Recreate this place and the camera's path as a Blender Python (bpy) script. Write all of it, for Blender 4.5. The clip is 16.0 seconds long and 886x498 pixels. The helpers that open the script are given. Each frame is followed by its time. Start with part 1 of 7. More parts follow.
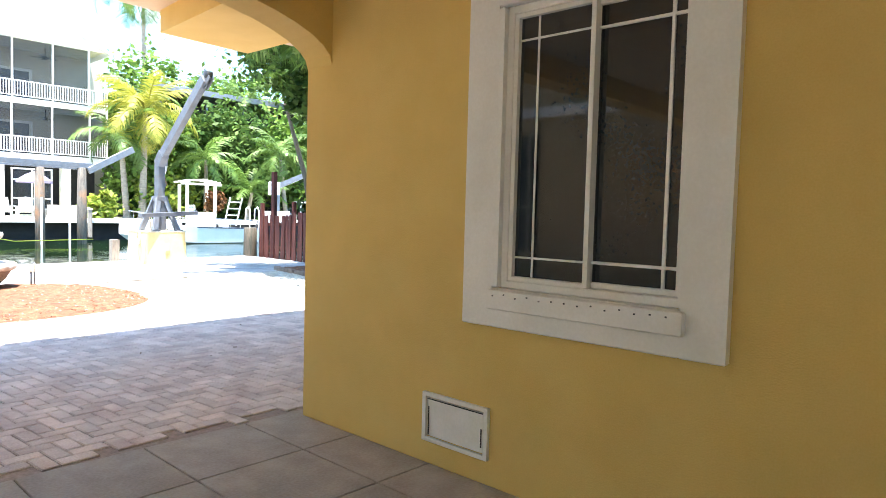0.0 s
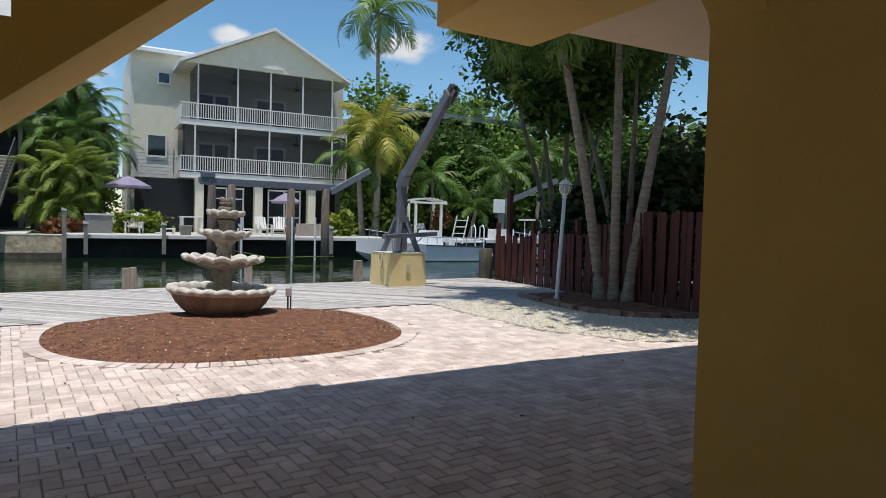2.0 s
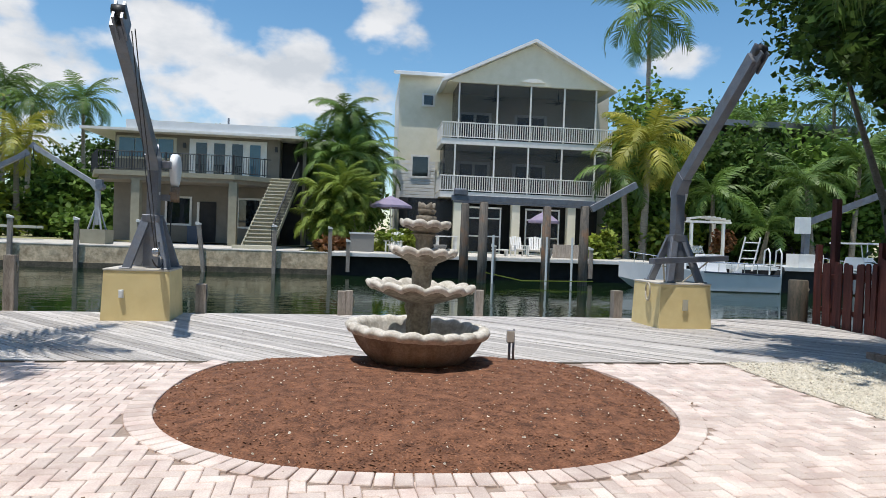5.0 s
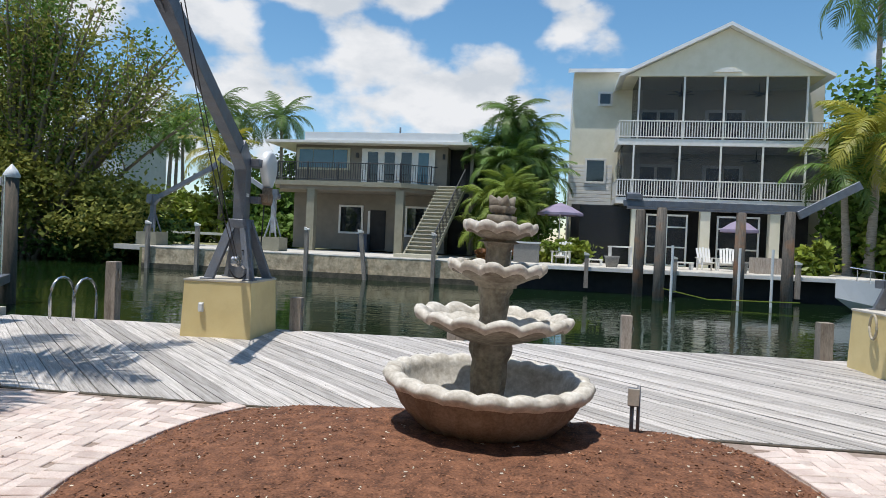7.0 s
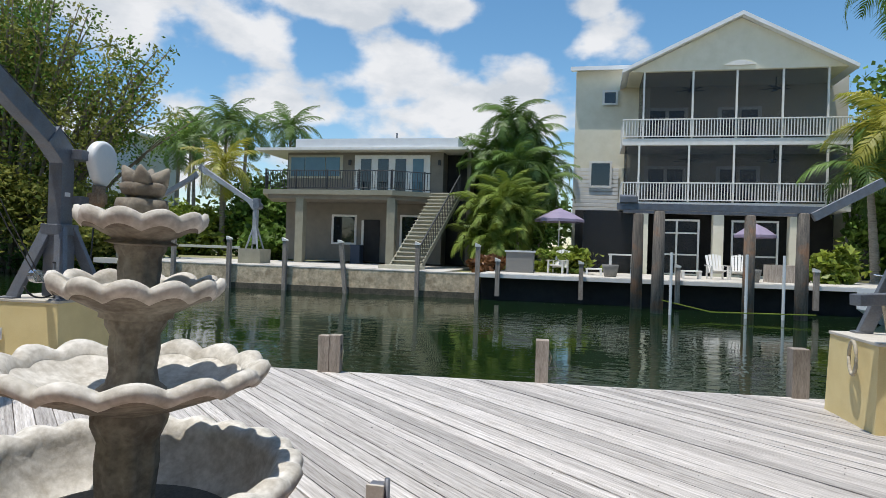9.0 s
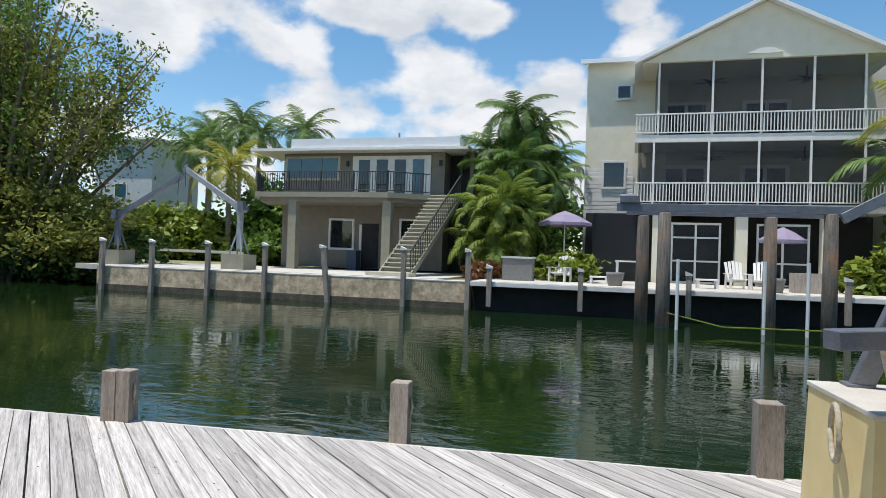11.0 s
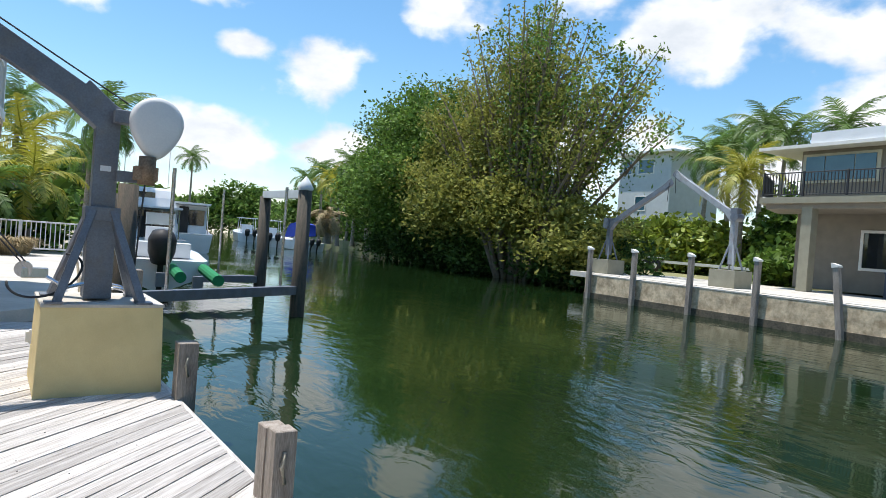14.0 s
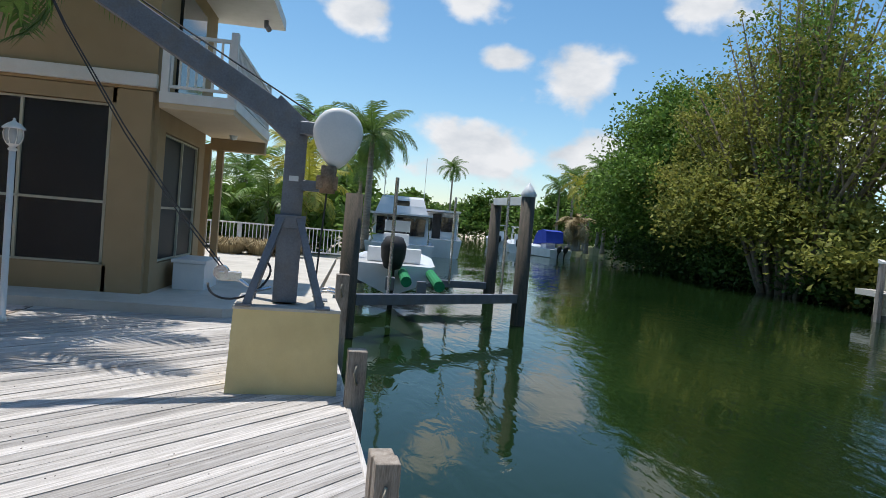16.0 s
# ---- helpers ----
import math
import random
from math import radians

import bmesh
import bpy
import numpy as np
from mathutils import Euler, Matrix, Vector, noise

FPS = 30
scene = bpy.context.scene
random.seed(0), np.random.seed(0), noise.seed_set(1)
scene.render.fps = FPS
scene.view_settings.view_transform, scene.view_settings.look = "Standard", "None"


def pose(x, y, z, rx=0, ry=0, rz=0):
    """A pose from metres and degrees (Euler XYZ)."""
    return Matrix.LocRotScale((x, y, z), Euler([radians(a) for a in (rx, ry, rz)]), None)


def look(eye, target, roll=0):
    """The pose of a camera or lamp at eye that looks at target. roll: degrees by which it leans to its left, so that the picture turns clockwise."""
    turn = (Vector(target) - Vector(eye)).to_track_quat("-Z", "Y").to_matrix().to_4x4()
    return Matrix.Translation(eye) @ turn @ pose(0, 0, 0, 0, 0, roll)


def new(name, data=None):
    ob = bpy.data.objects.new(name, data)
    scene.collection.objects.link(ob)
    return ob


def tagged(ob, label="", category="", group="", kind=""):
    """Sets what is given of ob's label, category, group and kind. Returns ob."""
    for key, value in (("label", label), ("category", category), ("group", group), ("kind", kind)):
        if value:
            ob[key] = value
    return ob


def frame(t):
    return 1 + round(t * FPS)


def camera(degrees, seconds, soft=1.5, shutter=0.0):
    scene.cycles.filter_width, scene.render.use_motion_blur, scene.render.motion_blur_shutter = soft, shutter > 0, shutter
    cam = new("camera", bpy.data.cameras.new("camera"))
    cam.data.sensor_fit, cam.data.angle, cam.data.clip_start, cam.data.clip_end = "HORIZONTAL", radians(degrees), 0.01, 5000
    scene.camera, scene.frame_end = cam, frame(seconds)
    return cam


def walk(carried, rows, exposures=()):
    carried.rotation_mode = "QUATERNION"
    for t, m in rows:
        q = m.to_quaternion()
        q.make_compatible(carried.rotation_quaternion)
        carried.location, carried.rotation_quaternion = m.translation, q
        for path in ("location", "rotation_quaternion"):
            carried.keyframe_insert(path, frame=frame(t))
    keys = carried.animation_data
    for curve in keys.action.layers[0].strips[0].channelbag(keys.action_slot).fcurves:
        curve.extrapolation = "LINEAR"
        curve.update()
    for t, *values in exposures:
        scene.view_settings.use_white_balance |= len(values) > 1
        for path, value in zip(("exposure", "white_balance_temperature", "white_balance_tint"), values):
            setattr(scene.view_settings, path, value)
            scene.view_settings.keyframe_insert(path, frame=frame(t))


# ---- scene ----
cam = camera(68.1, 16.0, soft=0.75)
PATH = [
    (0, (-3.326, -0.529, 1.417), (-1.854, 0.821, 1.31), 1.5),
    (0.5, (-3.295, -0.06, 1.433), (-2.075, 1.521, 1.323), 1.3),
    (1, (-3.235, 0.37, 1.434), (-2.111, 2.021, 1.336), 1.2),
    (1.5, (-3.165, 0.81, 1.49), (-2.138, 2.523, 1.396), 1.3),
    (2, (-2.965, 1.305, 1.512), (-1.989, 3.049, 1.437), 1.4),
    (2.5, (-2.76, 1.825, 1.504), (-1.829, 3.595, 1.443), 1.6),
    (3, (-2.503, 2.325, 1.516), (-1.66, 4.138, 1.463), 1.4),
    (3.5, (-2.273, 2.832, 1.507), (-1.636, 4.728, 1.459), 1.9),
    (4, (-2.019, 3.319, 1.521), (-1.45, 5.236, 1.49), 1.9),
    (4.5, (-1.79, 3.866, 1.472), (-1.361, 5.819, 1.443), 1.8),
    (5, (-1.583, 4.393, 1.45), (-1.362, 6.381, 1.419), 2.0),
    (5.2, (-1.528, 4.541, 1.458), (-1.452, 6.539, 1.426), 2.2),
    (7.3, (-0.33, 6.953, 1.494), (-0.701, 8.919, 1.478), 2.4),
    (7.5, (-0.18, 7.138, 1.515), (-0.573, 9.099, 1.506), 2.3),
    (8, (0.229, 7.692, 1.524), (-0.18, 9.65, 1.52), 2.1),
    (8.5, (0.625, 8.34, 1.503), (0.195, 10.293, 1.505), 1.7),
    (9, (1.032, 8.977, 1.502), (0.593, 10.929, 1.508), 1.8),
    (9.2, (1.191, 9.275, 1.531), (0.742, 11.223, 1.539), 1.7),
    (11.3, (2.372, 12.05, 1.552), (1.776, 13.959, 1.58), 2.1),
    (11.5, (2.396, 12.367, 1.574), (1.635, 14.217, 1.596), 2.3),
    (12, (2.362, 13.044, 1.57), (1.38, 14.786, 1.585), 3.0),
    (12.3, (2.352, 13.383, 1.6), (1.179, 15.003, 1.613), 3.2),
    (12.5, (2.307, 13.646, 1.608), (1.03, 15.185, 1.609), 3.5),
    (13, (2.154, 14.21, 1.645), (0.673, 15.554, 1.628), 4.0),
    (13.5, (1.936, 14.751, 1.639), (0.343, 15.959, 1.63), 4.4),
    (14, (1.772, 15.29, 1.605), (0.04, 16.289, 1.58), 4.4),
    (14.5, (1.684, 15.649, 1.624), (-0.148, 16.45, 1.585), 4.5),
    (15, (1.448, 15.916, 1.643), (-0.43, 16.601, 1.593), 4.6),
    (15.5, (1.417, 16.155, 1.631), (-0.515, 16.67, 1.583), 4.4),
    (16, (1.453, 16.174, 1.687), (-0.527, 16.452, 1.62), 4.9),
]
walk(cam, [(t, look(eye, target, roll)) for t, eye, target, roll in PATH], [(0.0, 2.55), (0.5, 1.02), (1.0, 0.3), (1.6, -0.15), (3.0, 0.0), (9.2, 0.0), (11.5, 0.15), (12.5, 0.3), (14.0, 0.38), (15.0, 0.2), (16.0, 0.0)])

# ---- world, sun ----
world = bpy.data.worlds.new("world")
scene.world = world
world.use_nodes = True
wn, wl = world.node_tree.nodes, world.node_tree.links
wn.clear()
w_out = wn.new("ShaderNodeOutputWorld")
w_bg = wn.new("ShaderNodeBackground")
w_bg.inputs["Strength"].default_value = 0.15
sky = wn.new("ShaderNodeTexSky")
sky.sky_type = "NISHITA"
sky.sun_disc = False
sky.sun_elevation = radians(76)
sky.sun_rotation = radians(221)
sky.ozone_density = 2.0
sky.air_density = 1.0
sky.dust_density = 0.4
w_tc = wn.new("ShaderNodeTexCoord")
w_dir = w_tc.outputs["Generated"]


def sky_noise(scale, detail, rough, stretch):
    mp = wn.new("ShaderNodeMapping")
    mp.inputs["Scale"].default_value = (1.0, 1.0, stretch)
    nz = wn.new("ShaderNodeTexNoise")
    nz.inputs["Scale"].default_value, nz.inputs["Detail"].default_value, nz.inputs["Roughness"].default_value = scale, detail, rough
    wl.new(w_dir, mp.inputs["Vector"])
    wl.new(mp.outputs["Vector"], nz.inputs["Vector"])
    return nz.outputs["Fac"]


def sky_math(op, a, b, c=None):
    n = wn.new("ShaderNodeMath")
    n.operation = op
    for k, v in enumerate((a, b, c)):
        if v is None:
            continue
        if isinstance(v, (int, float)):
            n.inputs[k].default_value = v
        else:
            wl.new(v, n.inputs[k])
    return n.outputs[0]


# heaped fair-weather clouds: bearing, height, half width, half height in degrees
CLOUDS = [(122, 17.0, 9, 4.2), (113, 20.5, 9, 2.2), (107.5, 14.2, 7, 4.6), (96.2, 14.8, 3.8, 3.8), (102, 11.5, 14, 3.6), (118, 12, 10, 3.2), (103.7, 20.2, 3.8, 2.4),
          (89.3, 17.8, 4.6, 2.9), (131, 18.0, 11, 5.0), (90.7, 20.5, 3.0, 2.0), (161, 13.6, 5.6, 3.2), (168, 14.6, 3.2, 1.4),
          (151.5, 19.5, 4.0, 2.8), (169, 6.0, 6.0, 3.2), (160, 6.4, 5.0, 2.4), (181, 17.0, 3.2, 2.0), (171.3, 18.8, 3.6, 2.0), (79.5, 14.8, 2.2, 1.5), (64.9, 15.2, 3.0, 1.5),
          (140, 8.0, 9, 4.0), (122, 7.0, 12, 4.0), (100, 6.5, 12, 3.5), (200, 9.0, 8, 3.0), (222, 16.0, 9, 4.0), (255, 12.0, 12, 5.0), (300, 14.0, 12, 5.0), (340, 11.0, 11, 4.0), (15, 9.0, 9, 3.0), (150, 34.0, 12, 6.0), (60, 38.0, 9, 5.0)]
w_blob = None
for c_az, c_el, c_w, c_h in CLOUDS:
    c_az, c_el = radians(c_az), radians(c_el)
    c_dir = Vector((math.cos(c_el) * math.cos(c_az), math.cos(c_el) * math.sin(c_az), math.sin(c_el)))
    c_sub = wn.new("ShaderNodeVectorMath")
    c_sub.operation = "SUBTRACT"
    c_sub.inputs[1].default_value = c_dir
    wl.new(w_dir, c_sub.inputs[0])
    c_mul = wn.new("ShaderNodeVectorMath")
    c_mul.operation = "MULTIPLY"
    c_mul.inputs[1].default_value = (1 / radians(c_w), 1 / radians(c_w), 1 / radians(c_h))
    wl.new(c_sub.outputs["Vector"], c_mul.inputs[0])
    c_len = wn.new("ShaderNodeVectorMath")
    c_len.operation = "LENGTH"
    wl.new(c_mul.outputs["Vector"], c_len.inputs[0])
    c_one = sky_math("SUBTRACT", 1.0, c_len.outputs["Value"])
    w_blob = c_one if w_blob is None else sky_math("MAXIMUM", w_blob, c_one)
w_puff = sky_math("ADD", sky_noise(10.0, 6.0, 0.5, 1.5), sky_math("MULTIPLY", sky_noise(4.0, 3.0, 0.5, 1.6), 0.6))
w_form = sky_math("MULTIPLY_ADD", w_puff, 2.7, sky_math("SUBTRACT", w_blob, 2.26))
w_mask = wn.new("ShaderNodeMapRange")
w_mask.interpolation_type = "SMOOTHSTEP"
w_mask.inputs["From Min"].default_value, w_mask.inputs["From Max"].default_value = -0.05, 0.5
wl.new(w_form, w_mask.inputs["Value"])
w_shr = wn.new("ShaderNodeValToRGB")
w_shr.color_ramp.elements[0].position = 0.36
w_shr.color_ramp.elements[0].color = (4.1, 4.4, 4.8, 1)
w_shr.color_ramp.elements[1].position = 0.58
w_shr.color_ramp.elements[1].color = (5.6, 5.7, 5.9, 1)
wl.new(sky_noise(8.0, 6.0, 0.55, 2.0), w_shr.inputs["Fac"])
w_mix = wn.new("ShaderNodeMix")
w_mix.data_type = "RGBA"
w_hsv = wn.new("ShaderNodeHueSaturation")
w_hsv.inputs["Hue"].default_value = 0.492
w_hsv.inputs["Saturation"].default_value = 1.2
wl.new(w_mask.outputs["Result"], w_mix.inputs["Factor"])
wl.new(sky.outputs["Color"], w_hsv.inputs["Color"])
wl.new(w_hsv.outputs["Color"], w_mix.inputs["A"])
wl.new(w_shr.outputs["Color"], w_mix.inputs["B"])
wl.new(w_mix.outputs["Result"], w_bg.inputs["Color"])
wl.new(w_bg.outputs["Background"], w_out.inputs["Surface"])

sun = new("sun", bpy.data.lights.new("sun", "SUN"))
sun.data.energy, sun.data.angle, sun.data.color = 4.2, radians(0.53), (1.0, 0.955, 0.89)
sun.matrix_world = look((-13, -15, 80), (0, 0, 0))


# ---- materials ----
def mat(name, c1, c2, scale=6.0, rough=0.7, bump=0.15, metal=0.0, rnd=0.0, isl=0.0, fine=60.0, stretch=(1, 1, 1), obj=False, spec=0.5,
        stain=None, stain_scale=1.2, stain_amt=0.5, trans=0.0):
    """Two colours by coarse and fine noise, fine relief, per-piece variation, broad stains."""
    m = bpy.data.materials.new(name)
    m.use_nodes = True
    nt, ln = m.node_tree.nodes, m.node_tree.links
    b = nt["Principled BSDF"]
    if obj:
        src = nt.new("ShaderNodeTexCoord").outputs["Object"]
    else:
        src = nt.new("ShaderNodeNewGeometry").outputs["Position"]
    mp = nt.new("ShaderNodeMapping")
    mp.inputs["Scale"].default_value = stretch
    ln.new(src, mp.inputs["Vector"])
    info = nt.new("ShaderNodeObjectInfo")
    wv = nt.new("ShaderNodeMath")
    wv.operation = "MULTIPLY"
    wv.inputs[1].default_value = 37.0 if obj else 0.0
    ln.new(info.outputs["Random"], wv.inputs[0])
    n1 = nt.new("ShaderNodeTexNoise")
    n1.noise_dimensions = "4D"
    n1.inputs["Scale"].default_value = scale
    n1.inputs["Detail"].default_value = 5.0
    n2 = nt.new("ShaderNodeTexNoise")
    n2.noise_dimensions = "4D"
    n2.inputs["Scale"].default_value = fine
    n2.inputs["Detail"].default_value = 3.0
    for n in (n1, n2):
        ln.new(mp.outputs["Vector"], n.inputs["Vector"])
        ln.new(wv.outputs[0], n.inputs["W"])
    add = nt.new("ShaderNodeMath")
    add.operation = "MULTIPLY_ADD"
    add.inputs[1].default_value = 0.45
    ln.new(n2.outputs["Fac"], add.inputs[0])
    half = nt.new("ShaderNodeMath")
    half.operation = "MULTIPLY"
    half.inputs[1].default_value = 0.55
    ln.new(n1.outputs["Fac"], half.inputs[0])
    ln.new(half.outputs[0], add.inputs[2])
    rp = nt.new("ShaderNodeValToRGB")
    rp.color_ramp.elements[0].position, rp.color_ramp.elements[1].position = 0.36, 0.64
    rp.color_ramp.elements[0].color, rp.color_ramp.elements[1].color = (*c1, 1), (*c2, 1)
    ln.new(add.outputs[0], rp.inputs["Fac"])
    col = rp.outputs["Color"]
    if stain:
        n3 = nt.new("ShaderNodeTexNoise")
        n3.inputs["Scale"].default_value = stain_scale
        n3.inputs["Detail"].default_value = 6.0
        n3.inputs["Roughness"].default_value = 0.65
        ln.new(src, n3.inputs["Vector"])
        r3 = nt.new("ShaderNodeMapRange")
        r3.inputs["From Min"].default_value, r3.inputs["From Max"].default_value = 0.48, 0.68
        r3.inputs["To Max"].default_value = stain_amt
        ln.new(n3.outputs["Fac"], r3.inputs["Value"])
        mx = nt.new("ShaderNodeMix")
        mx.data_type = "RGBA"
        mx.inputs["B"].default_value = (*stain, 1)
        ln.new(r3.outputs["Result"], mx.inputs["Factor"])
        ln.new(col, mx.inputs["A"])
        col = mx.outputs["Result"]
    if rnd or isl:
        hs = nt.new("ShaderNodeHueSaturation")
        mr = nt.new("ShaderNodeMapRange")
        a = rnd or isl
        mr.inputs["To Min"].default_value, mr.inputs["To Max"].default_value = 1 - a, 1 + a
        if rnd:
            ln.new(info.outputs["Random"], mr.inputs["Value"])
        else:
            ln.new(nt.new("ShaderNodeNewGeometry").outputs["Random Per Island"], mr.inputs["Value"])
        ln.new(mr.outputs["Result"], hs.inputs["Value"])
        ln.new(col, hs.inputs["Color"])
        col = hs.outputs["Color"]
    ln.new(col, b.inputs["Base Color"])
    b.inputs["Roughness"].default_value = rough
    b.inputs["Metallic"].default_value = metal
    b.inputs["Specular IOR Level"].default_value = spec
    if bump:
        bp = nt.new("ShaderNodeBump")
        bp.inputs["Strength"].default_value = bump
        bp.inputs["Distance"].default_value = 0.02
        ln.new(add.outputs[0], bp.inputs["Height"])
        ln.new(bp.outputs["Normal"], b.inputs["Normal"])
    if trans:
        tr = nt.new("ShaderNodeBsdfTranslucent")
        ln.new(col, tr.inputs["Color"])
        ms = nt.new("ShaderNodeMixShader")
        ms.inputs["Fac"].default_value = trans
        out = nt["Material Output"]
        ln.new(b.outputs["BSDF"], ms.inputs[1])
        ln.new(tr.outputs["BSDF"], ms.inputs[2])
        ln.new(ms.outputs["Shader"], out.inputs["Surface"])
    return m


def screen_mat(name, colour, cover, rough=0.5):
    """Insect screen or tinted glazing: partly seen through."""
    m = bpy.data.materials.new(name)
    m.use_nodes = True
    nt, ln = m.node_tree.nodes, m.node_tree.links
    b = nt["Principled BSDF"]
    b.inputs["Base Color"].default_value = (*colour, 1)
    b.inputs["Roughness"].default_value = rough
    tr = nt.new("ShaderNodeBsdfTransparent")
    ms = nt.new("ShaderNodeMixShader")
    ms.inputs["Fac"].default_value = cover
    ln.new(tr.outputs["BSDF"], ms.inputs[1])
    ln.new(b.outputs["BSDF"], ms.inputs[2])
    ln.new(ms.outputs["Shader"], nt["Material Output"].inputs["Surface"])
    return m


def water_mat():
    m = bpy.data.materials.new("canal_water")
    m.use_nodes = True
    nt, ln = m.node_tree.nodes, m.node_tree.links
    b = nt["Principled BSDF"]
    b.inputs["Roughness"].default_value = 0.03
    b.inputs["IOR"].default_value = 1.33
    geo = nt.new("ShaderNodeNewGeometry")
    n0 = nt.new("ShaderNodeTexNoise")
    n0.inputs["Scale"].default_value = 0.15
    rp = nt.new("ShaderNodeValToRGB")
    rp.color_ramp.elements[0].position, rp.color_ramp.elements[1].position = 0.35, 0.7
    rp.color_ramp.elements[0].color = (0.007, 0.018, 0.005, 1)
    rp.color_ramp.elements[1].color = (0.011, 0.027, 0.008, 1)
    ln.new(geo.outputs["Position"], n0.inputs["Vector"])
    ln.new(n0.outputs["Fac"], rp.inputs["Fac"])
    ln.new(rp.outputs["Color"], b.inputs["Base Color"])
    mp = nt.new("ShaderNodeMapping")
    mp.inputs["Scale"].default_value = (0.7, 1.6, 1.0)
    mp.inputs["Rotation"].default_value = (0, 0, 0.5)
    ln.new(geo.outputs["Position"], mp.inputs["Vector"])
    n1 = nt.new("ShaderNodeTexNoise")
    n1.inputs["Scale"].default_value = 2.2
    n1.inputs["Detail"].default_value = 3.0
    n1.inputs["Distortion"].default_value = 0.6
    ln.new(mp.outputs["Vector"], n1.inputs["Vector"])
    n2 = nt.new("ShaderNodeTexNoise")
    n2.inputs["Scale"].default_value = 0.25
    ln.new(geo.outputs["Position"], n2.inputs["Vector"])
    r2 = nt.new("ShaderNodeMapRange")
    r2.inputs["From Min"].default_value, r2.inputs["From Max"].default_value = 0.4, 0.65
    r2.inputs["To Min"].default_value, r2.inputs["To Max"].default_value = 0.15, 1.0
    ln.new(n2.outputs["Fac"], r2.inputs["Value"])
    mu = nt.new("ShaderNodeMath")
    mu.operation = "MULTIPLY"
    ln.new(n1.outputs["Fac"], mu.inputs[0])
    ln.new(r2.outputs["Result"], mu.inputs[1])
    bp = nt.new("ShaderNodeBump")
    bp.inputs["Strength"].default_value = 0.14
    bp.inputs["Distance"].default_value = 0.15
    ln.new(mu.outputs[0], bp.inputs["Height"])
    ln.new(bp.outputs["Normal"], b.inputs["Normal"])
    return m


M = {}
M["paver"] = mat("paver_brick", (0.555, 0.445, 0.40), (0.80, 0.705, 0.645), 4, 0.85, 0.25, rnd=0.15, fine=90, obj=False, stain=(0.42, 0.29, 0.26), stain_scale=2.5)
M["paver_far"] = mat("paver_brick_joined", (0.555, 0.445, 0.40), (0.80, 0.705, 0.645), 4, 0.85, 0.25, isl=0.15, fine=90, stain=(0.42, 0.29, 0.26), stain_scale=2.5)
M["sand"] = mat("joint_sand", (0.26, 0.20, 0.165), (0.40, 0.32, 0.27), 20, 0.95, 0.3)
M["soil"] = mat("dry_soil", (0.30, 0.26, 0.19), (0.46, 0.41, 0.31), 1.5, 0.95, 0.4)
M["grass"] = mat("dry_grass", (0.16, 0.17, 0.06), (0.34, 0.31, 0.16), 1.0, 0.95, 0.5, fine=25)
M["tile"] = mat("concrete_tile", (0.30, 0.25, 0.20), (0.43, 0.37, 0.31), 5, 0.75, 0.12, rnd=0.06, stain=(0.5, 0.46, 0.4), stain_scale=2)
M["yellow"] = mat("yellow_stucco", (0.66, 0.45, 0.125), (0.72, 0.51, 0.165), 3, 0.85, 0.22, fine=130, stain=(0.60, 0.41, 0.13), stain_scale=0.9, stain_amt=0.35)
M["ceiling"] = mat("pale_ceiling_paint", (0.64, 0.50, 0.32), (0.70, 0.56, 0.38), 3, 0.85, 0.1)
M["white"] = mat("white_paint", (0.74, 0.72, 0.67), (0.82, 0.80, 0.76), 4, 0.5, 0.06, stain=(0.62, 0.58, 0.5), stain_scale=3, stain_amt=0.3)
M["cream"] = mat("cream_siding", (0.76, 0.71, 0.55), (0.83, 0.78, 0.64), 2, 0.7, 0.08, stain=(0.6, 0.56, 0.42), stain_amt=0.3)
M["tan"] = mat("tan_stucco", (0.34, 0.245, 0.13), (0.41, 0.30, 0.17), 2, 0.85, 0.15, fine=90)
M["pedestal"] = mat("pale_yellow_stucco", (0.72, 0.57, 0.27), (0.78, 0.64, 0.33), 4, 0.8, 0.2, fine=110, stain=(0.6, 0.47, 0.23), stain_scale=2, stain_amt=0.4)
M["steel"] = mat("grey_galvanised_steel", (0.135, 0.15, 0.18), (0.21, 0.23, 0.265), 5, 0.45, 0.08, metal=0.35, stain=(0.22, 0.17, 0.12), stain_scale=4, stain_amt=0.35)
M["chrome"] = mat("bright_metal", (0.55, 0.55, 0.55), (0.7, 0.7, 0.7), 8, 0.25, 0.03, metal=0.9)
M["black_metal"] = mat("black_metal", (0.02, 0.02, 0.022), (0.035, 0.035, 0.038), 8, 0.5, 0.05)
M["deck"] = mat("weathered_deck_wood", (0.29, 0.265, 0.24), (0.69, 0.655, 0.625), 2.6, 0.85, 0.7, rnd=0.25, fine=12, stretch=(0.6, 18, 6), obj=True)
M["post"] = mat("weathered_piling_wood", (0.20, 0.165, 0.135), (0.46, 0.40, 0.34), 3, 0.9, 0.5, rnd=0.15, fine=25, stretch=(6, 6, 0.8), obj=True)
M["piling"] = mat("dark_wet_piling", (0.035, 0.04, 0.03), (0.13, 0.10, 0.075), 3, 0.8, 0.5, rnd=0.15, fine=25, stretch=(6, 6, 0.8), obj=True)
M["rustpile"] = mat("rust_stained_piling", (0.06, 0.055, 0.05), (0.22, 0.19, 0.155), 3, 0.85, 0.5, rnd=0.2, fine=25, stretch=(6, 6, 0.5), obj=True, stain=(0.42, 0.17, 0.05), stain_scale=1.2)
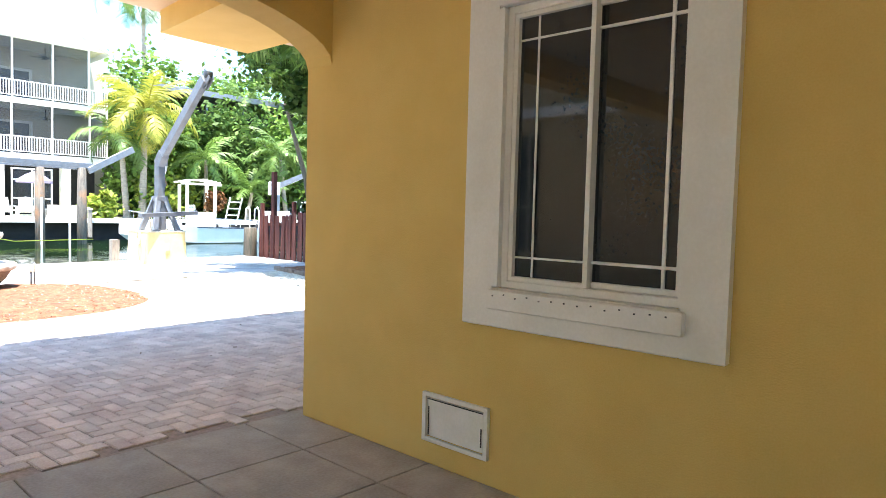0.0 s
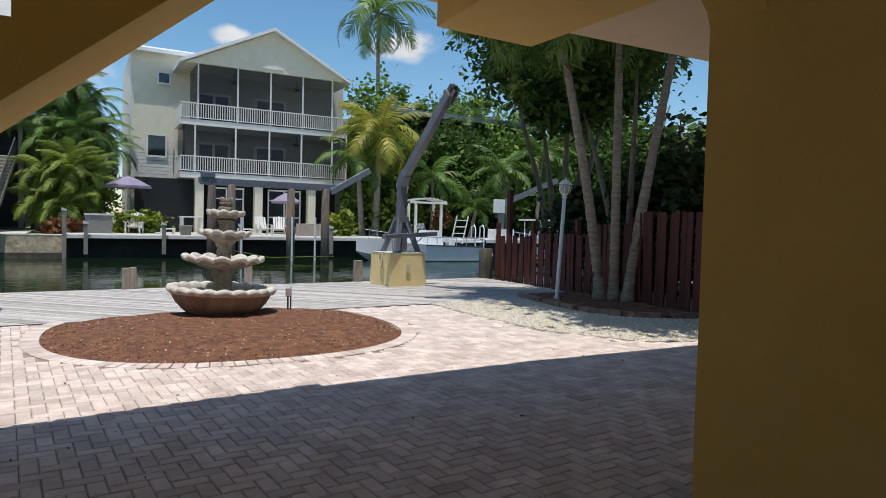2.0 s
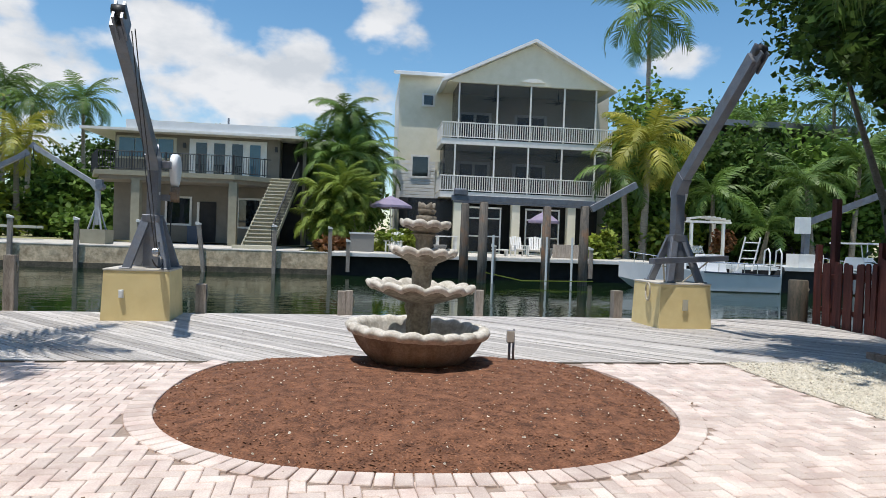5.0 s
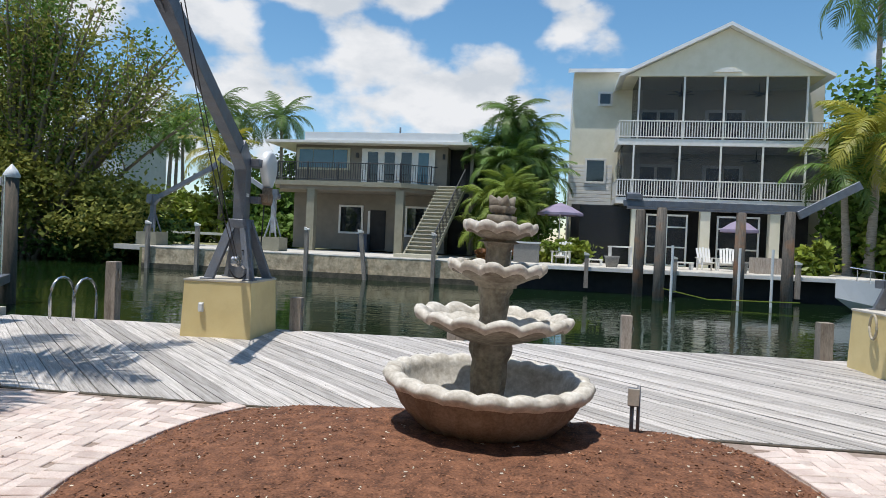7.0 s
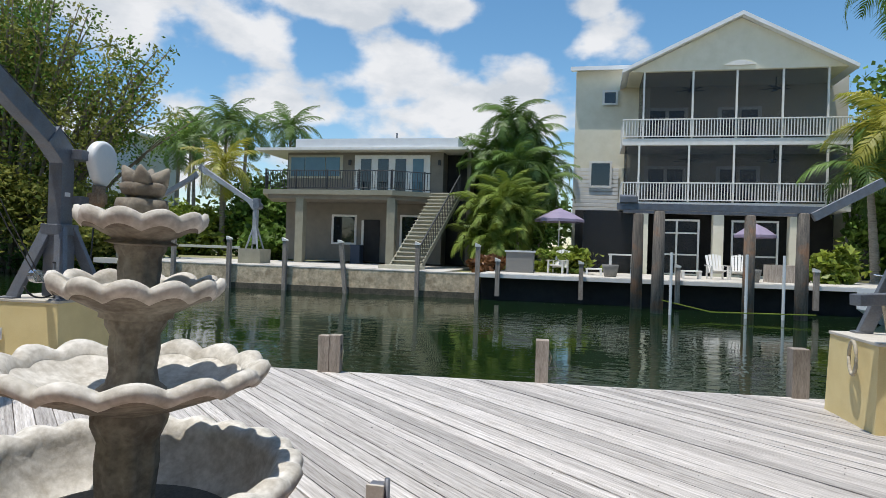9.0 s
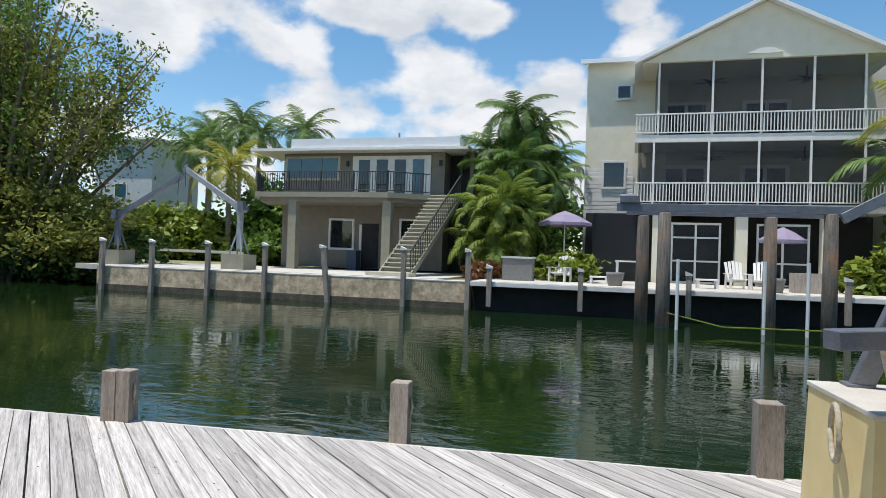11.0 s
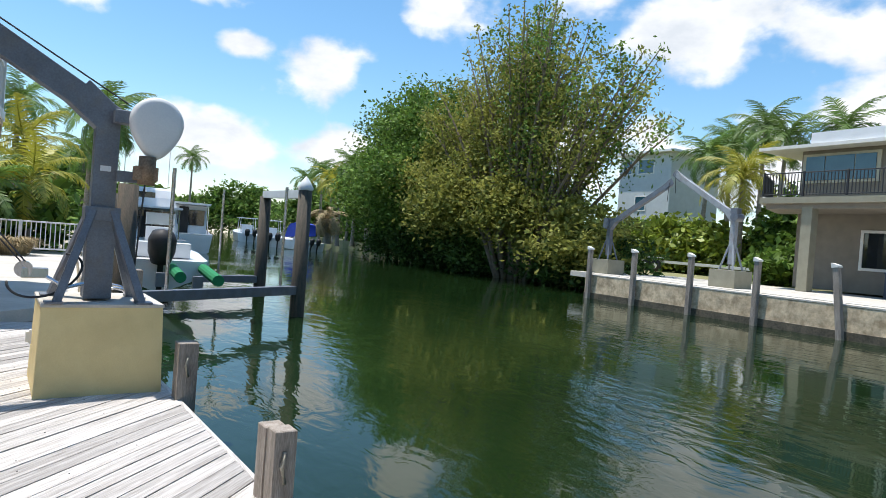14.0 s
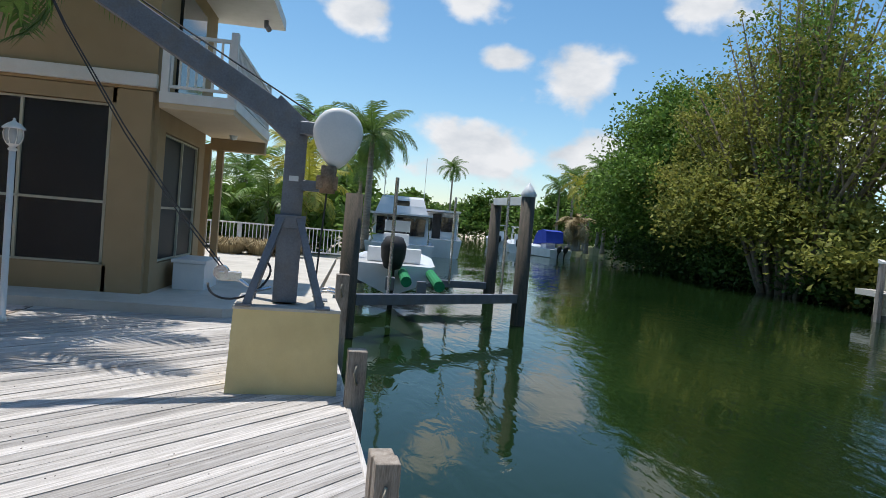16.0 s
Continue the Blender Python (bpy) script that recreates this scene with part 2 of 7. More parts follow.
M["stone"] = mat("cast_stone", (0.165, 0.142, 0.112), (0.37, 0.335, 0.27), 7, 0.9, 0.4, fine=32, stain=(0.10, 0.075, 0.055), stain_scale=4.5, stain_amt=0.85)
M["stone_white"] = mat("lime_crusted_stone", (0.46, 0.43, 0.37), (0.78, 0.75, 0.69), 8, 0.85, 0.35, fine=30, stain=(0.30, 0.26, 0.20), stain_scale=7, stain_amt=0.6)
M["bowl"] = mat("rust_streaked_basin", (0.19, 0.14, 0.105), (0.38, 0.31, 0.245), 5, 0.9, 0.5, fine=50, stain=(0.14, 0.09, 0.06), stain_scale=3, stain_amt=0.6)
# wet stone, with the basin's inner shade put into the dark colour
M["wet_shade"] = mat("wet_basin_inside_with_painted_shade", (0.05, 0.055, 0.045), (0.13, 0.12, 0.10), 6, 0.6, 0.3)
M["mulch"] = mat("red_brown_mulch", (0.055, 0.022, 0.012), (0.29, 0.13, 0.07), 9, 0.95, 1.0, fine=60)
M["chip"] = mat("mulch_chip", (0.14, 0.058, 0.032), (0.33, 0.16, 0.09), 14, 0.95, 0.2, isl=0.3)
M["gravel"] = mat("pale_gravel_bed", (0.42, 0.37, 0.28), (0.80, 0.75, 0.64), 25, 0.9, 1.0, fine=80)
M["pebble"] = mat("pale_pebble", (0.5, 0.45, 0.36), (0.8, 0.76, 0.66), 12, 0.85, 0.2, isl=0.25)
M["fence"] = mat("dark_red_stained_wood", (0.055, 0.012, 0.009), (0.13, 0.032, 0.022), 3, 0.75, 0.35, rnd=0.22, fine=20, stretch=(8, 8, 0.7), obj=True)
M["concrete"] = mat("pale_concrete", (0.50, 0.47, 0.41), (0.66, 0.62, 0.55), 2, 0.9, 0.25, stain=(0.4, 0.36, 0.3), stain_scale=0.8)
M["seawall"] = mat("pitted_coral_seawall", (0.42, 0.31, 0.19), (0.84, 0.68, 0.46), 3, 0.95, 0.8, fine=9, stain=(0.15, 0.11, 0.07), stain_scale=1.8, stain_amt=0.5)
# near-black colour of the faces below the far dock tops
M["darkwall"] = mat("near_black_dock_face", (0.012, 0.012, 0.013), (0.03, 0.028, 0.026), 3, 0.8, 0.3)
M["brown_house"] = mat("taupe_stucco", (0.20, 0.175, 0.14), (0.26, 0.23, 0.185), 2, 0.85, 0.15, fine=50)
M["greywall"] = mat("pale_grey_wall", (0.50, 0.53, 0.53), (0.58, 0.61, 0.61), 2, 0.8, 0.1)
M["beige"] = mat("beige_trim", (0.46, 0.43, 0.32), (0.54, 0.51, 0.40), 3, 0.8, 0.1)
M["roofwhite"] = mat("white_metal_roof", (0.76, 0.77, 0.78), (0.84, 0.85, 0.86), 2, 0.4, 0.05)
M["darkglass"] = mat("dark_window_glass", (0.012, 0.016, 0.02), (0.02, 0.026, 0.032), 2, 0.04, 0.0, spec=0.8)
M["blueglass"] = mat("blue_tinted_glass", (0.03, 0.09, 0.13), (0.05, 0.13, 0.18), 2, 0.04, 0.0, spec=0.8)
# near-black: doors and walls, also shade of rooms and recesses put into colour
M["dark"] = mat("dark_surfaces_and_painted_shade", (0.02, 0.02, 0.022), (0.045, 0.042, 0.04), 2, 0.9, 0.0)
M["navy"] = mat("dark_blue_shutter", (0.03, 0.045, 0.075), (0.05, 0.07, 0.11), 2, 0.5, 0.0)
M["screen"] = screen_mat("insect_screen", (0.03, 0.035, 0.04), 0.42)
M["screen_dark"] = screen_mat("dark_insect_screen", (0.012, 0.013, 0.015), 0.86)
M["porch"] = mat("porch_back_wall", (0.50, 0.45, 0.36), (0.58, 0.53, 0.43), 2, 0.8, 0.05)
M["trunk"] = mat("palm_trunk_bark", (0.20, 0.16, 0.12), (0.40, 0.34, 0.27), 3, 0.95, 0.8, fine=12, stretch=(1, 1, 5))
M["bark"] = mat("grey_brown_bark", (0.13, 0.10, 0.07), (0.28, 0.23, 0.17), 4, 0.95, 0.7, fine=25)
M["frond"] = mat("palm_frond", (0.075, 0.15, 0.03), (0.18, 0.28, 0.055), 3, 0.5, 0.0, rnd=0.3, obj=True, trans=0.3)
M["frond_yellow"] = mat("yellowing_palm_frond", (0.20, 0.24, 0.03), (0.50, 0.44, 0.06), 1.5, 0.5, 0.0, rnd=0.25, obj=True, trans=0.3)
M["leaf"] = mat("broad_leaf", (0.075, 0.15, 0.025), (0.19, 0.29, 0.055), 0.7, 0.6, 0.0, isl=0.5, trans=0.28, spec=0.2)
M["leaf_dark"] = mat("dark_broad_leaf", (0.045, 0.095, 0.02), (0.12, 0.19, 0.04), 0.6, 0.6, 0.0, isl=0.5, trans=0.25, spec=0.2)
M["leaf_olive"] = mat("olive_leaf", (0.18, 0.205, 0.042), (0.40, 0.39, 0.095), 0.35, 0.6, 0.0, isl=0.35, trans=0.42, spec=0.2)
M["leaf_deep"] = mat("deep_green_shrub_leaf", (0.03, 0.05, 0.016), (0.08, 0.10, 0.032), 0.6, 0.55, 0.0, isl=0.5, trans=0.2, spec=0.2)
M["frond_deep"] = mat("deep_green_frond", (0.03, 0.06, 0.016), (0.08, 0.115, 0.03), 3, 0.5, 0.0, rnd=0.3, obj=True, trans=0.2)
M["olive_trim"] = mat("olive_taupe_trim", (0.24, 0.225, 0.165), (0.31, 0.295, 0.22), 3, 0.85, 0.1)
M["davit_grey"] = mat("weathered_grey_davit_paint", (0.27, 0.29, 0.31), (0.40, 0.42, 0.44), 4, 0.55, 0.08, stain=(0.22, 0.17, 0.13), stain_scale=3, stain_amt=0.5)
M["frond_lime"] = mat("lime_green_frond", (0.11, 0.185, 0.028), (0.28, 0.34, 0.06), 1.5, 0.55, 0.0, rnd=0.25, obj=True, trans=0.3, spec=0.3)
M["leaf_lime"] = mat("lime_leaf", (0.12, 0.20, 0.02), (0.32, 0.36, 0.05), 0.8, 0.5, 0.0, isl=0.35, trans=0.3)
M["leaf_red"] = mat("red_croton_leaf", (0.15, 0.05, 0.02), (0.26, 0.13, 0.05), 1.0, 0.5, 0.0, isl=0.4, trans=0.2)
M["straw"] = mat("dry_ornamental_grass", (0.24, 0.18, 0.09), (0.42, 0.33, 0.18), 4, 0.9, 0.0, isl=0.3)
M["hull"] = mat("white_gelcoat", (0.74, 0.75, 0.76), (0.82, 0.83, 0.84), 1.5, 0.2, 0.02, stain=(0.6, 0.6, 0.58), stain_amt=0.25)
M["purple"] = mat("purple_canvas", (0.24, 0.20, 0.29), (0.32, 0.27, 0.37), 2, 0.8, 0.1)
M["blue"] = mat("blue_canvas", (0.01, 0.035, 0.30), (0.02, 0.06, 0.42), 2, 0.7, 0.1)
M["green"] = mat("green_carpet", (0.01, 0.17, 0.06), (0.02, 0.26, 0.10), 12, 0.9, 0.3)
M["plastic"] = mat("white_plastic", (0.72, 0.74, 0.74), (0.80, 0.81, 0.80), 4, 0.4, 0.03)
M["rope"] = mat("weathered_rope", (0.34, 0.30, 0.22), (0.5, 0.45, 0.36), 40, 0.9, 0.3)
M["rubber"] = mat("black_rubber", (0.015, 0.015, 0.016), (0.03, 0.03, 0.032), 10, 0.6, 0.1)
M["wicker"] = mat("grey_wicker", (0.12, 0.12, 0.11), (0.30, 0.29, 0.27), 30, 0.85, 0.5)
M["clear"] = screen_mat("clear_lamp_glass", (0.7, 0.75, 0.75), 0.35, 0.05)
M["water"] = water_mat()
M["rustwood"] = mat("rusty_winch_block", (0.16, 0.10, 0.06), (0.36, 0.26, 0.17), 9, 0.85, 0.4)


# ---- mesh helpers ----
class MB:
    """Collects vertices and faces for one mesh."""

    def __init__(self):
        self.v, self.f, self.smooth = [], [], False

    def add(self, vs, fs):
        n = len(self.v)
        self.v += [tuple(p) for p in vs]
        self.f += [tuple(i + n for i in f) for f in fs]
        return self

    def box(self, c, s, rz=0.0, m=None):
        """A box with its edges taken off, centred at c, of size s."""
        hx, hy, hz = s[0] / 2, s[1] / 2, s[2] / 2
        e = min(0.006, hx * 0.3, hy * 0.3, hz * 0.3)
        vs = []
        for z, k in ((-hz, e), (-hz + e, 0), (hz - e, 0), (hz, e)):
            vs += [(-hx + k, -hy + k, z), (hx - k, -hy + k, z), (hx - k, hy - k, z), (-hx + k, hy - k, z)]
        fs = [(3, 2, 1, 0), (12, 13, 14, 15)]
        for a in (0, 4, 8):
            for i in range(4):
                j = (i + 1) % 4
                fs.append((a + i, a + j, a + 4 + j, a + 4 + i))
        t = Matrix.Translation(c) @ Matrix.Rotation(radians(rz), 4, "Z") if m is None else m
        return self.add([t @ Vector(p) for p in vs], fs)

    def beam(self, p, q, w, h, up=(0, 0, 1)):
        """A bar of section w x h from p to q."""
        p, q = Vector(p), Vector(q)
        d = q - p
        x = d.normalized()
        y = Vector(up).cross(x)
        y = y.normalized() if y.length > 1e-4 else Vector((0, 1, 0))
        z = x.cross(y)
        m = Matrix((x, y, z)).transposed().to_4x4()
        m.translation = (p + q) / 2
        return self.box((0, 0, 0), (d.length, w, h), m=m)

    def tube(self, pts, radii, seg=8, caps=True):
        pts = [Vector(p) for p in pts]
        if not isinstance(radii, (list, tuple)):
            radii = [radii] * len(pts)
        vs, fs = [], []
        for i, p in enumerate(pts):
            d = (pts[min(i + 1, len(pts) - 1)] - pts[max(i - 1, 0)]).normalized()
            a = d.orthogonal().normalized() if abs(d.z) < 0.99 else Vector((1, 0, 0))
            if abs(d.z) < 0.99:
                a = Vector((0, 0, 1)).cross(d).normalized()
            b = d.cross(a)
            for k in range(seg):
                w = 2 * math.pi * k / seg
                vs.append(p + radii[i] * (math.cos(w) * a + math.sin(w) * b))
        for i in range(len(pts) - 1):
            for k in range(seg):
                j = (k + 1) % seg
                fs.append((i * seg + k, i * seg + j, (i + 1) * seg + j, (i + 1) * seg + k))
        if caps:
            fs += [tuple(range(seg - 1, -1, -1)), tuple(range((len(pts) - 1) * seg, len(pts) * seg))]
        return self.add(vs, fs)

    def lathe(self, prof, seg=32, wave=None):
        """Turns (radius, z) rows round the z axis; wave(i, angle) -> (dr, dz)."""
        vs, fs = [], []
        for i, (r, z) in enumerate(prof):
            for k in range(seg):
                w = 2 * math.pi * k / seg
                dr, dz = wave(i, w) if wave else (0, 0)
                vs.append(((r + dr) * math.cos(w), (r + dr) * math.sin(w), z + dz))
        for i in range(len(prof) - 1):
            for k in range(seg):
                j = (k + 1) % seg
                fs.append((i * seg + k, i * seg + j, (i + 1) * seg + j, (i + 1) * seg + k))
        return self.add(vs, fs)

    def prism(self, outline, z0, z1):
        """A flat outline (x, y) raised from z0 to z1."""
        n = len(outline)
        vs = [(x, y, z0) for x, y in outline] + [(x, y, z1) for x, y in outline]
        fs = [tuple(range(n - 1, -1, -1)), tuple(range(n, 2 * n))]
        fs += [(i, (i + 1) % n, n + (i + 1) % n, n + i) for i in range(n)]
        return self.add(vs, fs)

    def slab(self, outline, axis, a, b):
        """A flat outline in the plane across axis ('x': y, z; 'y': x, z), from a to b along it."""
        n = len(outline)
        put = (lambda u, w, c: (c, u, w)) if axis == "x" else (lambda u, w, c: (u, c, w))
        vs = [put(u, w, a) for u, w in outline] + [put(u, w, b) for u, w in outline]
        fs = [tuple(range(n - 1, -1, -1)), tuple(range(n, 2 * n))]
        fs += [(i, (i + 1) % n, n + (i + 1) % n, n + i) for i in range(n)]
        return self.add(vs, fs)

    def mesh(self, name, material):
        me = bpy.data.meshes.new(name)
        me.from_pydata(self.v, [], self.f)
        me.materials.append(material)
        if self.smooth:
            me.polygons.foreach_set("use_smooth", [True] * len(me.polygons))
        me.update()
        return me

    def round(self):
        self.smooth = True
        return self


def thing(name, label, category, m=None, group="", kind=""):
    ob = new(name)
    ob.empty_display_size = 0.1
    if m is not None:
        ob.matrix_world = m
    return tagged(ob, label, category, group, kind)


def part(name, mb, material, parent, label="", m=None, kind=""):
    ob = new(name, mb.mesh(name, material) if isinstance(mb, MB) else mb)
    ob.parent = parent
    if m is not None:
        ob.matrix_basis = m
    return tagged(ob, label, kind=kind)


def single(name, mb, material, label, category, m=None, group="", kind=""):
    ob = new(name, mb.mesh(name, material) if isinstance(mb, MB) else mb)
    if m is not None:
        ob.matrix_world = m
    return tagged(ob, label, category, group, kind)


def structure(name, mb, material, label, category="", m=None):
    return single(name, mb, material, label, category or name.split("_")[0], m, kind="structure")


def leaf_mesh(name, blobs, size, material, seed=1, long=1.8, flat=0.0):
    """Many small leaves in uneven clumps. blobs: centre, radii, number of leaves, number of clumps."""
    rng = np.random.default_rng(seed)
    pts = []
    for c, r, n, clumps in blobs:
        d = rng.normal(size=(clumps, 3))
        d /= np.linalg.norm(d, axis=1)[:, None]
        cc = d * (rng.random((clumps, 1)) ** 0.45)
        which = rng.integers(0, clumps, n)
        spread = 0.30 * (0.4 + rng.random(clumps))[which][:, None]
        p = cc[which] + rng.normal(size=(n, 3)) * spread * 0.55
        pts.append(np.array(c) + p * np.array(r))
    p = np.concatenate(pts)
    n = len(p)
    a = rng.normal(size=(n, 3))
    a[:, 2] *= 0.6
    a /= np.linalg.norm(a, axis=1)[:, None]
    b = rng.normal(size=(n, 3))
    b[:, 2] *= 1 - flat
    b -= (a * b).sum(1)[:, None] * a
    b /= np.linalg.norm(b, axis=1)[:, None]
    s = size * (0.6 + 0.8 * rng.random((n, 1)))
    nrm = np.cross(a, b)
    v = np.stack([p - a * s * long / 2, p + b * s / 2 + nrm * s * 0.12, p + a * s * long / 2, p - b * s / 2 + nrm * s * 0.12], 1).reshape(-1, 3)
    me = bpy.data.meshes.new(name)
    me.vertices.add(4 * n)
    me.vertices.foreach_set("co", v.ravel())
    me.loops.add(4 * n)
    me.loops.foreach_set("vertex_index", np.arange(4 * n))
    me.polygons.add(n)
    me.polygons.foreach_set("loop_start", np.arange(0, 4 * n, 4))
    me.materials.append(material)
    me.update(calc_edges=True)
    return me


def frond_mesh(name, length, material, droop=0.9, leaflets=26, width=0.75, seed=0):
    """One feather frond that leaves the crown along +x and bends down: midrib and leaflets."""
    rng = random.Random(seed)
    mb = MB()
    n = 9
    mid = []
    for i in range(n + 1):
        t = i / n
        a = radians(38) - droop * t * 1.9
        if i == 0:
            mid.append(Vector((0, 0, 0)))
        else:
            mid.append(mid[-1] + Vector((math.cos(a), 0, math.sin(a))) * (length / n))
    mb.tube(mid, [0.035 * length / 3 * (1 - 0.85 * i / n) + 0.004 for i in range(n + 1)], 4)
    for k in range(leaflets):
        t = 0.12 + 0.87 * k / (leaflets - 1)
        f = t * n
        i = min(int(f), n - 1)
        p = mid[i].lerp(mid[i + 1], f - i)
        d = (mid[i + 1] - mid[i]).normalized()
        ll = width * length / 3 * (math.sin(math.pi * min(1, 0.12 + 0.86 * t)) ** 0.6) * rng.uniform(0.85, 1.15)
        wd = 0.032 * length / 3 + 0.012
        for sgn in (-1, 1):
            side = Vector((0, sgn, 0))
            tip = (d * 0.65 + side * rng.uniform(0.75, 1.0) + Vector((0, 0, rng.uniform(-0.55, 0.0)))).normalized()
            m1 = p + tip * ll * 0.5 + Vector((0, 0, 0.03))
            q = p + tip * ll + Vector((0, 0, -0.28 * ll))
            mb.add([p - d * wd, p + d * wd, m1 + d * wd * 0.9, q, m1 - d * wd * 0.9], [(0, 1, 2, 4), (4, 2, 3)])
    return mb.mesh(name, material)


FRONDS = {}


def palm(at, height, n, length, colour="frond", lean=(0, 0), droop=0.9, label="", r=0.16, seed=0, curve=0.0, group=""):
    """A palm: ringed tapering trunk and a crown of feather fronds, each a part."""
    rng = random.Random(seed)
    base = thing("palm_tree", label or "tall green palm with a ringed grey trunk", "palm tree", pose(*at), group)
    pts, rad = [], []
    k = max(8, min(46, int(height * 6)))
    for i in range(k + 1):
        t = i / k
        pts.append((lean[0] * (t ** (1 + curve)), lean[1] * (t ** (1 + curve)), height * t - 0.05))
        rad.append(r * (1.25 - 0.55 * t if t > 0.06 else 1.7 - 7 * t) * (1.07 if i % 2 else 0.96))
    part("trunk", MB().tube(pts, rad, 10).round(), M["trunk"], base)
    key = (round(length, 1), colour, droop)
    if key not in FRONDS:
        FRONDS[key] = [frond_mesh("frond", length * s, M[colour], droop * dd, seed=i) for i, (s, dd) in enumerate(((1, 1), (0.9, 1.25), (1.0, 0.7)))]
    top = Vector(pts[-1])
    for i in range(n):
        az = 360 * i * 0.381966 + rng.uniform(-12, 12)
        up = 62 - 105 * (i / max(1, n - 1)) + rng.uniform(-8, 8)
        me = FRONDS[key][2 if i < n * 0.3 else (0 if i < n * 0.7 else 1)]
        mm = Matrix.Translation(top) @ Matrix.Rotation(radians(az), 4, "Z") @ Matrix.Rotation(radians(-up * 0.75), 4, "Y") @ Matrix.Rotation(radians(rng.uniform(-25, 25)), 4, "X")
        part("frond", me, None, base, m=mm)
    return base


def bush(name, at, blobs, size, material, label, category="bush", seed=1, stems=0, stem_h=2.0, spread=1.0, kind="", stem_r=0.05):
    base = thing(name, label, category, pose(*at), kind=kind)
    part("crown" if stems else "foliage", leaf_mesh("foliage", blobs, size, M[material], seed), None, base, kind="stuff")
    rng = random.Random(seed)
    if stems:
        mb = MB()
        for i in range(stems):
            w = 2 * math.pi * i / stems + rng.uniform(-0.3, 0.3)
            q = Vector((math.cos(w), math.sin(w), 0)) * spread * rng.uniform(0.5, 1.0)
            p = Vector((math.cos(w), math.sin(w), 0)) * spread * 0.08
            pts = [p + Vector((0, 0, -0.1)), p.lerp(q, 0.3) + Vector((0, 0, stem_h * 0.4)), p.lerp(q, 0.7) + Vector((0, 0, stem_h * 0.75)), q + Vector((0, 0, stem_h * rng.uniform(0.9, 1.1)))]
            mb.tube(pts, [stem_r, stem_r * 0.8, stem_r * 0.5, stem_r * 0.2], 6)
        part("trunk", mb.round(), M["bark"], base)
    return base


LOT = 4.6

# ---- ground, water ----
structure("ground_near", MB().prism([(250, -80), (250, 16.0), (-9.2, 15.6), (-24, 15.7), (-60, 17.4), (-250, 36), (-250, -80)], -3.0, -0.06), M["soil"], "bare pale soil of the near bank", "ground")
structure("ground_far", MB().prism([(-250, 68), (-80, 48.5), (-52, 44.5), (-30, 43.0), (-21.5, 39.5), (-20.9, 36.0), (250, 36.0), (900, 900), (-900, 900)], -3.0, 0.56), M["grass"], "dry grassy ground of the far bank", "ground")
structure("water", MB().add([(-900, -60, -0.44), (900, -60, -0.44), (900, 300, -0.44), (-900, 300, -0.44)], [(0, 1, 2, 3)]), M["water"], "still dark green canal water", "water")
structure("canal_bed", MB().prism([(-900, -60), (900, -60), (900, 300), (-900, 300)], -3.6, -3.2), M["soil"], "silty canal bed under the water", "ground")


def inside(poly, x, y):
    c = False
    for (x0, y0), (x1, y1) in zip(poly, poly[1:] + poly[:1]):
        if (y0 > y) != (y1 > y) and x < (x1 - x0) * (y - y0) / (y1 - y0) + x0:
            c = not c
    return c


def clip(poly, a, b):
    """The part of a polygon on the left of the line a-b."""
    out = []
    for p, q in zip(poly, poly[1:] + poly[:1]):
        sp = (b[0] - a[0]) * (p[1] - a[1]) - (b[1] - a[1]) * (p[0] - a[0])
        sq = (b[0] - a[0]) * (q[1] - a[1]) - (b[1] - a[1]) * (q[0] - a[0])
        if sp >= 0:
            out.append(p)
        if sp * sq < 0:
            t = sp / (sp - sq)
            out.append((p[0] + t * (q[0] - p[0]), p[1] + t * (q[1] - p[1])))
    return out


def back_edge(x):
    return 12.10 + 0.055 * x


def front_edge(x):
    return 16.62 + 0.085 * x


MC, MA, MBR = (-1.08, 10.62), 2.27, 2.24


def mulch_r(w):
    """Radius of the planting bed at the angle w."""
    e = 2.35
    return (abs(math.cos(w) / MA) ** e + abs(math.sin(w) / MBR) ** e) ** (-1 / e)


GRAVEL = [(2.95, 12.26), (2.88, 10.8), (3.0, 8.9), (3.7, 7.65), (5.2, 7.15), (6.6, 7.0), (7.5, 12.5)]
PLANTER = [(5.35, 12.75), (5.12, 11.6), (4.98, 10.4), (5.25, 9.6), (5.9, 9.1), (6.7, 8.9), (7.4, 12.9)]

structure("paver_bed", MB().prism([(-14, 3.30), (9, 3.30), (9, 12.55), (-14, 11.3)], -0.055, -0.012), M["sand"], "sandy bed under the brick pavers", "pavement")

# deck
DECK = [(-9.2, back_edge(-9.2)), (7.3, back_edge(7.3)), (7.3, front_edge(7.3)), (-9.2, front_edge(-9.2))]
deck = thing("wooden_deck", "weathered grey wooden dock deck with diagonal planks", "deck", pose(0, 0, 0), kind="structure")
under = MB()
for i in range(6):
    k = i / 5
    under.beam((-9.1, back_edge(-9.1) * (1 - k) + front_edge(-9.1) * k - (0.1 if i == 5 else -0.1 if i == 0 else 0), -0.16), (7.2, back_edge(7.2) * (1 - k) + front_edge(7.2) * k - (0.1 if i == 5 else -0.1 if i == 0 else 0), -0.16), 0.08, 0.2)
part("joist", under, M["post"], deck)
part("edge_board", MB().beam((-9.2, front_edge(-9.2) + 0.022, -0.10), (7.3, front_edge(7.3) + 0.022, -0.10), 0.04, 0.2), M["deck"], deck, "weathered pale edge board")
part("edge_board", MB().beam((-9.2, back_edge(-9.2) - 0.02, -0.06), (7.3, back_edge(7.3) - 0.02, -0.06), 0.03, 0.12), M["piling"], deck, "dark weathered edge board")
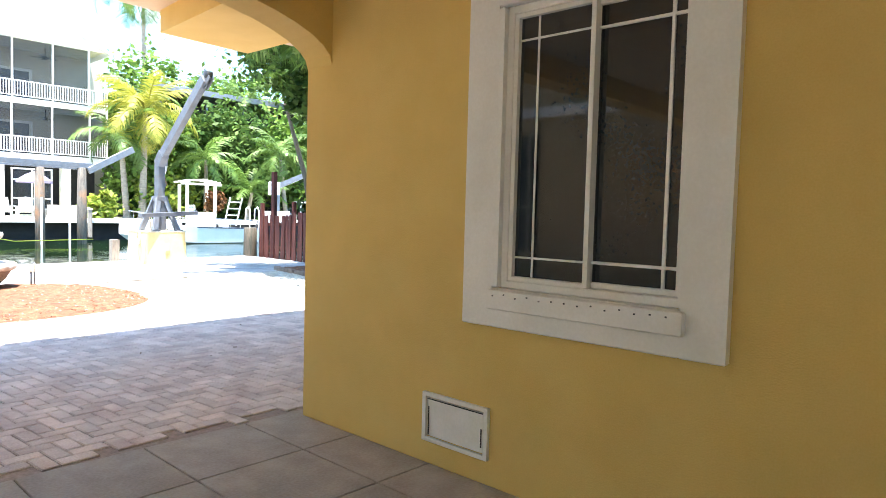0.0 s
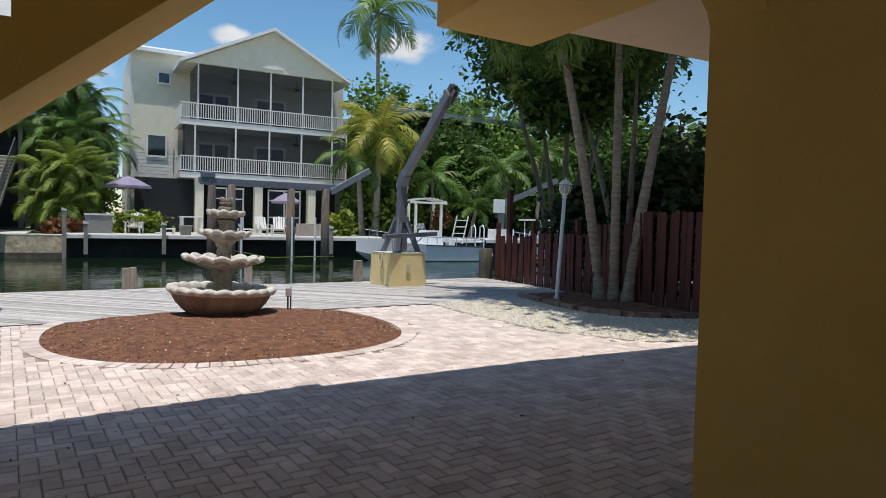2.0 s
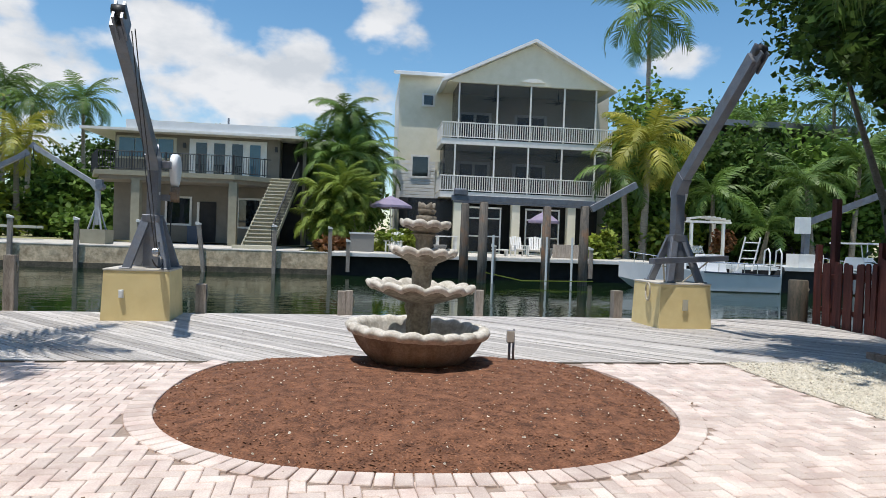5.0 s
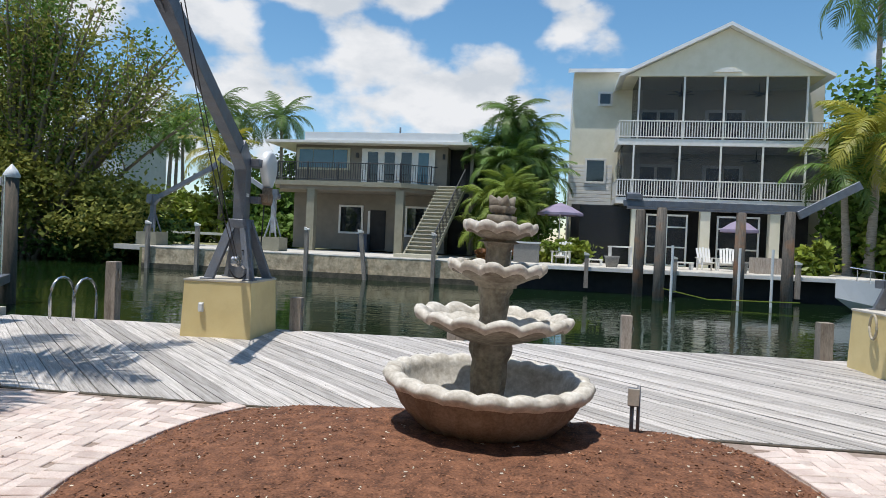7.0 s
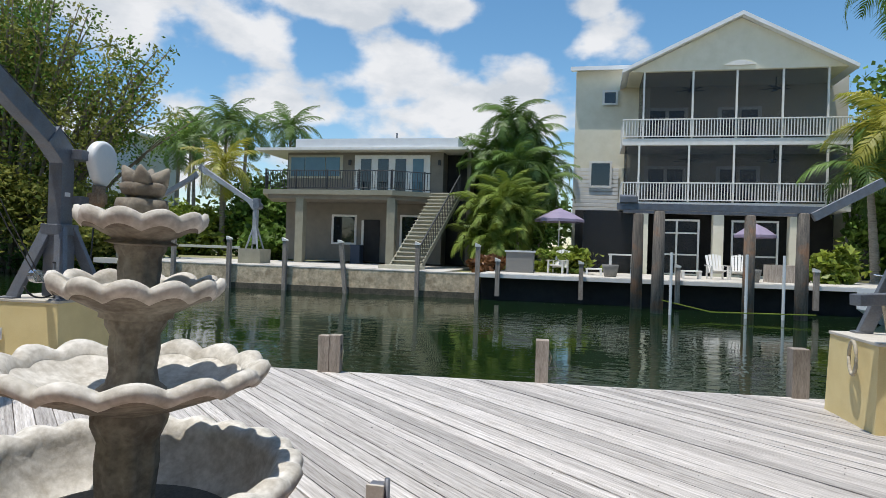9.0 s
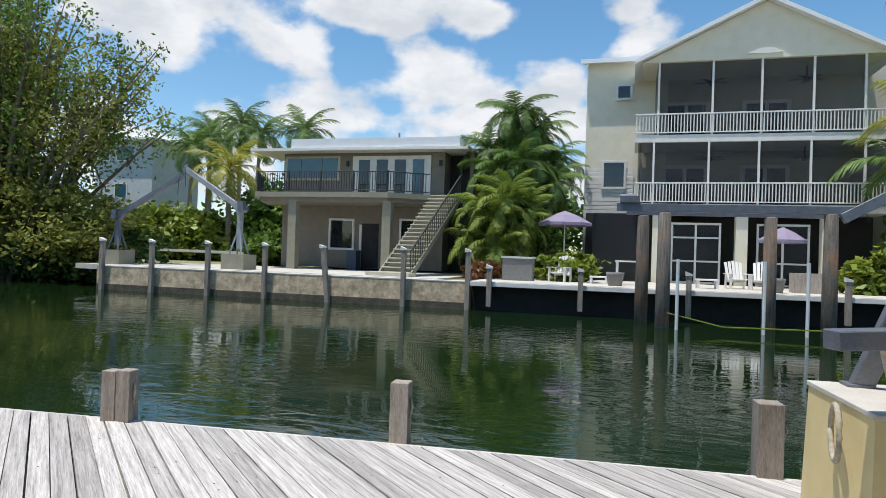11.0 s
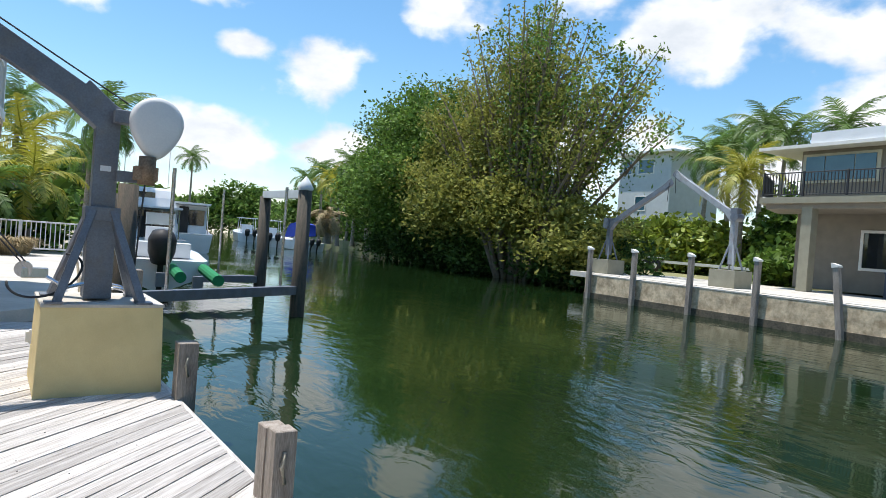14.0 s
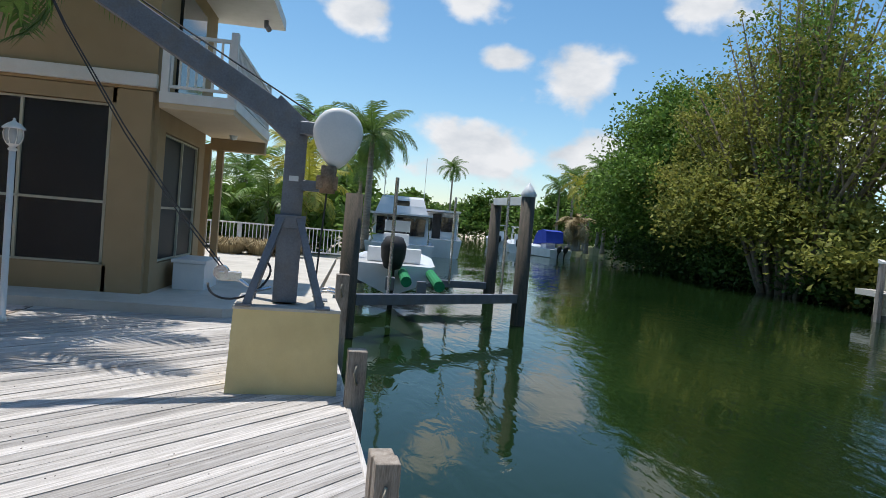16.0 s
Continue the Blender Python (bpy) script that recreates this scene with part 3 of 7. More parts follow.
structure("bulkhead", MB().prism([(-9.4, 15.3), (7.6, 16.7), (7.6, 16.95), (-9.4, 15.62)], -3.0, -0.27), M["seawall"], "stained concrete bulkhead under the deck", "seawall")

PA = radians(-43.0)
pd, pn = Vector((math.cos(PA), math.sin(PA))), Vector((-math.sin(PA), math.cos(PA)))
rngd = random.Random(4)
s = -9.2 * pn.x + 11.5 * pn.y - 0.2
plank_jobs = []
while s < 7.3 * pn.x + 17.3 * pn.y:
    w = rngd.uniform(0.135, 0.15)
    a, b = pn * s, pn * (s + w - rngd.uniform(0.006, 0.014))
    strip = [tuple(a - pd * 30), tuple(a + pd * 30), tuple(b + pd * 30), tuple(b - pd * 30)]
    for p, q in zip(DECK, DECK[1:] + DECK[:1]):
        strip = clip(strip, p, q) if strip else strip
    if len(strip) >= 3:
        plank_jobs.append((strip, rngd.uniform(-0.004, 0.004)))
    s += w

# concrete seat of the house: tiled floor, walls, beam, ceiling
structure("floor_slab", MB().prism([(-9, -6), (8, -6), (8, 3.30), (-9, 3.30)], -0.4, -0.014), M["concrete"], "concrete slab under the carport tiles", "floor")
wall_e = thing("wall_east", "warm yellow stucco wall with a white-framed window", "wall", pose(0, 0, 0), kind="structure")
WX0, WX1 = -0.67, -0.42
wy0, wy1, wz0, wz1 = 0.53, 1.50, 1.05, 2.46
part("wall_face", MB().box(((WX0 + WX1) / 2, (-6 + wy0) / 2, 1.5), (WX1 - WX0, wy0 + 6, 3.0)).box(((WX0 + WX1) / 2, (wy1 + 3.18) / 2, 1.5), (WX1 - WX0, 3.18 - wy1, 3.0)).box(((WX0 + WX1) / 2, (wy0 + wy1) / 2, wz0 / 2), (WX1 - WX0, wy1 - wy0, wz0)).box(((WX0 + WX1) / 2, (wy0 + wy1) / 2, (wz1 + 3.0) / 2), (WX1 - WX0, wy1 - wy0, 3.0 - wz1)), M["yellow"], wall_e)
structure("wall_north", MB().box((3.80, 3.055, 1.65), (8.42, 0.24, 3.3)), M["yellow"], "yellow stucco front wall of the house", "wall")
structure("wall_back", MB().box((-0.5, -6.1, 1.5), (17, 0.2, 3.0)), M["yellow"], "yellow stucco wall closing the carport", "wall")
# near-black boards paint the room's lack of light
structure("room_behind_window", MB().box((1.6, 1.1, 1.5), (0.1, 4.4, 3.0)).box((0.65, 3.25, 1.5), (1.8, 0.06, 3.0)).box((0.65, -1.1, 1.5), (1.8, 0.06, 3.0)), M["dark"], "near-black boards standing in for the unlit room behind the window", "wall")
# arched beam over the carport opening
arch = [(-9.0, 3.42), (-9.0, 2.68)]
arch += [(-1.87 + 1.2 * math.sin(radians(a)), 2.36 + 0.32 * math.cos(radians(a))) for a in range(0, 91, 10)]
arch += [(-0.67, 3.42)]
structure("arched_beam", MB().slab([(x, z) for x, z in arch], "y", 2.92, 3.183), M["yellow"], "yellow stucco beam with a rounded haunch", "beam")
structure("ceiling_carport", MB().box((-0.5, -1.6, 2.95), (17, 8.8, 0.2)), M["ceiling"], "pale painted carport ceiling", "ceiling")
# the arm left of x = -1.75 is unseen, added to block daylight
structure("ceiling_balcony", MB().prism([(-9.0, 3.19), (8.2, 3.19), (8.2, 6.40), (0.85, 6.50), (-1.75, 6.34), (-1.75, 5.46), (-9.0, 5.46)], 3.45, 3.75), M["ceiling"], "pale underside of the balcony slab", "ceiling")
structure("balcony_drop_beam", MB().prism([(-0.45, 3.19), (0.85, 3.19), (0.80, 6.42), (-0.25, 6.36)], 3.22, 3.45), M["yellow"], "yellow stucco drop beam under the balcony", "beam")
# block and roof overhead never come into view; added to cast shade
structure("wall_upper", MB().box((-0.4, -1.2, 5.2), (16.8, 9.4, 2.68)), M["yellow"], "unseen yellow stucco block added above for shade", "wall")
structure("roof_house", MB().prism([(-9.6, -6.6), (8.8, -6.6), (8.8, 4.6), (-9.6, 4.6)], 6.56, 6.8), M["roofwhite"], "unseen flat white roof added over the upper block for shade", "roof")

win = thing("window_1", "white sliding window with grid bars in a wide white surround", "window", pose(WX0, 1.06, 1.74), kind="structure")
# surround, proud of the wall; inner frame set back
def ring_x(y0, y1, z0, z1, b, x0, x1, bt=None, bb=None):
    bt, bb = bt or b, bb or b
    mb = MB()
    xc, xs = (x0 + x1) / 2, x1 - x0
    mb.box((xc, y0 + b / 2, (z0 + z1) / 2), (xs, b, z1 - z0)).box((xc, y1 - b / 2, (z0 + z1) / 2), (xs, b, z1 - z0))
    mb.box((xc, (y0 + y1) / 2, z0 + bb / 2), (xs, y1 - y0 - 2 * b, bb)).box((xc, (y0 + y1) / 2, z1 - bt / 2), (xs, y1 - y0 - 2 * b, bt))
    return mb


part("surround", ring_x(-0.70, 0.655, -0.89, 0.90, 0.19, -0.045, 0.0, bb=0.20, bt=0.19).box((-0.0225, 0.448, 0.01), (0.044, 0.034, 1.39)), M["white"], win, "wide white painted surround")
part("window_frame", ring_x(-0.525, 0.435, -0.69, 0.71, 0.04, -0.012, 0.14), M["white"], win)
part("sash", ring_x(-0.485, -0.02, -0.65, 0.67, 0.03, 0.035, 0.065).box((0.045, -0.395, 0.01), (0.012, 0.014, 1.26)).box((0.045, -0.2525, -0.53), (0.011, 0.405, 0.014)).box((0.045, -0.2525, 0.54), (0.011, 0.405, 0.014)), M["white"], win)
part("sash", ring_x(-0.055, 0.395, -0.65, 0.67, 0.024, -0.006, 0.030).box((0.018, 0.265, 0.01), (0.008, 0.010, 1.27)).box((0.018, 0.17, 0.54), (0.008, 0.40, 0.010)).box((0.018, 0.17, -0.53), (0.008, 0.40, 0.010)), M["white"], win)
part("pane", MB().box((0.055, -0.2525, 0.01), (0.006, 0.41, 1.27)), M["darkglass"], win)
part("pane", MB().box((0.022, 0.17, 0.01), (0.006, 0.41, 1.28)), M["darkglass"], win)
part("window_sill", MB().box((-0.06, -0.035, -0.745), (0.045, 1.0, 0.10)), M["white"], win, "white sill with nail holes")
nails = MB()
for i in range(14):
    nails.box((-0.0835, -0.47 + i * 0.069, -0.72 + 0.006 * math.sin(i * 9)), (0.004, 0.008, 0.007))
part("nail_hole", nails, M["black_metal"], win, kind="stuff")
vent = thing("wall_vent", "white painted access hatch set low in a yellow wall", "vent", pose(WX0, 1.78, 0.275))
part("frame", ring_x(-0.235, 0.235, -0.14, 0.14, 0.025, -0.022, 0.0), M["white"], vent)
part("panel", MB().box((-0.006, 0.0, 0.0), (0.012, 0.40, 0.215)), M["white"], vent)
part("gap", MB().box((-0.0145, 0.0, 0.103), (0.004, 0.40, 0.006)).box((-0.0145, 0.19, -0.02), (0.004, 0.006, 0.16)).box((-0.0145, -0.19, -0.03), (0.004, 0.006, 0.1)), M["black_metal"], vent)

# outside stair up to the balcony
stair = thing("outside_stair", "concrete outside stair with yellow stringers rising to the balcony", "stair", pose(0, 0, 0), kind="structure")
run, rise, n_st = 0.235, 0.195, 20
sx0, sy0, sy1 = -6.32, 5.42, 6.40
poly = [(sx0 + 0.1, -0.05)]
for i in range(n_st):
    poly += [(sx0 + i * run, i * rise), (sx0 + i * run, (i + 1) * rise)]
xe, ze = sx0 + n_st * run, n_st * rise
poly += [(xe, ze), (xe, 3.50)]
poly = [(x, max(z, -0.05)) for x, z in poly]
poly += [(-5.9, -0.05)]
part("flight", MB().slab(poly, "y", sy0, sy1), M["yellow"], stair)
for y in (sy0 + 0.06,):
    rail = MB()
    for h in (0.5, 0.92):
        rail.tube([(sx0 + 0.1, y, rise + h), (xe - 0.1, y, ze + h)], 0.02, 8)
    for i in range(0, n_st, 3):
        rail.tube([(sx0 + (i + 0.5) * run, y, (i + 1) * rise - 0.02), (sx0 + (i + 0.5) * run, y, (i + 1) * rise + 0.92 + rise * 0.2)], 0.018, 8)
    part("handrail", rail.round(), M["steel"], stair, "grey metal tube handrail")

# planting bed, gravel, planter
mul = MB().round()
ring_n, seg_n = 26, 90
vs = [(MC[0], MC[1], 0.13)]
fs = []
for i in range(1, ring_n + 1):
    for k in range(seg_n):
        w = 2 * math.pi * k / seg_n
        r = mulch_r(w) * i / ring_n
        x, y = MC[0] + r * math.cos(w), MC[1] + r * math.sin(w)
        lim = back_edge(x) - 0.05
        y = min(y, lim)
        t = i / ring_n
        z = 0.12 * (1 - t ** 3) - 0.01 + 0.018 * noise.noise(Vector((x * 3, y * 3, 0))) + 0.008 * noise.noise(Vector((x * 17, y * 17, 3))) * (t < 0.99)
        vs.append((x, y, z))
for k in range(seg_n):
    fs.append((0, 1 + k, 1 + (k + 1) % seg_n))
for i in range(ring_n - 1):
    for k in range(seg_n):
        j = (k + 1) % seg_n
        fs.append((1 + i * seg_n + k, 1 + (i + 1) * seg_n + k, 1 + (i + 1) * seg_n + j, 1 + i * seg_n + j))
mul.add(vs, fs)
bed = thing("mulch_bed", "oval planting bed of red-brown wood mulch", "planting bed", pose(0, 0, 0), kind="structure")
part("mulch", mul, M["mulch"], bed)


def scatter_chips(n, sampler, size, seed, flatness=0.35):
    """Small uneven chips lying on a surface. sampler(rng) -> x, y, z or None."""
    rng = random.Random(seed)
    mb = MB()
    for _ in range(n):
        p = sampler(rng)
        if p is None:
            continue
        l = size * rng.uniform(0.5, 1.6)
        w = l * rng.uniform(0.25, 0.7)
        h = l * flatness * rng.uniform(0.5, 1.2)
        m = Matrix.Translation(p) @ Euler((rng.uniform(-0.6, 0.6), rng.uniform(-0.6, 0.6), rng.uniform(0, 6.3))).to_matrix().to_4x4()
        vs = [m @ Vector(q) for q in ((-l / 2, -w / 2, 0), (l / 2, -w / 2 * 0.7, 0), (l / 2 * 0.8, w / 2, 0), (-l / 2, w / 2 * 0.8, 0), (0, 0, h))]
        mb.add(vs, [(0, 1, 4), (1, 2, 4), (2, 3, 4), (3, 0, 4)])
    return mb


def on_bed(rng):
    w, t = rng.uniform(0, 2 * math.pi), math.sqrt(rng.random())
    r = mulch_r(w) * t * 1.01
    x, y = MC[0] + r * math.cos(w), MC[1] + r * math.sin(w)
    if y > back_edge(x) - 0.06:
        return None
    return Vector((x, y, 0.12 * (1 - t ** 3) - 0.012 + 0.018 * noise.noise(Vector((x * 3, y * 3, 0)))))


part("chips", scatter_chips(16000, on_bed, 0.024, 5, 0.2), M["chip"], bed, kind="stuff")
part("pale_chips", scatter_chips(500, on_bed, 0.022, 6), M["pebble"], bed, "pale shell chips", kind="stuff")

gr = thing("gravel_bed", "bed of pale crushed shell gravel beside the pavers", "gravel", pose(0, 0, 0), kind="structure")
part("gravel_base", MB().prism(GRAVEL, -0.05, 0.004), M["gravel"], gr)


def on_gravel(rng):
    x, y = rng.uniform(2.8, 7.4), rng.uniform(7.0, 12.5)
    x += rng.gauss(0, 0.05)
    return Vector((x, y, 0.004)) if inside(GRAVEL, x, y) and not inside(PLANTER, x, y) else None


part("pebbles", scatter_chips(16000, on_gravel, 0.026, 7, 0.6), M["pebble"], gr, kind="stuff")
pl = thing("palm_planter", "mulched palm planter edged with worn bricks", "planter", pose(0, 0, 0), kind="structure")
part("mulch", MB().prism(PLANTER, -0.03, 0.05), M["mulch"], pl)


def on_planter(rng):
    x, y = rng.uniform(4.9, 7.3), rng.uniform(8.9, 12.8)
    return Vector((x, y, 0.05)) if inside(PLANTER, x, y) else None


part("chips", scatter_chips(2500, on_planter, 0.04, 8), M["chip"], pl, kind="stuff")
edge_brick = MB().box((0, 0, 0.045), (0.2, 0.1, 0.1)).mesh("brick", mat("worn_edging_brick", (0.20, 0.13, 0.09), (0.38, 0.27, 0.2), 8, 0.9, 0.4, rnd=0.2))
rb = random.Random(9)
for (x0, y0), (x1, y1) in zip(PLANTER[:6], PLANTER[1:6]):
    d = math.hypot(x1 - x0, y1 - y0)
    for i in range(int(d / 0.21)):
        t = (i + 0.5) * 0.21 / d
        part("brick", edge_brick, None, pl, m=pose(x0 + t * (x1 - x0), y0 + t * (y1 - y0), rb.uniform(-0.01, 0.01), 0, 0, math.degrees(math.atan2(y1 - y0, x1 - x0)) + rb.uniform(-5, 5)))


# ---- fountain ----
def scallop(n, amp_r, amp_z, rows):
    return lambda i, w: (amp_r * abs(math.cos(n * w / 2)) * rows[i], amp_z * (abs(math.cos(n * w / 2)) - 0.5) * rows[i])


FX, FY = -1.04, 11.62
fountain = thing("tiered_fountain", "four-tiered cast stone fountain with scalloped white-crusted rims", "fountain", pose(FX, FY, 0.06, 0, 2.1, 0))
basin = part("basin", MB().lathe([(0.0, -0.03), (0.40, -0.04), (0.44, 0.0), (0.56, 0.10), (0.65, 0.20), (0.71, 0.31), (0.72, 0.34)], 96, lambda i, w: (0.018 * math.cos(28 * w) * (0 < i < 6), 0)).round(), M["bowl"], fountain, "rust-streaked fluted basin")
part("basin_rim", MB().lathe([(0.715, 0.325), (0.765, 0.345), (0.785, 0.385), (0.765, 0.425), (0.715, 0.435), (0.665, 0.425), (0.645, 0.38), (0.64, 0.33)], 128, scallop(22, 0.022, 0.03, [0.3, 1, 1, 1, 1, 1, 0.6, 0.2])).round(), M["stone_white"], basin, "white lime-crusted scalloped rim")
part("basin_inside", MB().lathe([(0.65, 0.36), (0.61, 0.24), (0.5, 0.12), (0.3, 0.07), (0.0, 0.06)], 64).round(), M["stone_white"], basin)
# dark floor paints the shade in the basin as well as the wet
part("basin_floor", MB().lathe([(0.50, 0.135), (0.36, 0.10), (0.0, 0.09)], 48).round(), M["wet_shade"], basin, "wet floor of the basin, darkened for the shade inside")


def bowl(z, r, depth, n, name, amp=0.03):
    """A scalloped bowl whose rim stands at z."""
    b = part(name, MB().lathe([(0.11, z - depth), (0.16, z - depth + 0.01), (r * 0.45, z - depth * 0.80), (r * 0.78, z - depth * 0.42), (r * 0.95, z - 0.045), (r * 0.97, z - 0.03)], 96, scallop(n, amp * 0.8, amp * 0.6, [0, 0, 0.2, 0.6, 1, 1])).round(), M["stone"], fountain)
    part("rim", MB().lathe([(r * 0.95, z - 0.045), (r * 1.0, z - 0.03), (r * 1.02, z), (r * 0.99, z + 0.026), (r * 0.93, z + 0.03), (r * 0.86, z + 0.01), (r * 0.84, z - 0.03)], 128, scallop(n, amp, amp * 1.3, [1, 1, 1, 1, 1, 0.9, 0.6])).round(), M["stone_white"], b, "white lime-crusted scalloped rim")
    part("bowl_inside", MB().lathe([(r * 0.86, z - 0.02), (r * 0.7, z - depth * 0.42), (r * 0.4, z - depth * 0.66), (0.06, z - depth * 0.72)], 64, scallop(n, amp, amp, [0.8, 0.4, 0, 0])).round(), M["stone_white"], b)
    return b


bowl(0.86, 0.57, 0.20, 14, "lower_bowl", 0.035)
bowl(1.245, 0.35, 0.16, 12, "middle_bowl", 0.028)
bowl(1.55, 0.262, 0.125, 10, "upper_bowl", 0.022)


def column(z0, z1, r, name="column"):
    h = z1 - z0
    prof = [(r * 1.5, z0), (r * 1.5, z0 + h * 0.06), (r * 1.15, z0 + h * 0.14), (r * 0.95, z0 + h * 0.3), (r * 1.05, z0 + h * 0.55), (r * 1.0, z0 + h * 0.72), (r * 1.25, z0 + h * 0.84), (r * 1.35, z0 + h * 0.9), (r * 1.2, z1)]
    part(name, MB().lathe(prof, 48, lambda i, w: (0.08 * r * math.cos(8 * w) * (2 < i < 7), 0)).round(), M["stone"], fountain)


column(0.08, 0.70, 0.125)
column(0.74, 1.12, 0.10)
column(1.14, 1.46, 0.085)
fin = part("finial", MB().lathe([(0.05, 1.47), (0.07, 1.50), (0.10, 1.55), (0.112, 1.60), (0.105, 1.635), (0.06, 1.645), (0.085, 1.66), (0.10, 1.70), (0.07, 1.715)], 40, lambda i, w: (0.012 * math.cos(5 * w) * (i > 1), 0)).round(), M["stone"], fountain, "carved stone pineapple finial")
for i in range(4):
    w = math.pi / 2 * i + 0.4
    mbp = MB()
    cx, cy = math.cos(w), math.sin(w)
    mbp.tube([(0.02 * cx, 0.02 * cy, 1.69), (0.07 * cx, 0.07 * cy, 1.735), (0.10 * cx, 0.10 * cy, 1.785)], [0.05, 0.042, 0.008], 8)
    part("petal", mbp.round(), M["stone"], fin)

# ---- davits ----
def pedestal(at, label):
    base = thing("davit_pedestal", label, "pedestal", pose(*at, 0, 0, LOT), "davit pedestals")
    mb = MB()
    b, t, h = 0.51, 0.485, 0.78
    for z0, z1, r0, r1 in ((0, h, b, t),):
        mb.add([(-r0, -r0, z0), (r0, -r0, z0), (r0, r0, z0), (-r0, r0, z0), (-r1, -r1, z1), (r1, -r1, z1), (r1, r1, z1), (-r1, r1, z1)], [(3, 2, 1, 0), (4, 5, 6, 7), (0, 1, 5, 4), (1, 2, 6, 5), (2, 3, 7, 6), (3, 0, 4, 7)])
    part("body", mb, M["pedestal"], base)
    part("cap", MB().box((0, 0, 0.795), (0.99, 0.99, 0.03)), M["concrete"], base, "chalky pale top")
    return base


def davit(at, rz, arm, label):
    """Boat davit: four splayed legs, box column, raised arm (dx, dy, dz from the knee), motor with white cover, winch."""
    base = thing("boat_davit", label, "boat davit", pose(*at, 0, 0, rz), "boat davits")
    for sx, sy in ((1, 1), (1, -1), (-1, 1), (-1, -1)):
        leg = MB().beam((0.30 * sx, 0.34 * sy, 0.0), (0.08 * sx, 0.085 * sy, 0.82), 0.13, 0.07, up=(0, 1, 0))
        part("leg", leg, M["steel"], base)
        part("foot_plate", MB().box((0.31 * sx, 0.36 * sy, 0.01), (0.16, 0.14, 0.02)), M["steel"], base)
    part("sleeve", MB().box((0, 0, 0.42), (0.23, 0.23, 0.80)), M["steel"], base)
    part("collar", MB().box((0, 0, 0.80), (0.27, 0.29, 0.13)), M["steel"], base)
    part("column", MB().box((0, 0, 1.25), (0.17, 0.2, 0.92)), M["steel"], base)
    part("label_plate", MB().box((0.087, 0.0, 1.22), (0.004, 0.09, 0.05)), M["plastic"], base, "small white label")
    kz = 1.75
    a = Vector(arm)
    ang = part("arm", MB().beam((0, 0.05, kz - 0.06), (a.x, a.y, kz + a.z), 0.15, 0.22), M["steel"], base)
    part("knee", MB().beam((0, 0.03, kz - 0.10), (a.x * 0.1, a.y * 0.1, kz + a.z * 0.1), 0.18, 0.27), M["steel"], base)
    part("arm_head", MB().beam((a.x * 0.93, a.y * 0.93, kz + a.z * 0.93), (a.x * 1.05, a.y * 1.05, kz + a.z * 1.06), 0.03, 0.3).beam((a.x * 0.93 + 0.1, a.y * 0.93, kz + a.z * 0.93), (a.x * 1.05 + 0.1, a.y * 1.05, kz + a.z * 1.06), 0.03, 0.3), M["steel"], ang, "forked sheave head")
    part("sheave", MB().tube([(a.x * 1.03 - 0.03, a.y * 1.03, kz + a.z * 1.05), (a.x * 1.03 + 0.12, a.y * 1.03, kz + a.z * 1.05)], 0.085, 14).round(), M["black_metal"], ang)
    part("cable", MB().tube([(0.03, 0.16, kz + 0.1), (a.x * 0.5 + 0.03, a.y * 0.5, kz + a.z * 0.5 + 0.145), (a.x * 1.03 + 0.04, a.y * 1.03, kz + a.z * 1.05 + 0.09)], 0.008, 5), M["black_metal"], ang)
    drive = part("drive_bracket", MB().box((0.15, 0.17, 1.70), (0.16, 0.28, 0.12)), M["steel"], base)
    cov = MB()
    outl = []
    for i in range(36):
        w = 2 * math.pi * i / 36
        r = 0.235
        y, z = r * math.sin(w), r * math.cos(w)
        if z < 0:
            z *= 1.45
            y *= 1 - 0.35 * min(1, -z / 0.34) ** 1.5
        outl.append((y, z))
    rings = [(0.0, 0.96), (0.015, 1.0), (0.085, 1.0), (0.112, 0.93), (0.122, 0.8)]
    vs, fs = [], []
    for x, k in rings:
        vs += [(x, y * k, z * k) for y, z in outl]
    for i in range(len(rings) - 1):
        fs += [(i * 36 + k, (i + 1) * 36 + k, (i + 1) * 36 + (k + 1) % 36, i * 36 + (k + 1) % 36) for k in range(36)]
    fs += [tuple(range(36)), tuple(range(4 * 36 + 35, 4 * 36 - 1, -1))]
    cov.add([(x + 0.19, y + 0.38, z + 1.68) for x, y, z in vs], fs)
    part("motor_cover", cov.round(), M["plastic"], drive, "white rounded motor cover")
    part("winch_bracket", MB().box((0.15, 0.17, 1.16), (0.12, 0.18, 0.10)), M["steel"], base)
    part("winch_motor", MB().tube([(0.26, 0.32, 1.36), (0.26, 0.32, 1.10)], 0.075, 14).round(), M["rustwood"], drive, "rusty winch motor")
    part("gear_box", MB().box((0.25, 0.31, 1.20), (0.13, 0.20, 0.13)), M["rustwood"], drive)
    part("strap", MB().beam((0.22, 0.32, 1.14), (0.2, 0.28, 0.30), 0.02, 0.012), M["black_metal"], drive)
    part("anchor_bolt", MB().tube([(0.31, 0.36, 0.0), (0.31, 0.36, 0.06)], 0.018, 6), M["chrome"], base)
    return base


PL, PR = (-5.24, 15.60, 0.0), (3.98, 15.98, 0.0)
pedestal(PL, "pale yellow stucco davit pedestal on the deck").location = PL
pedr = pedestal(PR, "pale yellow stucco davit pedestal with coiled rope hook")
davit((-5.12, 15.57, 0.81), LOT, (0.12, -2.65, 1.46), "grey steel boat davit with a white motor cover, arm raised")
davit((4.05, 16.0, 0.81), LOT, (-0.12, -2.2, 1.80), "grey steel boat davit with a lowered spreader bar, arm raised")
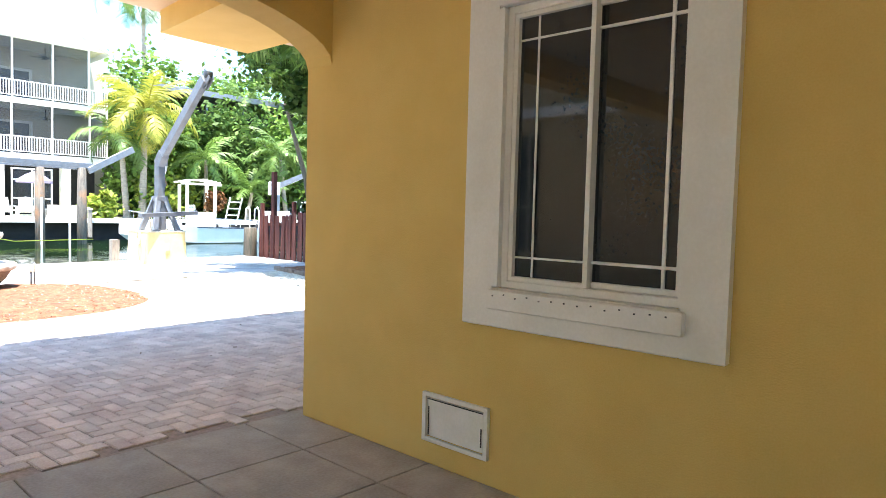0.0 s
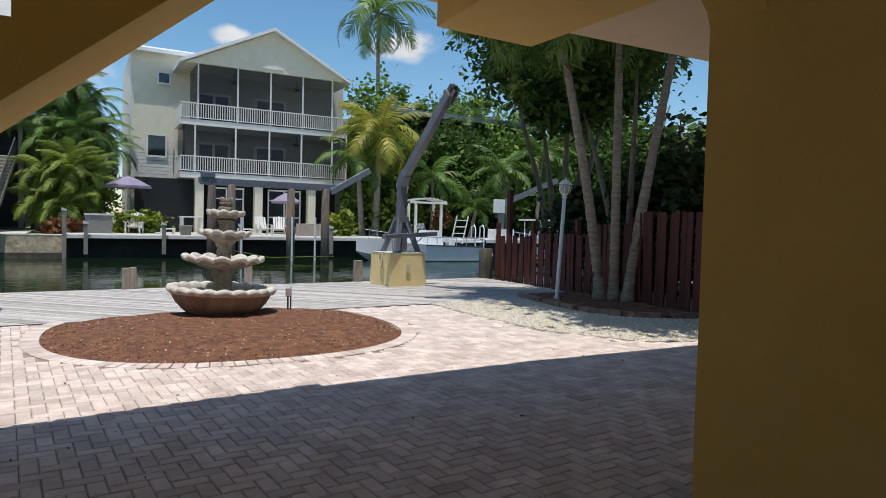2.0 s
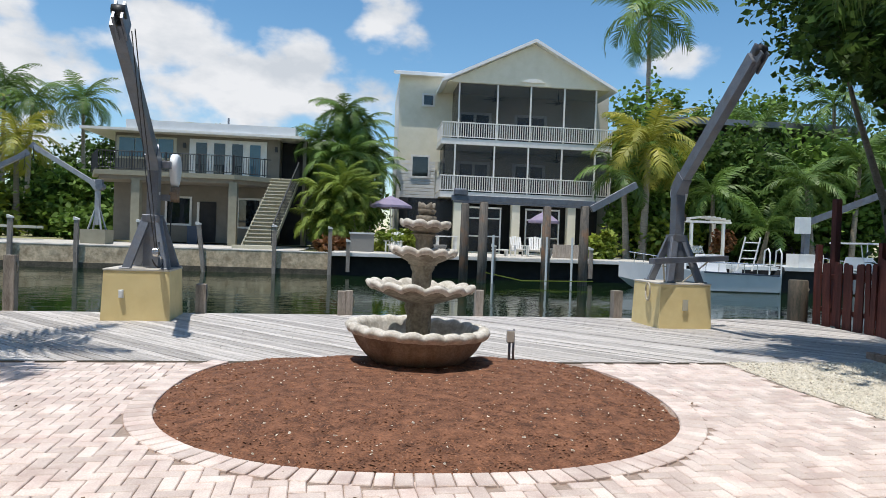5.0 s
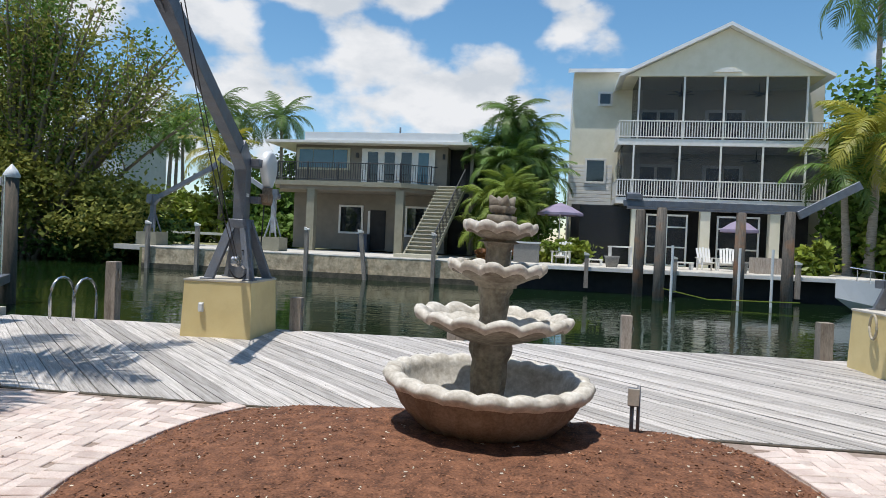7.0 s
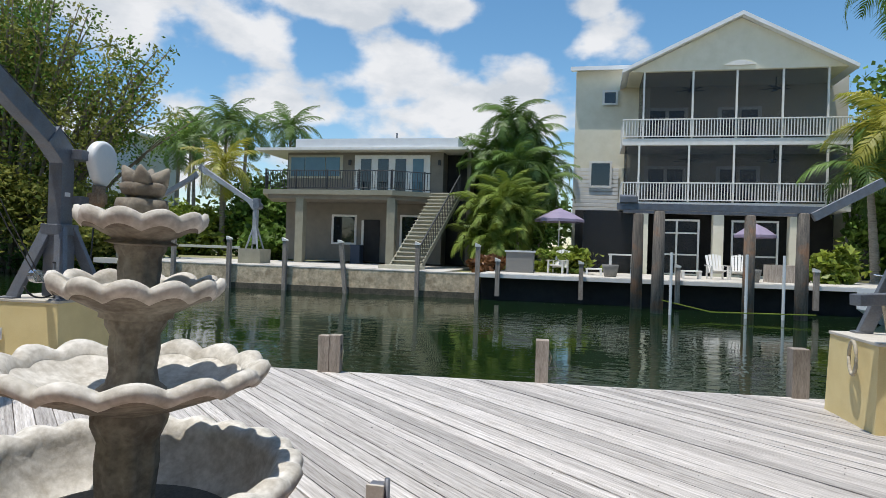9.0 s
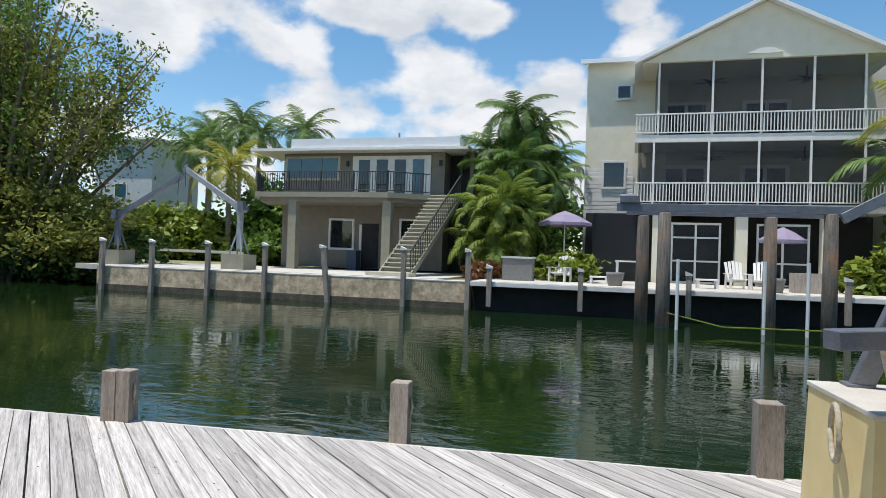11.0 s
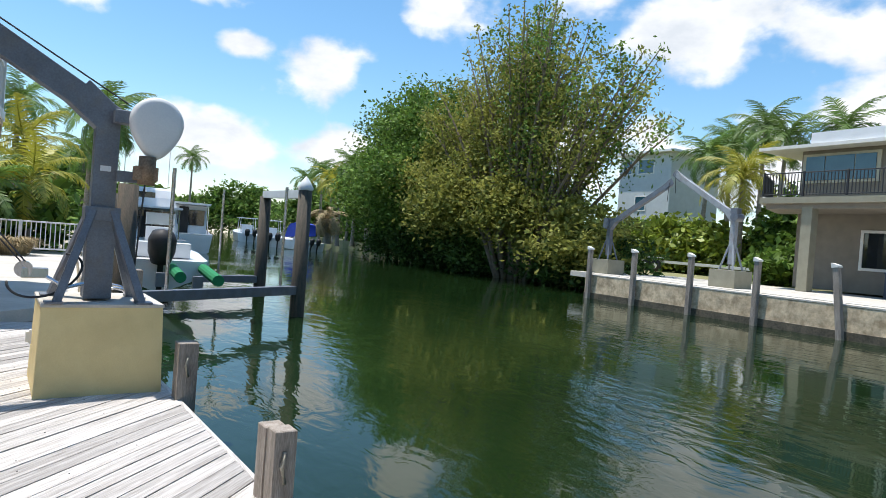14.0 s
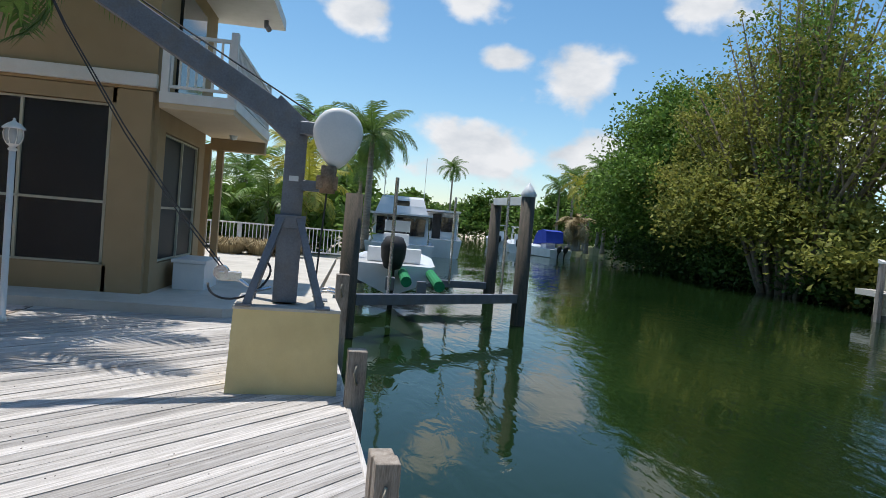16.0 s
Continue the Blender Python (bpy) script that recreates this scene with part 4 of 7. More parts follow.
outlet = thing("outlet_box", "small white outlet cover on a pale yellow pedestal", "outlet", pose(PL[0] - 0.17, PL[1] - 0.535, 0.42, 0, 0, LOT))
part("plate", MB().box((0, 0, 0), (0.07, 0.02, 0.13)), M["plastic"], outlet)
part("cover", MB().box((0, -0.022, 0.0), (0.055, 0.03, 0.1)), M["plastic"], outlet)
tp = thing("outlet_box", "grey-beige outlet cover on a pale yellow pedestal", "outlet", pose(PR[0] + 0.02, PR[1] - 0.53, 0.42, 0, 0, LOT))
part("plate", MB().box((0, 0, 0), (0.10, 0.02, 0.2)), M["beige"], tp)
bar = thing("spreader_bar", "grey weathered spreader bar slung across a davit", "bar", pose(4.0, 15.55, 1.22, 0, 0, 18))
part("beam", MB().beam((-0.75, 0, -0.03), (1.0, 0, 0.05), 0.14, 0.10), M["steel"], bar)
part("strap", MB().beam((0.6, 0, 0.0), (0.15, 0.2, -0.42), 0.03, 0.02), M["rope"], bar)
part("strap", MB().beam((-0.5, 0, 0.0), (-0.25, 0.2, -0.42), 0.03, 0.02), M["rope"], bar)
hook = MB()
hook.tube([(0.12 * math.cos(w), 0, 0.12 * math.sin(w) * 1.3) for w in [i * 0.45 for i in range(15)]], 0.017, 7)
single("rope_coil", hook.round(), M["rope"], "coil of weathered rope hung on a pedestal", "rope", pose(PR[0] - 0.545, PR[1] - 0.22, 0.63, 0, 0, LOT + 80))
# tackle and cable on the other davit
tk = thing("cable_tackle", "galvanised hook block on slack davit cables", "tackle", pose(-4.9, 15.2, 1.0))
part("block", MB().box((0.02, -0.12, 0.06), (0.06, 0.2, 0.09), 12).tube([(-0.02, -0.2, 0.09), (0.06, -0.2, 0.09)], 0.07, 12), M["chrome"], tk)
part("cable", MB().tube([(0.0, -0.2, 0.12), (0.06, -0.62, 0.62), (0.12, -1.1, 1.28), (0.18, -1.62, 2.12), (0.22, -2.05, 2.95)], 0.007, 6).tube([(0.02, -0.18, 0.14), (0.10, -0.62, 0.68), (0.17, -1.1, 1.35), (0.22, -1.62, 2.17), (0.26, -2.05, 2.98)], 0.007, 6), M["black_metal"], tk)
part("chain", MB().tube([(0.02, -0.03, 0.03), (0.04, 0.12, -0.06), (0.02, 0.26, -0.02)], 0.018, 6), M["chrome"], tk)
part("hose", MB().tube([(0.05 * math.sin(w), -0.04 - 0.28 * math.cos(w * 0.9), -0.02 - 0.16 * math.sin(w * 1.05) + 0.02 * w) for w in [i * 0.22 for i in range(22)]], 0.011, 6).round(), M["rubber"], tk)


# ---- pilings along the deck ----
def piling(x, y, top, r, label, material="post", group="dock pilings", bottom=-2.6, square=True):
    base = thing("mooring_piling", label, "piling", pose(x, y, 0), group)
    if square:
        mb = MB().box((0, 0, (top + bottom) / 2), (2 * r, 2 * r, top - bottom), LOT)
        part("post", mb, M[material], base)
    else:
        part("post", MB().tube([(0, 0, bottom), (0, 0, top * 0.5), (0, 0, top - 0.02), (0, 0, top)], [r, r * 0.98, r * 0.96, r * 0.85], 16).round(), M[material], base)
    cl = MB().tube([(r + 0.005, 0, top - 0.12), (r + 0.03, -0.02, top - 0.2), (r + 0.01, 0.01, top - 0.3)], 0.012, 6)
    part("cleat", cl.round(), M["rope"], base, "pale rope on a cleat")
    return base


piling(-2.07, 16.43, 0.44, 0.066, "weathered square mooring piling beside the deck")
piling(-1.935, 16.45, 0.45, 0.066, "weathered square mooring piling, doubled with another")
piling(0.514, 16.77, 0.495, 0.075, "weathered square mooring piling beside the deck")
piling(3.33, 16.99, 0.54, 0.09, "weathered square mooring piling beside the deck")
piling(-4.505, 16.31, 0.51, 0.085, "weathered square mooring piling beside a davit pedestal")
piling(-7.55, 16.1, 0.93, 0.085, "tall weathered mooring piling beside the deck")
piling(7.35, 17.2, 0.85, 0.2, "thick dark round piling at the end of the fence", "piling", square=False)

# electric post in the bed
ep = thing("outlet_post", "grey weatherproof outlet box on a metal conduit in the bed", "outlet post", pose(0.10, 11.95, 0.0))
part("conduit", MB().tube([(-0.018, 0, -0.1), (-0.018, 0, 0.30)], 0.016, 8).tube([(0.03, 0, -0.1), (0.03, 0, 0.42)], 0.014, 8).round(), M["steel"], ep)
part("box", MB().box((-0.015, -0.01, 0.33), (0.075, 0.06, 0.14)), M["steel"], ep)
part("lid", MB().box((-0.015, -0.045, 0.335), (0.085, 0.014, 0.13)), M["concrete"], ep)


def lamp_post(at, h, label):
    base = thing("garden_lamp", label, "lamp post", pose(*at), "garden lamp posts")
    part("post", MB().tube([(0, 0, 0), (0, 0, 0.06), (0, 0, 0.07), (0, 0, h - 0.42)], [0.06, 0.06, 0.042, 0.038], 14).round(), M["white"], base)
    part("neck", MB().lathe([(0.04, h - 0.42), (0.06, h - 0.40), (0.035, h - 0.37), (0.075, h - 0.33)], 14).round(), M["white"], base)
    part("lantern_glass", MB().lathe([(0.07, h - 0.33), (0.105, h - 0.27), (0.115, h - 0.2), (0.10, h - 0.14)], 16).round(), M["clear"], base)
    cage = MB()
    for i in range(8):
        w = math.pi / 4 * i
        cage.tube([(0.075 * math.cos(w), 0.075 * math.sin(w), h - 0.33), (0.11 * math.cos(w), 0.11 * math.sin(w), h - 0.27), (0.12 * math.cos(w), 0.12 * math.sin(w), h - 0.2), (0.105 * math.cos(w), 0.105 * math.sin(w), h - 0.13)], 0.005, 5)
    part("cage", cage, M["white"], base)
    part("roof", MB().lathe([(0.135, h - 0.14), (0.125, h - 0.12), (0.07, h - 0.07), (0.03, h - 0.05), (0.012, h - 0.03), (0.018, h - 0.015), (0.0, h)], 16).round(), M["white"], base)
    part("bulb", MB().lathe([(0.0, h - 0.33), (0.02, h - 0.3), (0.028, h - 0.25), (0.0, h - 0.2)], 10).round(), M["plastic"], base)
    return base


lamp_post((5.55, 11.75, 0.04), 2.48, "white garden lamp post with a glass lantern, leaning slightly").rotation_euler = (radians(3), radians(1), 0)
lamp_post((-7.55, 11.85, 0.0), 2.6, "white garden lamp post with a faceted glass lantern")


# ---- fence ----
fence = thing("picket_fence", "dark red stained wooden picket fence", "fence", pose(0, 0, 0), kind="structure")
f0, f1 = Vector((7.55, 17.0)), Vector((6.45, 7.2))
fl = (f1 - f0).length
nfp = int(fl / 0.165)
rf = random.Random(3)
pick_meshes = []
for hh in (1.25, 1.35, 1.6, 1.85):
    mb = MB()
    mb.slab([(-0.065, -0.02), (0.065, -0.02), (0.065, hh - 0.035), (0.03, hh), (-0.03, hh), (-0.065, hh - 0.035)], "y", -0.012, 0.012)
    pick_meshes.append(mb.mesh("picket", M["fence"]))
fa = math.degrees(math.atan2(f1.y - f0.y, f1.x - f0.x))
for i in range(nfp):
    t = (i + 0.5) / nfp
    p = f0.lerp(f1, t)
    kk = 0 if t < 0.2 else 1 if t < 0.45 else 2 if t < 0.62 else 3
    part("picket", pick_meshes[kk], None, fence, m=pose(p.x - 0.03 * (i % 2), p.y, rf.uniform(-0.02, 0.03), rf.uniform(-1, 1), rf.uniform(-1.5, 1.5), fa))
for hz, h2 in ((0.3, 0.35), (0.95, 1.3)):
    part("rail", MB().beam((f0.x + 0.05, f0.y, hz), (f1.x + 0.05, f1.y, h2), 0.04, 0.09), M["fence"], fence)
for i in range(6):
    p = f0.lerp(f1, i / 5)
    part("post", MB().box((p.x + 0.09, p.y, 0.8), (0.1, 0.1, 1.6 + 0.1 * i), fa), M["fence"], fence)
single("tall_post", MB().box((0, 0, 1.3), (0.13, 0.13, 2.7), 5), M["fence"], "tall dark red wooden post behind the fence", "post", pose(8.3, 17.4, -0.06))

# ---- far bank: seawall, dock, posts ----
structure("seawall_far", MB().prism([(-20.5, 35.62), (-3.5, 35.62), (-3.5, 36.1), (-20.5, 36.1)], -3.0, 0.58), M["seawall"], "pitted coral-stone seawall across the canal", "seawall")
structure("tide_band", MB().box((-12.0, 35.605, -0.36), (17.0, 0.05, 0.36)), mat("tidal_algae", (0.05, 0.045, 0.03), (0.16, 0.13, 0.09), 3, 0.7, 0.6, fine=15), "dark tidal growth along the seawall foot", "seawall")
structure("seawall_cap", MB().prism([(-20.6, 35.61), (-3.45, 35.61), (-3.45, 36.4), (-20.6, 36.4)], 0.582, 0.625), M["concrete"], "pale concrete cap of the seawall", "seawall")
structure("patio_far", MB().prism([(-23.0, 36.9), (-20.6, 36.42), (-5.0, 36.42), (-5.0, 46.5), (-23.0, 44.0)], 0.4, 0.64), M["concrete"], "pale concrete patio before the taupe house", "pavement")
dockf = thing("far_dock", "pale dock with a black face along the far bank", "dock", pose(0, 0, 0), kind="structure")
part("dock_top", MB().prism([(-3.4, 35.45), (13.2, 35.45), (13.2, 43.6), (-3.4, 43.0)], 0.50, 0.66), M["concrete"], dockf)
part("dock_fascia", MB().box((4.9, 35.42, 0.56), (16.6, 0.05, 0.16)), M["white"], dockf)
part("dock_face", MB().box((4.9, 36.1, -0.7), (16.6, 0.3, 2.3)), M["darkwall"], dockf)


def sea_post(x, y, top, label, lean=0.0, group="seawall posts", bottom=-0.1):
    ob = thing("seawall_post", label, "post", pose(x, y, 0, 0, lean, 0), group)
    part("post", MB().box((0, 0, (top + bottom - 0.1) / 2), (0.17, 0.17, top - 0.1 - bottom)), M["post"], ob)
    part("cap", MB().slab([(-0.11, top - 0.1), (0.11, top - 0.1), (0.11, top - 0.04), (-0.11, top + 0.05)], "y", -0.11, 0.11), M["white"], ob, "pale slanted cap")
    return ob


for x, lean in ((-20.1, 0), (-17.5, 0), (-14.7, 0), (-12.0, 0), (-9.2, -7), (-6.0, 0), (-3.45, 0)):
    sea_post(x, 35.45, 1.82, "weathered wooden post on the seawall" if not lean else "weathered wooden post leaning from the seawall", lean, bottom=-0.6)
for x in (-2.6, 0.7, 4.3, 9.1):
    sea_post(x, 35.3, 1.25, "short weathered wooden post on the dock face", 0, "dock posts", -0.25)

# ---- white three-storey house ----
hs = thing("screened_house", "cream three-storey house with screened balconies and a white metal roof", "house", pose(0, 0, 0.6))


G0, B1, B2, EV, PK = 0.05, 3.70, 6.90, 10.3, 12.85      # heights over the far ground
YF, YW, YB = 43.6, 46.7, 56.0
# shell
part("wall", MB().box((2.0, 51.4, 5.8), (4.0, 9.2, 11.3)), M["cream"], hs, "cream clapboard left wing")
part("wall", MB().box((8.95, 51.4, 5.4), (9.9, 9.2, 10.6)), M["porch"], hs)
gab = MB().slab([(2.7, EV), (12.85, EV), (7.95, PK)], "y", YF - 0.05, 52.0)
part("gable", gab, M["cream"], hs, "cream gable")
roof = MB().slab([(2.35, EV - 0.12), (7.95, PK + 0.02), (13.1, EV - 0.16), (13.1, EV + 0.02), (7.95, PK + 0.22), (2.35, EV + 0.06)], "y", YF - 0.45, 52.5)
part("roof", roof, M["roofwhite"], hs)
part("roof", MB().add([(-0.35, 46.2, 11.2), (4.6, 46.2, 11.2), (4.6, 50.5, 12.3), (-0.35, 50.5, 12.3), (-0.35, 46.2, 11.42), (4.6, 46.2, 11.42), (4.6, 50.5, 12.52), (-0.35, 50.5, 12.52)], [(3, 2, 1, 0), (4, 5, 6, 7), (0, 1, 5, 4), (1, 2, 6, 5), (2, 3, 7, 6), (3, 0, 4, 7)]), M["roofwhite"], hs)
part("gable_vent", MB().slab([(7.2 + 0.08 * i, EV + 0.22 + 0.22 * math.sin(math.pi * i / 18)) for i in range(19)] + [(7.95, EV + 0.18)], "y", YF - 0.12, YF - 0.05), M["white"], hs, "white eyebrow vent")
for zb in (B1, B2):
    part("balcony_floor", MB().box((7.75, 45.1, zb - 0.15), (10.6, 3.0, 0.34)), M["white"], hs)
    rl = MB()
    rl.box((7.75, YF - 0.02, zb + 0.98), (10.6, 0.07, 0.06)).box((7.75, YF - 0.02, zb + 0.12), (10.6, 0.05, 0.05))
    for i in range(76):
        rl.box((2.5 + i * 0.14, YF - 0.02, zb + 0.54), (0.045, 0.04, 0.84))
    for k in range(18):
        rl.box((2.49, YF + 0.15 + k * 0.16, zb + 0.54), (0.04, 0.045, 0.84))
    rl.box((2.49, 45.0, zb + 0.98), (0.06, 2.9, 0.06))
    part("railing", rl, M["white"], hs, "white balustrade")
    top = EV if zb == B2 else B2 - 0.3
    for x in (3.45, 5.8, 7.85, 9.95, 11.95) if zb == B2 else (3.3, 5.7, 7.8, 9.9, 12.0, 13.0):
        part("post", MB().box((x, YF + 0.05, (zb + top) / 2), (0.09, 0.09, top - zb)), M["white"], hs)
    part("screen", MB().box((7.7, YF + 0.14, (zb + top) / 2), (8.5 if zb == B2 else 10.2, 0.012, top - zb - 0.02)), M["screen"], hs)
    part("screen", MB().box((3.4 if zb == B2 else 2.7, 45.1, (zb + top) / 2), (0.012, 2.9, top - zb - 0.02)), M["screen"], hs)
    for x, wd in ((4.9, 1.9), (8.6, 1.9)):
        dr = part("door", MB().box((x, YW - 0.05, zb + 1.1), (wd + 0.3, 0.06, 2.25)), M["white"], hs, "white double balcony door")
        for sgn in (-1, 1):
            part("pane", MB().box((x + sgn * wd * 0.26, YW - 0.09, zb + 1.1), (wd * 0.42, 0.03, 1.9)), M["navy"], dr)
    for x in (5.9, 10.0):
        fan = part("ceiling_fan", MB().tube([(x, 45.2, top), (x, 45.2, top - 0.5)], 0.03, 8).tube([(x, 45.2, top - 0.5), (x, 45.2, top - 0.68)], 0.12, 12), M["black_metal"], hs, "dark ceiling fan")
        for k in range(5):
            w = 1.2566 * k + 0.3
            part("blade", MB().beam((x + 0.12 * math.cos(w), 45.2 + 0.12 * math.sin(w), top - 0.58), (x + 0.75 * math.cos(w), 45.2 + 0.75 * math.sin(w), top - 0.58), 0.13, 0.015), M["black_metal"], fan)
sid = MB()
for i in range(12):
    zz = 3.3 + i * 0.22
    sid.box((1.2, YW - 0.02, zz), (2.45, 0.05, 0.19))
part("lap_siding", sid, M["white"], hs, "white lap siding", kind="stuff")
side = MB()
for i in range(50):
    side.box((-0.02, 50.5, 0.6 + i * 0.215), (0.045, 7.4, 0.2))
part("side_siding", side, M["white"], hs, "white lap siding on the gable side", kind="stuff")


def far_window(parent, x, y, z, w, h, glass="darkglass"):
    f = part("window", MB().box((x, y - 0.03, z + h / 2 + 0.06), (w + 0.24, 0.06, 0.12)).box((x, y - 0.03, z - h / 2 - 0.06), (w + 0.24, 0.06, 0.12)).box((x - w / 2 - 0.06, y - 0.03, z), (0.12, 0.06, h)).box((x + w / 2 + 0.06, y - 0.03, z), (0.12, 0.06, h)), M["white"], parent, "white-framed window")
    part("pane", MB().box((x, y - 0.005, z), (w, 0.03, h)), M[glass], f)
    return f


far_window(hs, 1.85, YW - 0.01, 9.75, 0.6, 0.6)
far_window(hs, 1.45, YW - 0.06, 5.45, 1.0, 1.25)
# ground level: columns, screened doors
for x in (3.6, 7.2, 10.7):
    part("column", MB().box((x, 44.0, 1.75), (0.5, 0.5, 3.4)), M["cream"], hs)
# shade inside the open lower level is painted as a near-black wall
part("dark_lower_level", MB().box((6.6, 46.0, 1.7), (12.9, 0.3, 3.4)), M["dark"], hs, "near-black wall painting the shade of the screened lower level")
for x in (5.3, 9.0):
    d = part("screen_door", MB().box((x, 44.3, 2.85), (2.2, 0.07, 0.1)), M["white"], hs, "white-framed screened double door")
    for k in (-1.05, 0.0, 1.05):
        part("stile", MB().box((x + k, 44.3, 1.4), (0.09, 0.08, 2.78)), M["white"], d)
    for z in (0.1, 1.1, 2.2):
        for k in (-0.525, 0.525):
            part("rail", MB().box((x + k, 44.3, z), (0.95, 0.07, 0.08)), M["white"], d)
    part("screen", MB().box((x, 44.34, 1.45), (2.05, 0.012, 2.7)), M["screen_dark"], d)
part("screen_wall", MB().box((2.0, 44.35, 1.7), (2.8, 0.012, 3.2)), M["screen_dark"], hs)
part("wall_right", MB().box((13.6, 52.0, 4.6), (1.2, 8.0, 9.2)), M["cream"], hs)

# ---- taupe two-storey house ----
bh = thing("flat_roofed_house", "taupe two-storey house with a balcony and a flat white roof", "house", pose(0, 0, 0.62))
part("wall", MB().box((-11.95, 49.8, 3.3), (9.5, 9.6, 6.4)), M["brown_house"], bh)
# deep shade of the breezeway is put in as a near-black box
part("breezeway_wall", MB().box((-6.4, 50.2, 3.3), (1.6, 8.0, 6.4)), M["dark"], bh, "near-black box painting the deep shade of the recess by the stair")
part("side_wall", MB().box((-5.72, 49.8, 3.3), (0.2, 9.6, 6.4)), M["brown_house"], bh)
part("roof", MB().prism([(-18.3, 44.0), (-5.7, 44.0), (-5.7, 55), (-18.3, 55)], 6.45, 6.60), M["white"], bh, "pale roof edge")
part("roof_top", MB().prism([(-15.8, 44.1), (-6.2, 44.1), (-6.6, 54), (-15.6, 54)], 6.61, 7.1), M["roofwhite"], bh, "white flat roof")
part("vent_pipe", MB().tube([(-10.9, 48, 7.0), (-10.9, 48, 8.1)], 0.06, 8), M["steel"], bh)
part("balcony_slab", MB().prism([(-16.6, 41.9), (-9.2, 41.9), (-7.3, 43.2), (-5.8, 43.2), (-5.8, 44.9), (-17.9, 44.9)], 3.72, 3.98), M["olive_trim"], bh)
part("balcony_soffit", MB().prism([(-16.4, 42.1), (-9.3, 42.1), (-6.8, 43.8), (-6.5, 44.9), (-17.6, 44.9)], 3.5, 3.718), M["brown_house"], bh)
for x in (-14.5, -9.3):
    part("column", MB().box((x, 42.3, 1.8), (0.45, 0.45, 3.55)), M["olive_trim"], bh)
rail = MB()
edge = [(-17.8, 44.6), (-16.5, 42.0), (-9.25, 42.0), (-7.45, 43.2)]
for (x0, y0), (x1, y1) in zip(edge, edge[1:]):
    rail.beam((x0, y0, 5.02), (x1, y1, 5.02), 0.05, 0.05)
    rail.beam((x0, y0, 4.1), (x1, y1, 4.1), 0.04, 0.04)
    d = math.hypot(x1 - x0, y1 - y0)
    for i in range(int(d / 0.14)):
        t = i * 0.14 / d
        rail.box((x0 + t * (x1 - x0), y0 + t * (y1 - y0), 4.52), (0.03, 0.03, 0.92))
    for i in range(int(d / 1.8) + 1):
        t = min(1, i * 1.8 / d)
        rail.box((x0 + t * (x1 - x0), y0 + t * (y1 - y0), 4.55), (0.07, 0.07, 1.05))
part("railing", rail, M["black_metal"], bh, "black metal balcony railing")
fd = part("french_door", MB().box((-10.2, 44.97, 5.12), (4.5, 0.1, 2.3)), M["white"], bh, "row of white french doors")
for k in range(4):
    part("pane", MB().box((-11.75 + k * 1.04, 44.9, 5.1), (0.62, 0.05, 1.9)), M["blueglass" if k == 3 else "darkglass"], fd)
wnd = part("window", MB().box((-14.9, 44.97, 5.6), (3.4, 0.1, 1.35)), M["beige"], bh)
for k, wd in ((-1.1, 0.85), (0.0, 1.25), (1.1, 0.85)):
    part("pane", MB().box((-14.9 + k, 44.9, 5.6), (wd, 0.05, 1.1)), M["blueglass"], wnd)
far_window(bh, -13.0, 44.98, 1.95, 1.3, 1.5)
far_window(bh, -8.9, 44.98, 1.95, 1.2, 1.6)
part("door", MB().box((-11.3, 44.97, 1.35), (0.95, 0.1, 2.4)), M["dark"], bh, "dark ground-floor door")
part("door_frame", MB().box((-11.85, 44.94, 1.3), (0.14, 0.08, 2.4)), M["white"], bh)
d0, d1 = Vector((-7.2, 37.7)), Vector((-6.6, 43.3))
dd = (d1 - d0)
dl = dd.length
ax = math.degrees(math.atan2(dd.y, dd.x))
for i in range(20):
    z1 = 3.97 * (i + 1) / 20
    c = d0.lerp(d1, (i + 0.5) / 20)
    part("step", MB().box((c.x - 0.02 * dd.x / dl, c.y - 0.02 * dd.y / dl, z1 - 0.025), (dl / 20 + 0.05, 1.5, 0.05), ax), M["beige"], bh)
    # risers coloured darker than the treads to imitate shade under the nosings
    part("riser", MB().box((c.x + 0.03 * dd.x / dl, c.y + 0.03 * dd.y / dl, z1 - 0.15), (dl / 20 - 0.05, 1.44, 0.195), ax), M["olive_trim"], bh)
nrm = Vector((-dd.y, dd.x)).normalized()
for sgn in (-1, 1):
    o = nrm * 0.75 * sgn
    part("stringer", MB().beam((d0.x + o.x, d0.y + o.y, 0.0), (d1.x + o.x, d1.y + o.y, 3.75), 0.08, 0.24), M["olive_trim"], bh)
    if sgn > 0:
        continue
    rr = MB().beam((d0.x + o.x, d0.y + o.y, 1.1), (d1.x + o.x, d1.y + o.y, 4.95), 0.06, 0.06)
    for i in range(24):
        t = i / 23
        p = d0.lerp(d1, t) + o
        rr.box((p.x, p.y, 0.62 + 3.85 * t), (0.03, 0.03, 0.95))
    part("stair_rail", rr, M["black_metal"], bh, "black metal stair railing")
part("first_step", MB().box((-7.24, 37.4, 0.09), (0.7, 2.0, 0.18), ax), M["beige"], bh)
for x in (-12.75, -7.4):
    part("wall_lamp", MB().box((x, 44.9, 5.85), (0.14, 0.14, 0.3)), M["black_metal"], bh)
bin_ = thing("rubbish_bin", "blue wheeled bin by a door", "bin", pose(-11.9, 44.2, 0.64))
part("body", MB().box((0, 0, 0.5), (0.55, 0.6, 1.0)), M["navy"], bin_)
part("lid", MB().box((0, 0, 1.03), (0.6, 0.68, 0.06)), M["navy"], bin_)

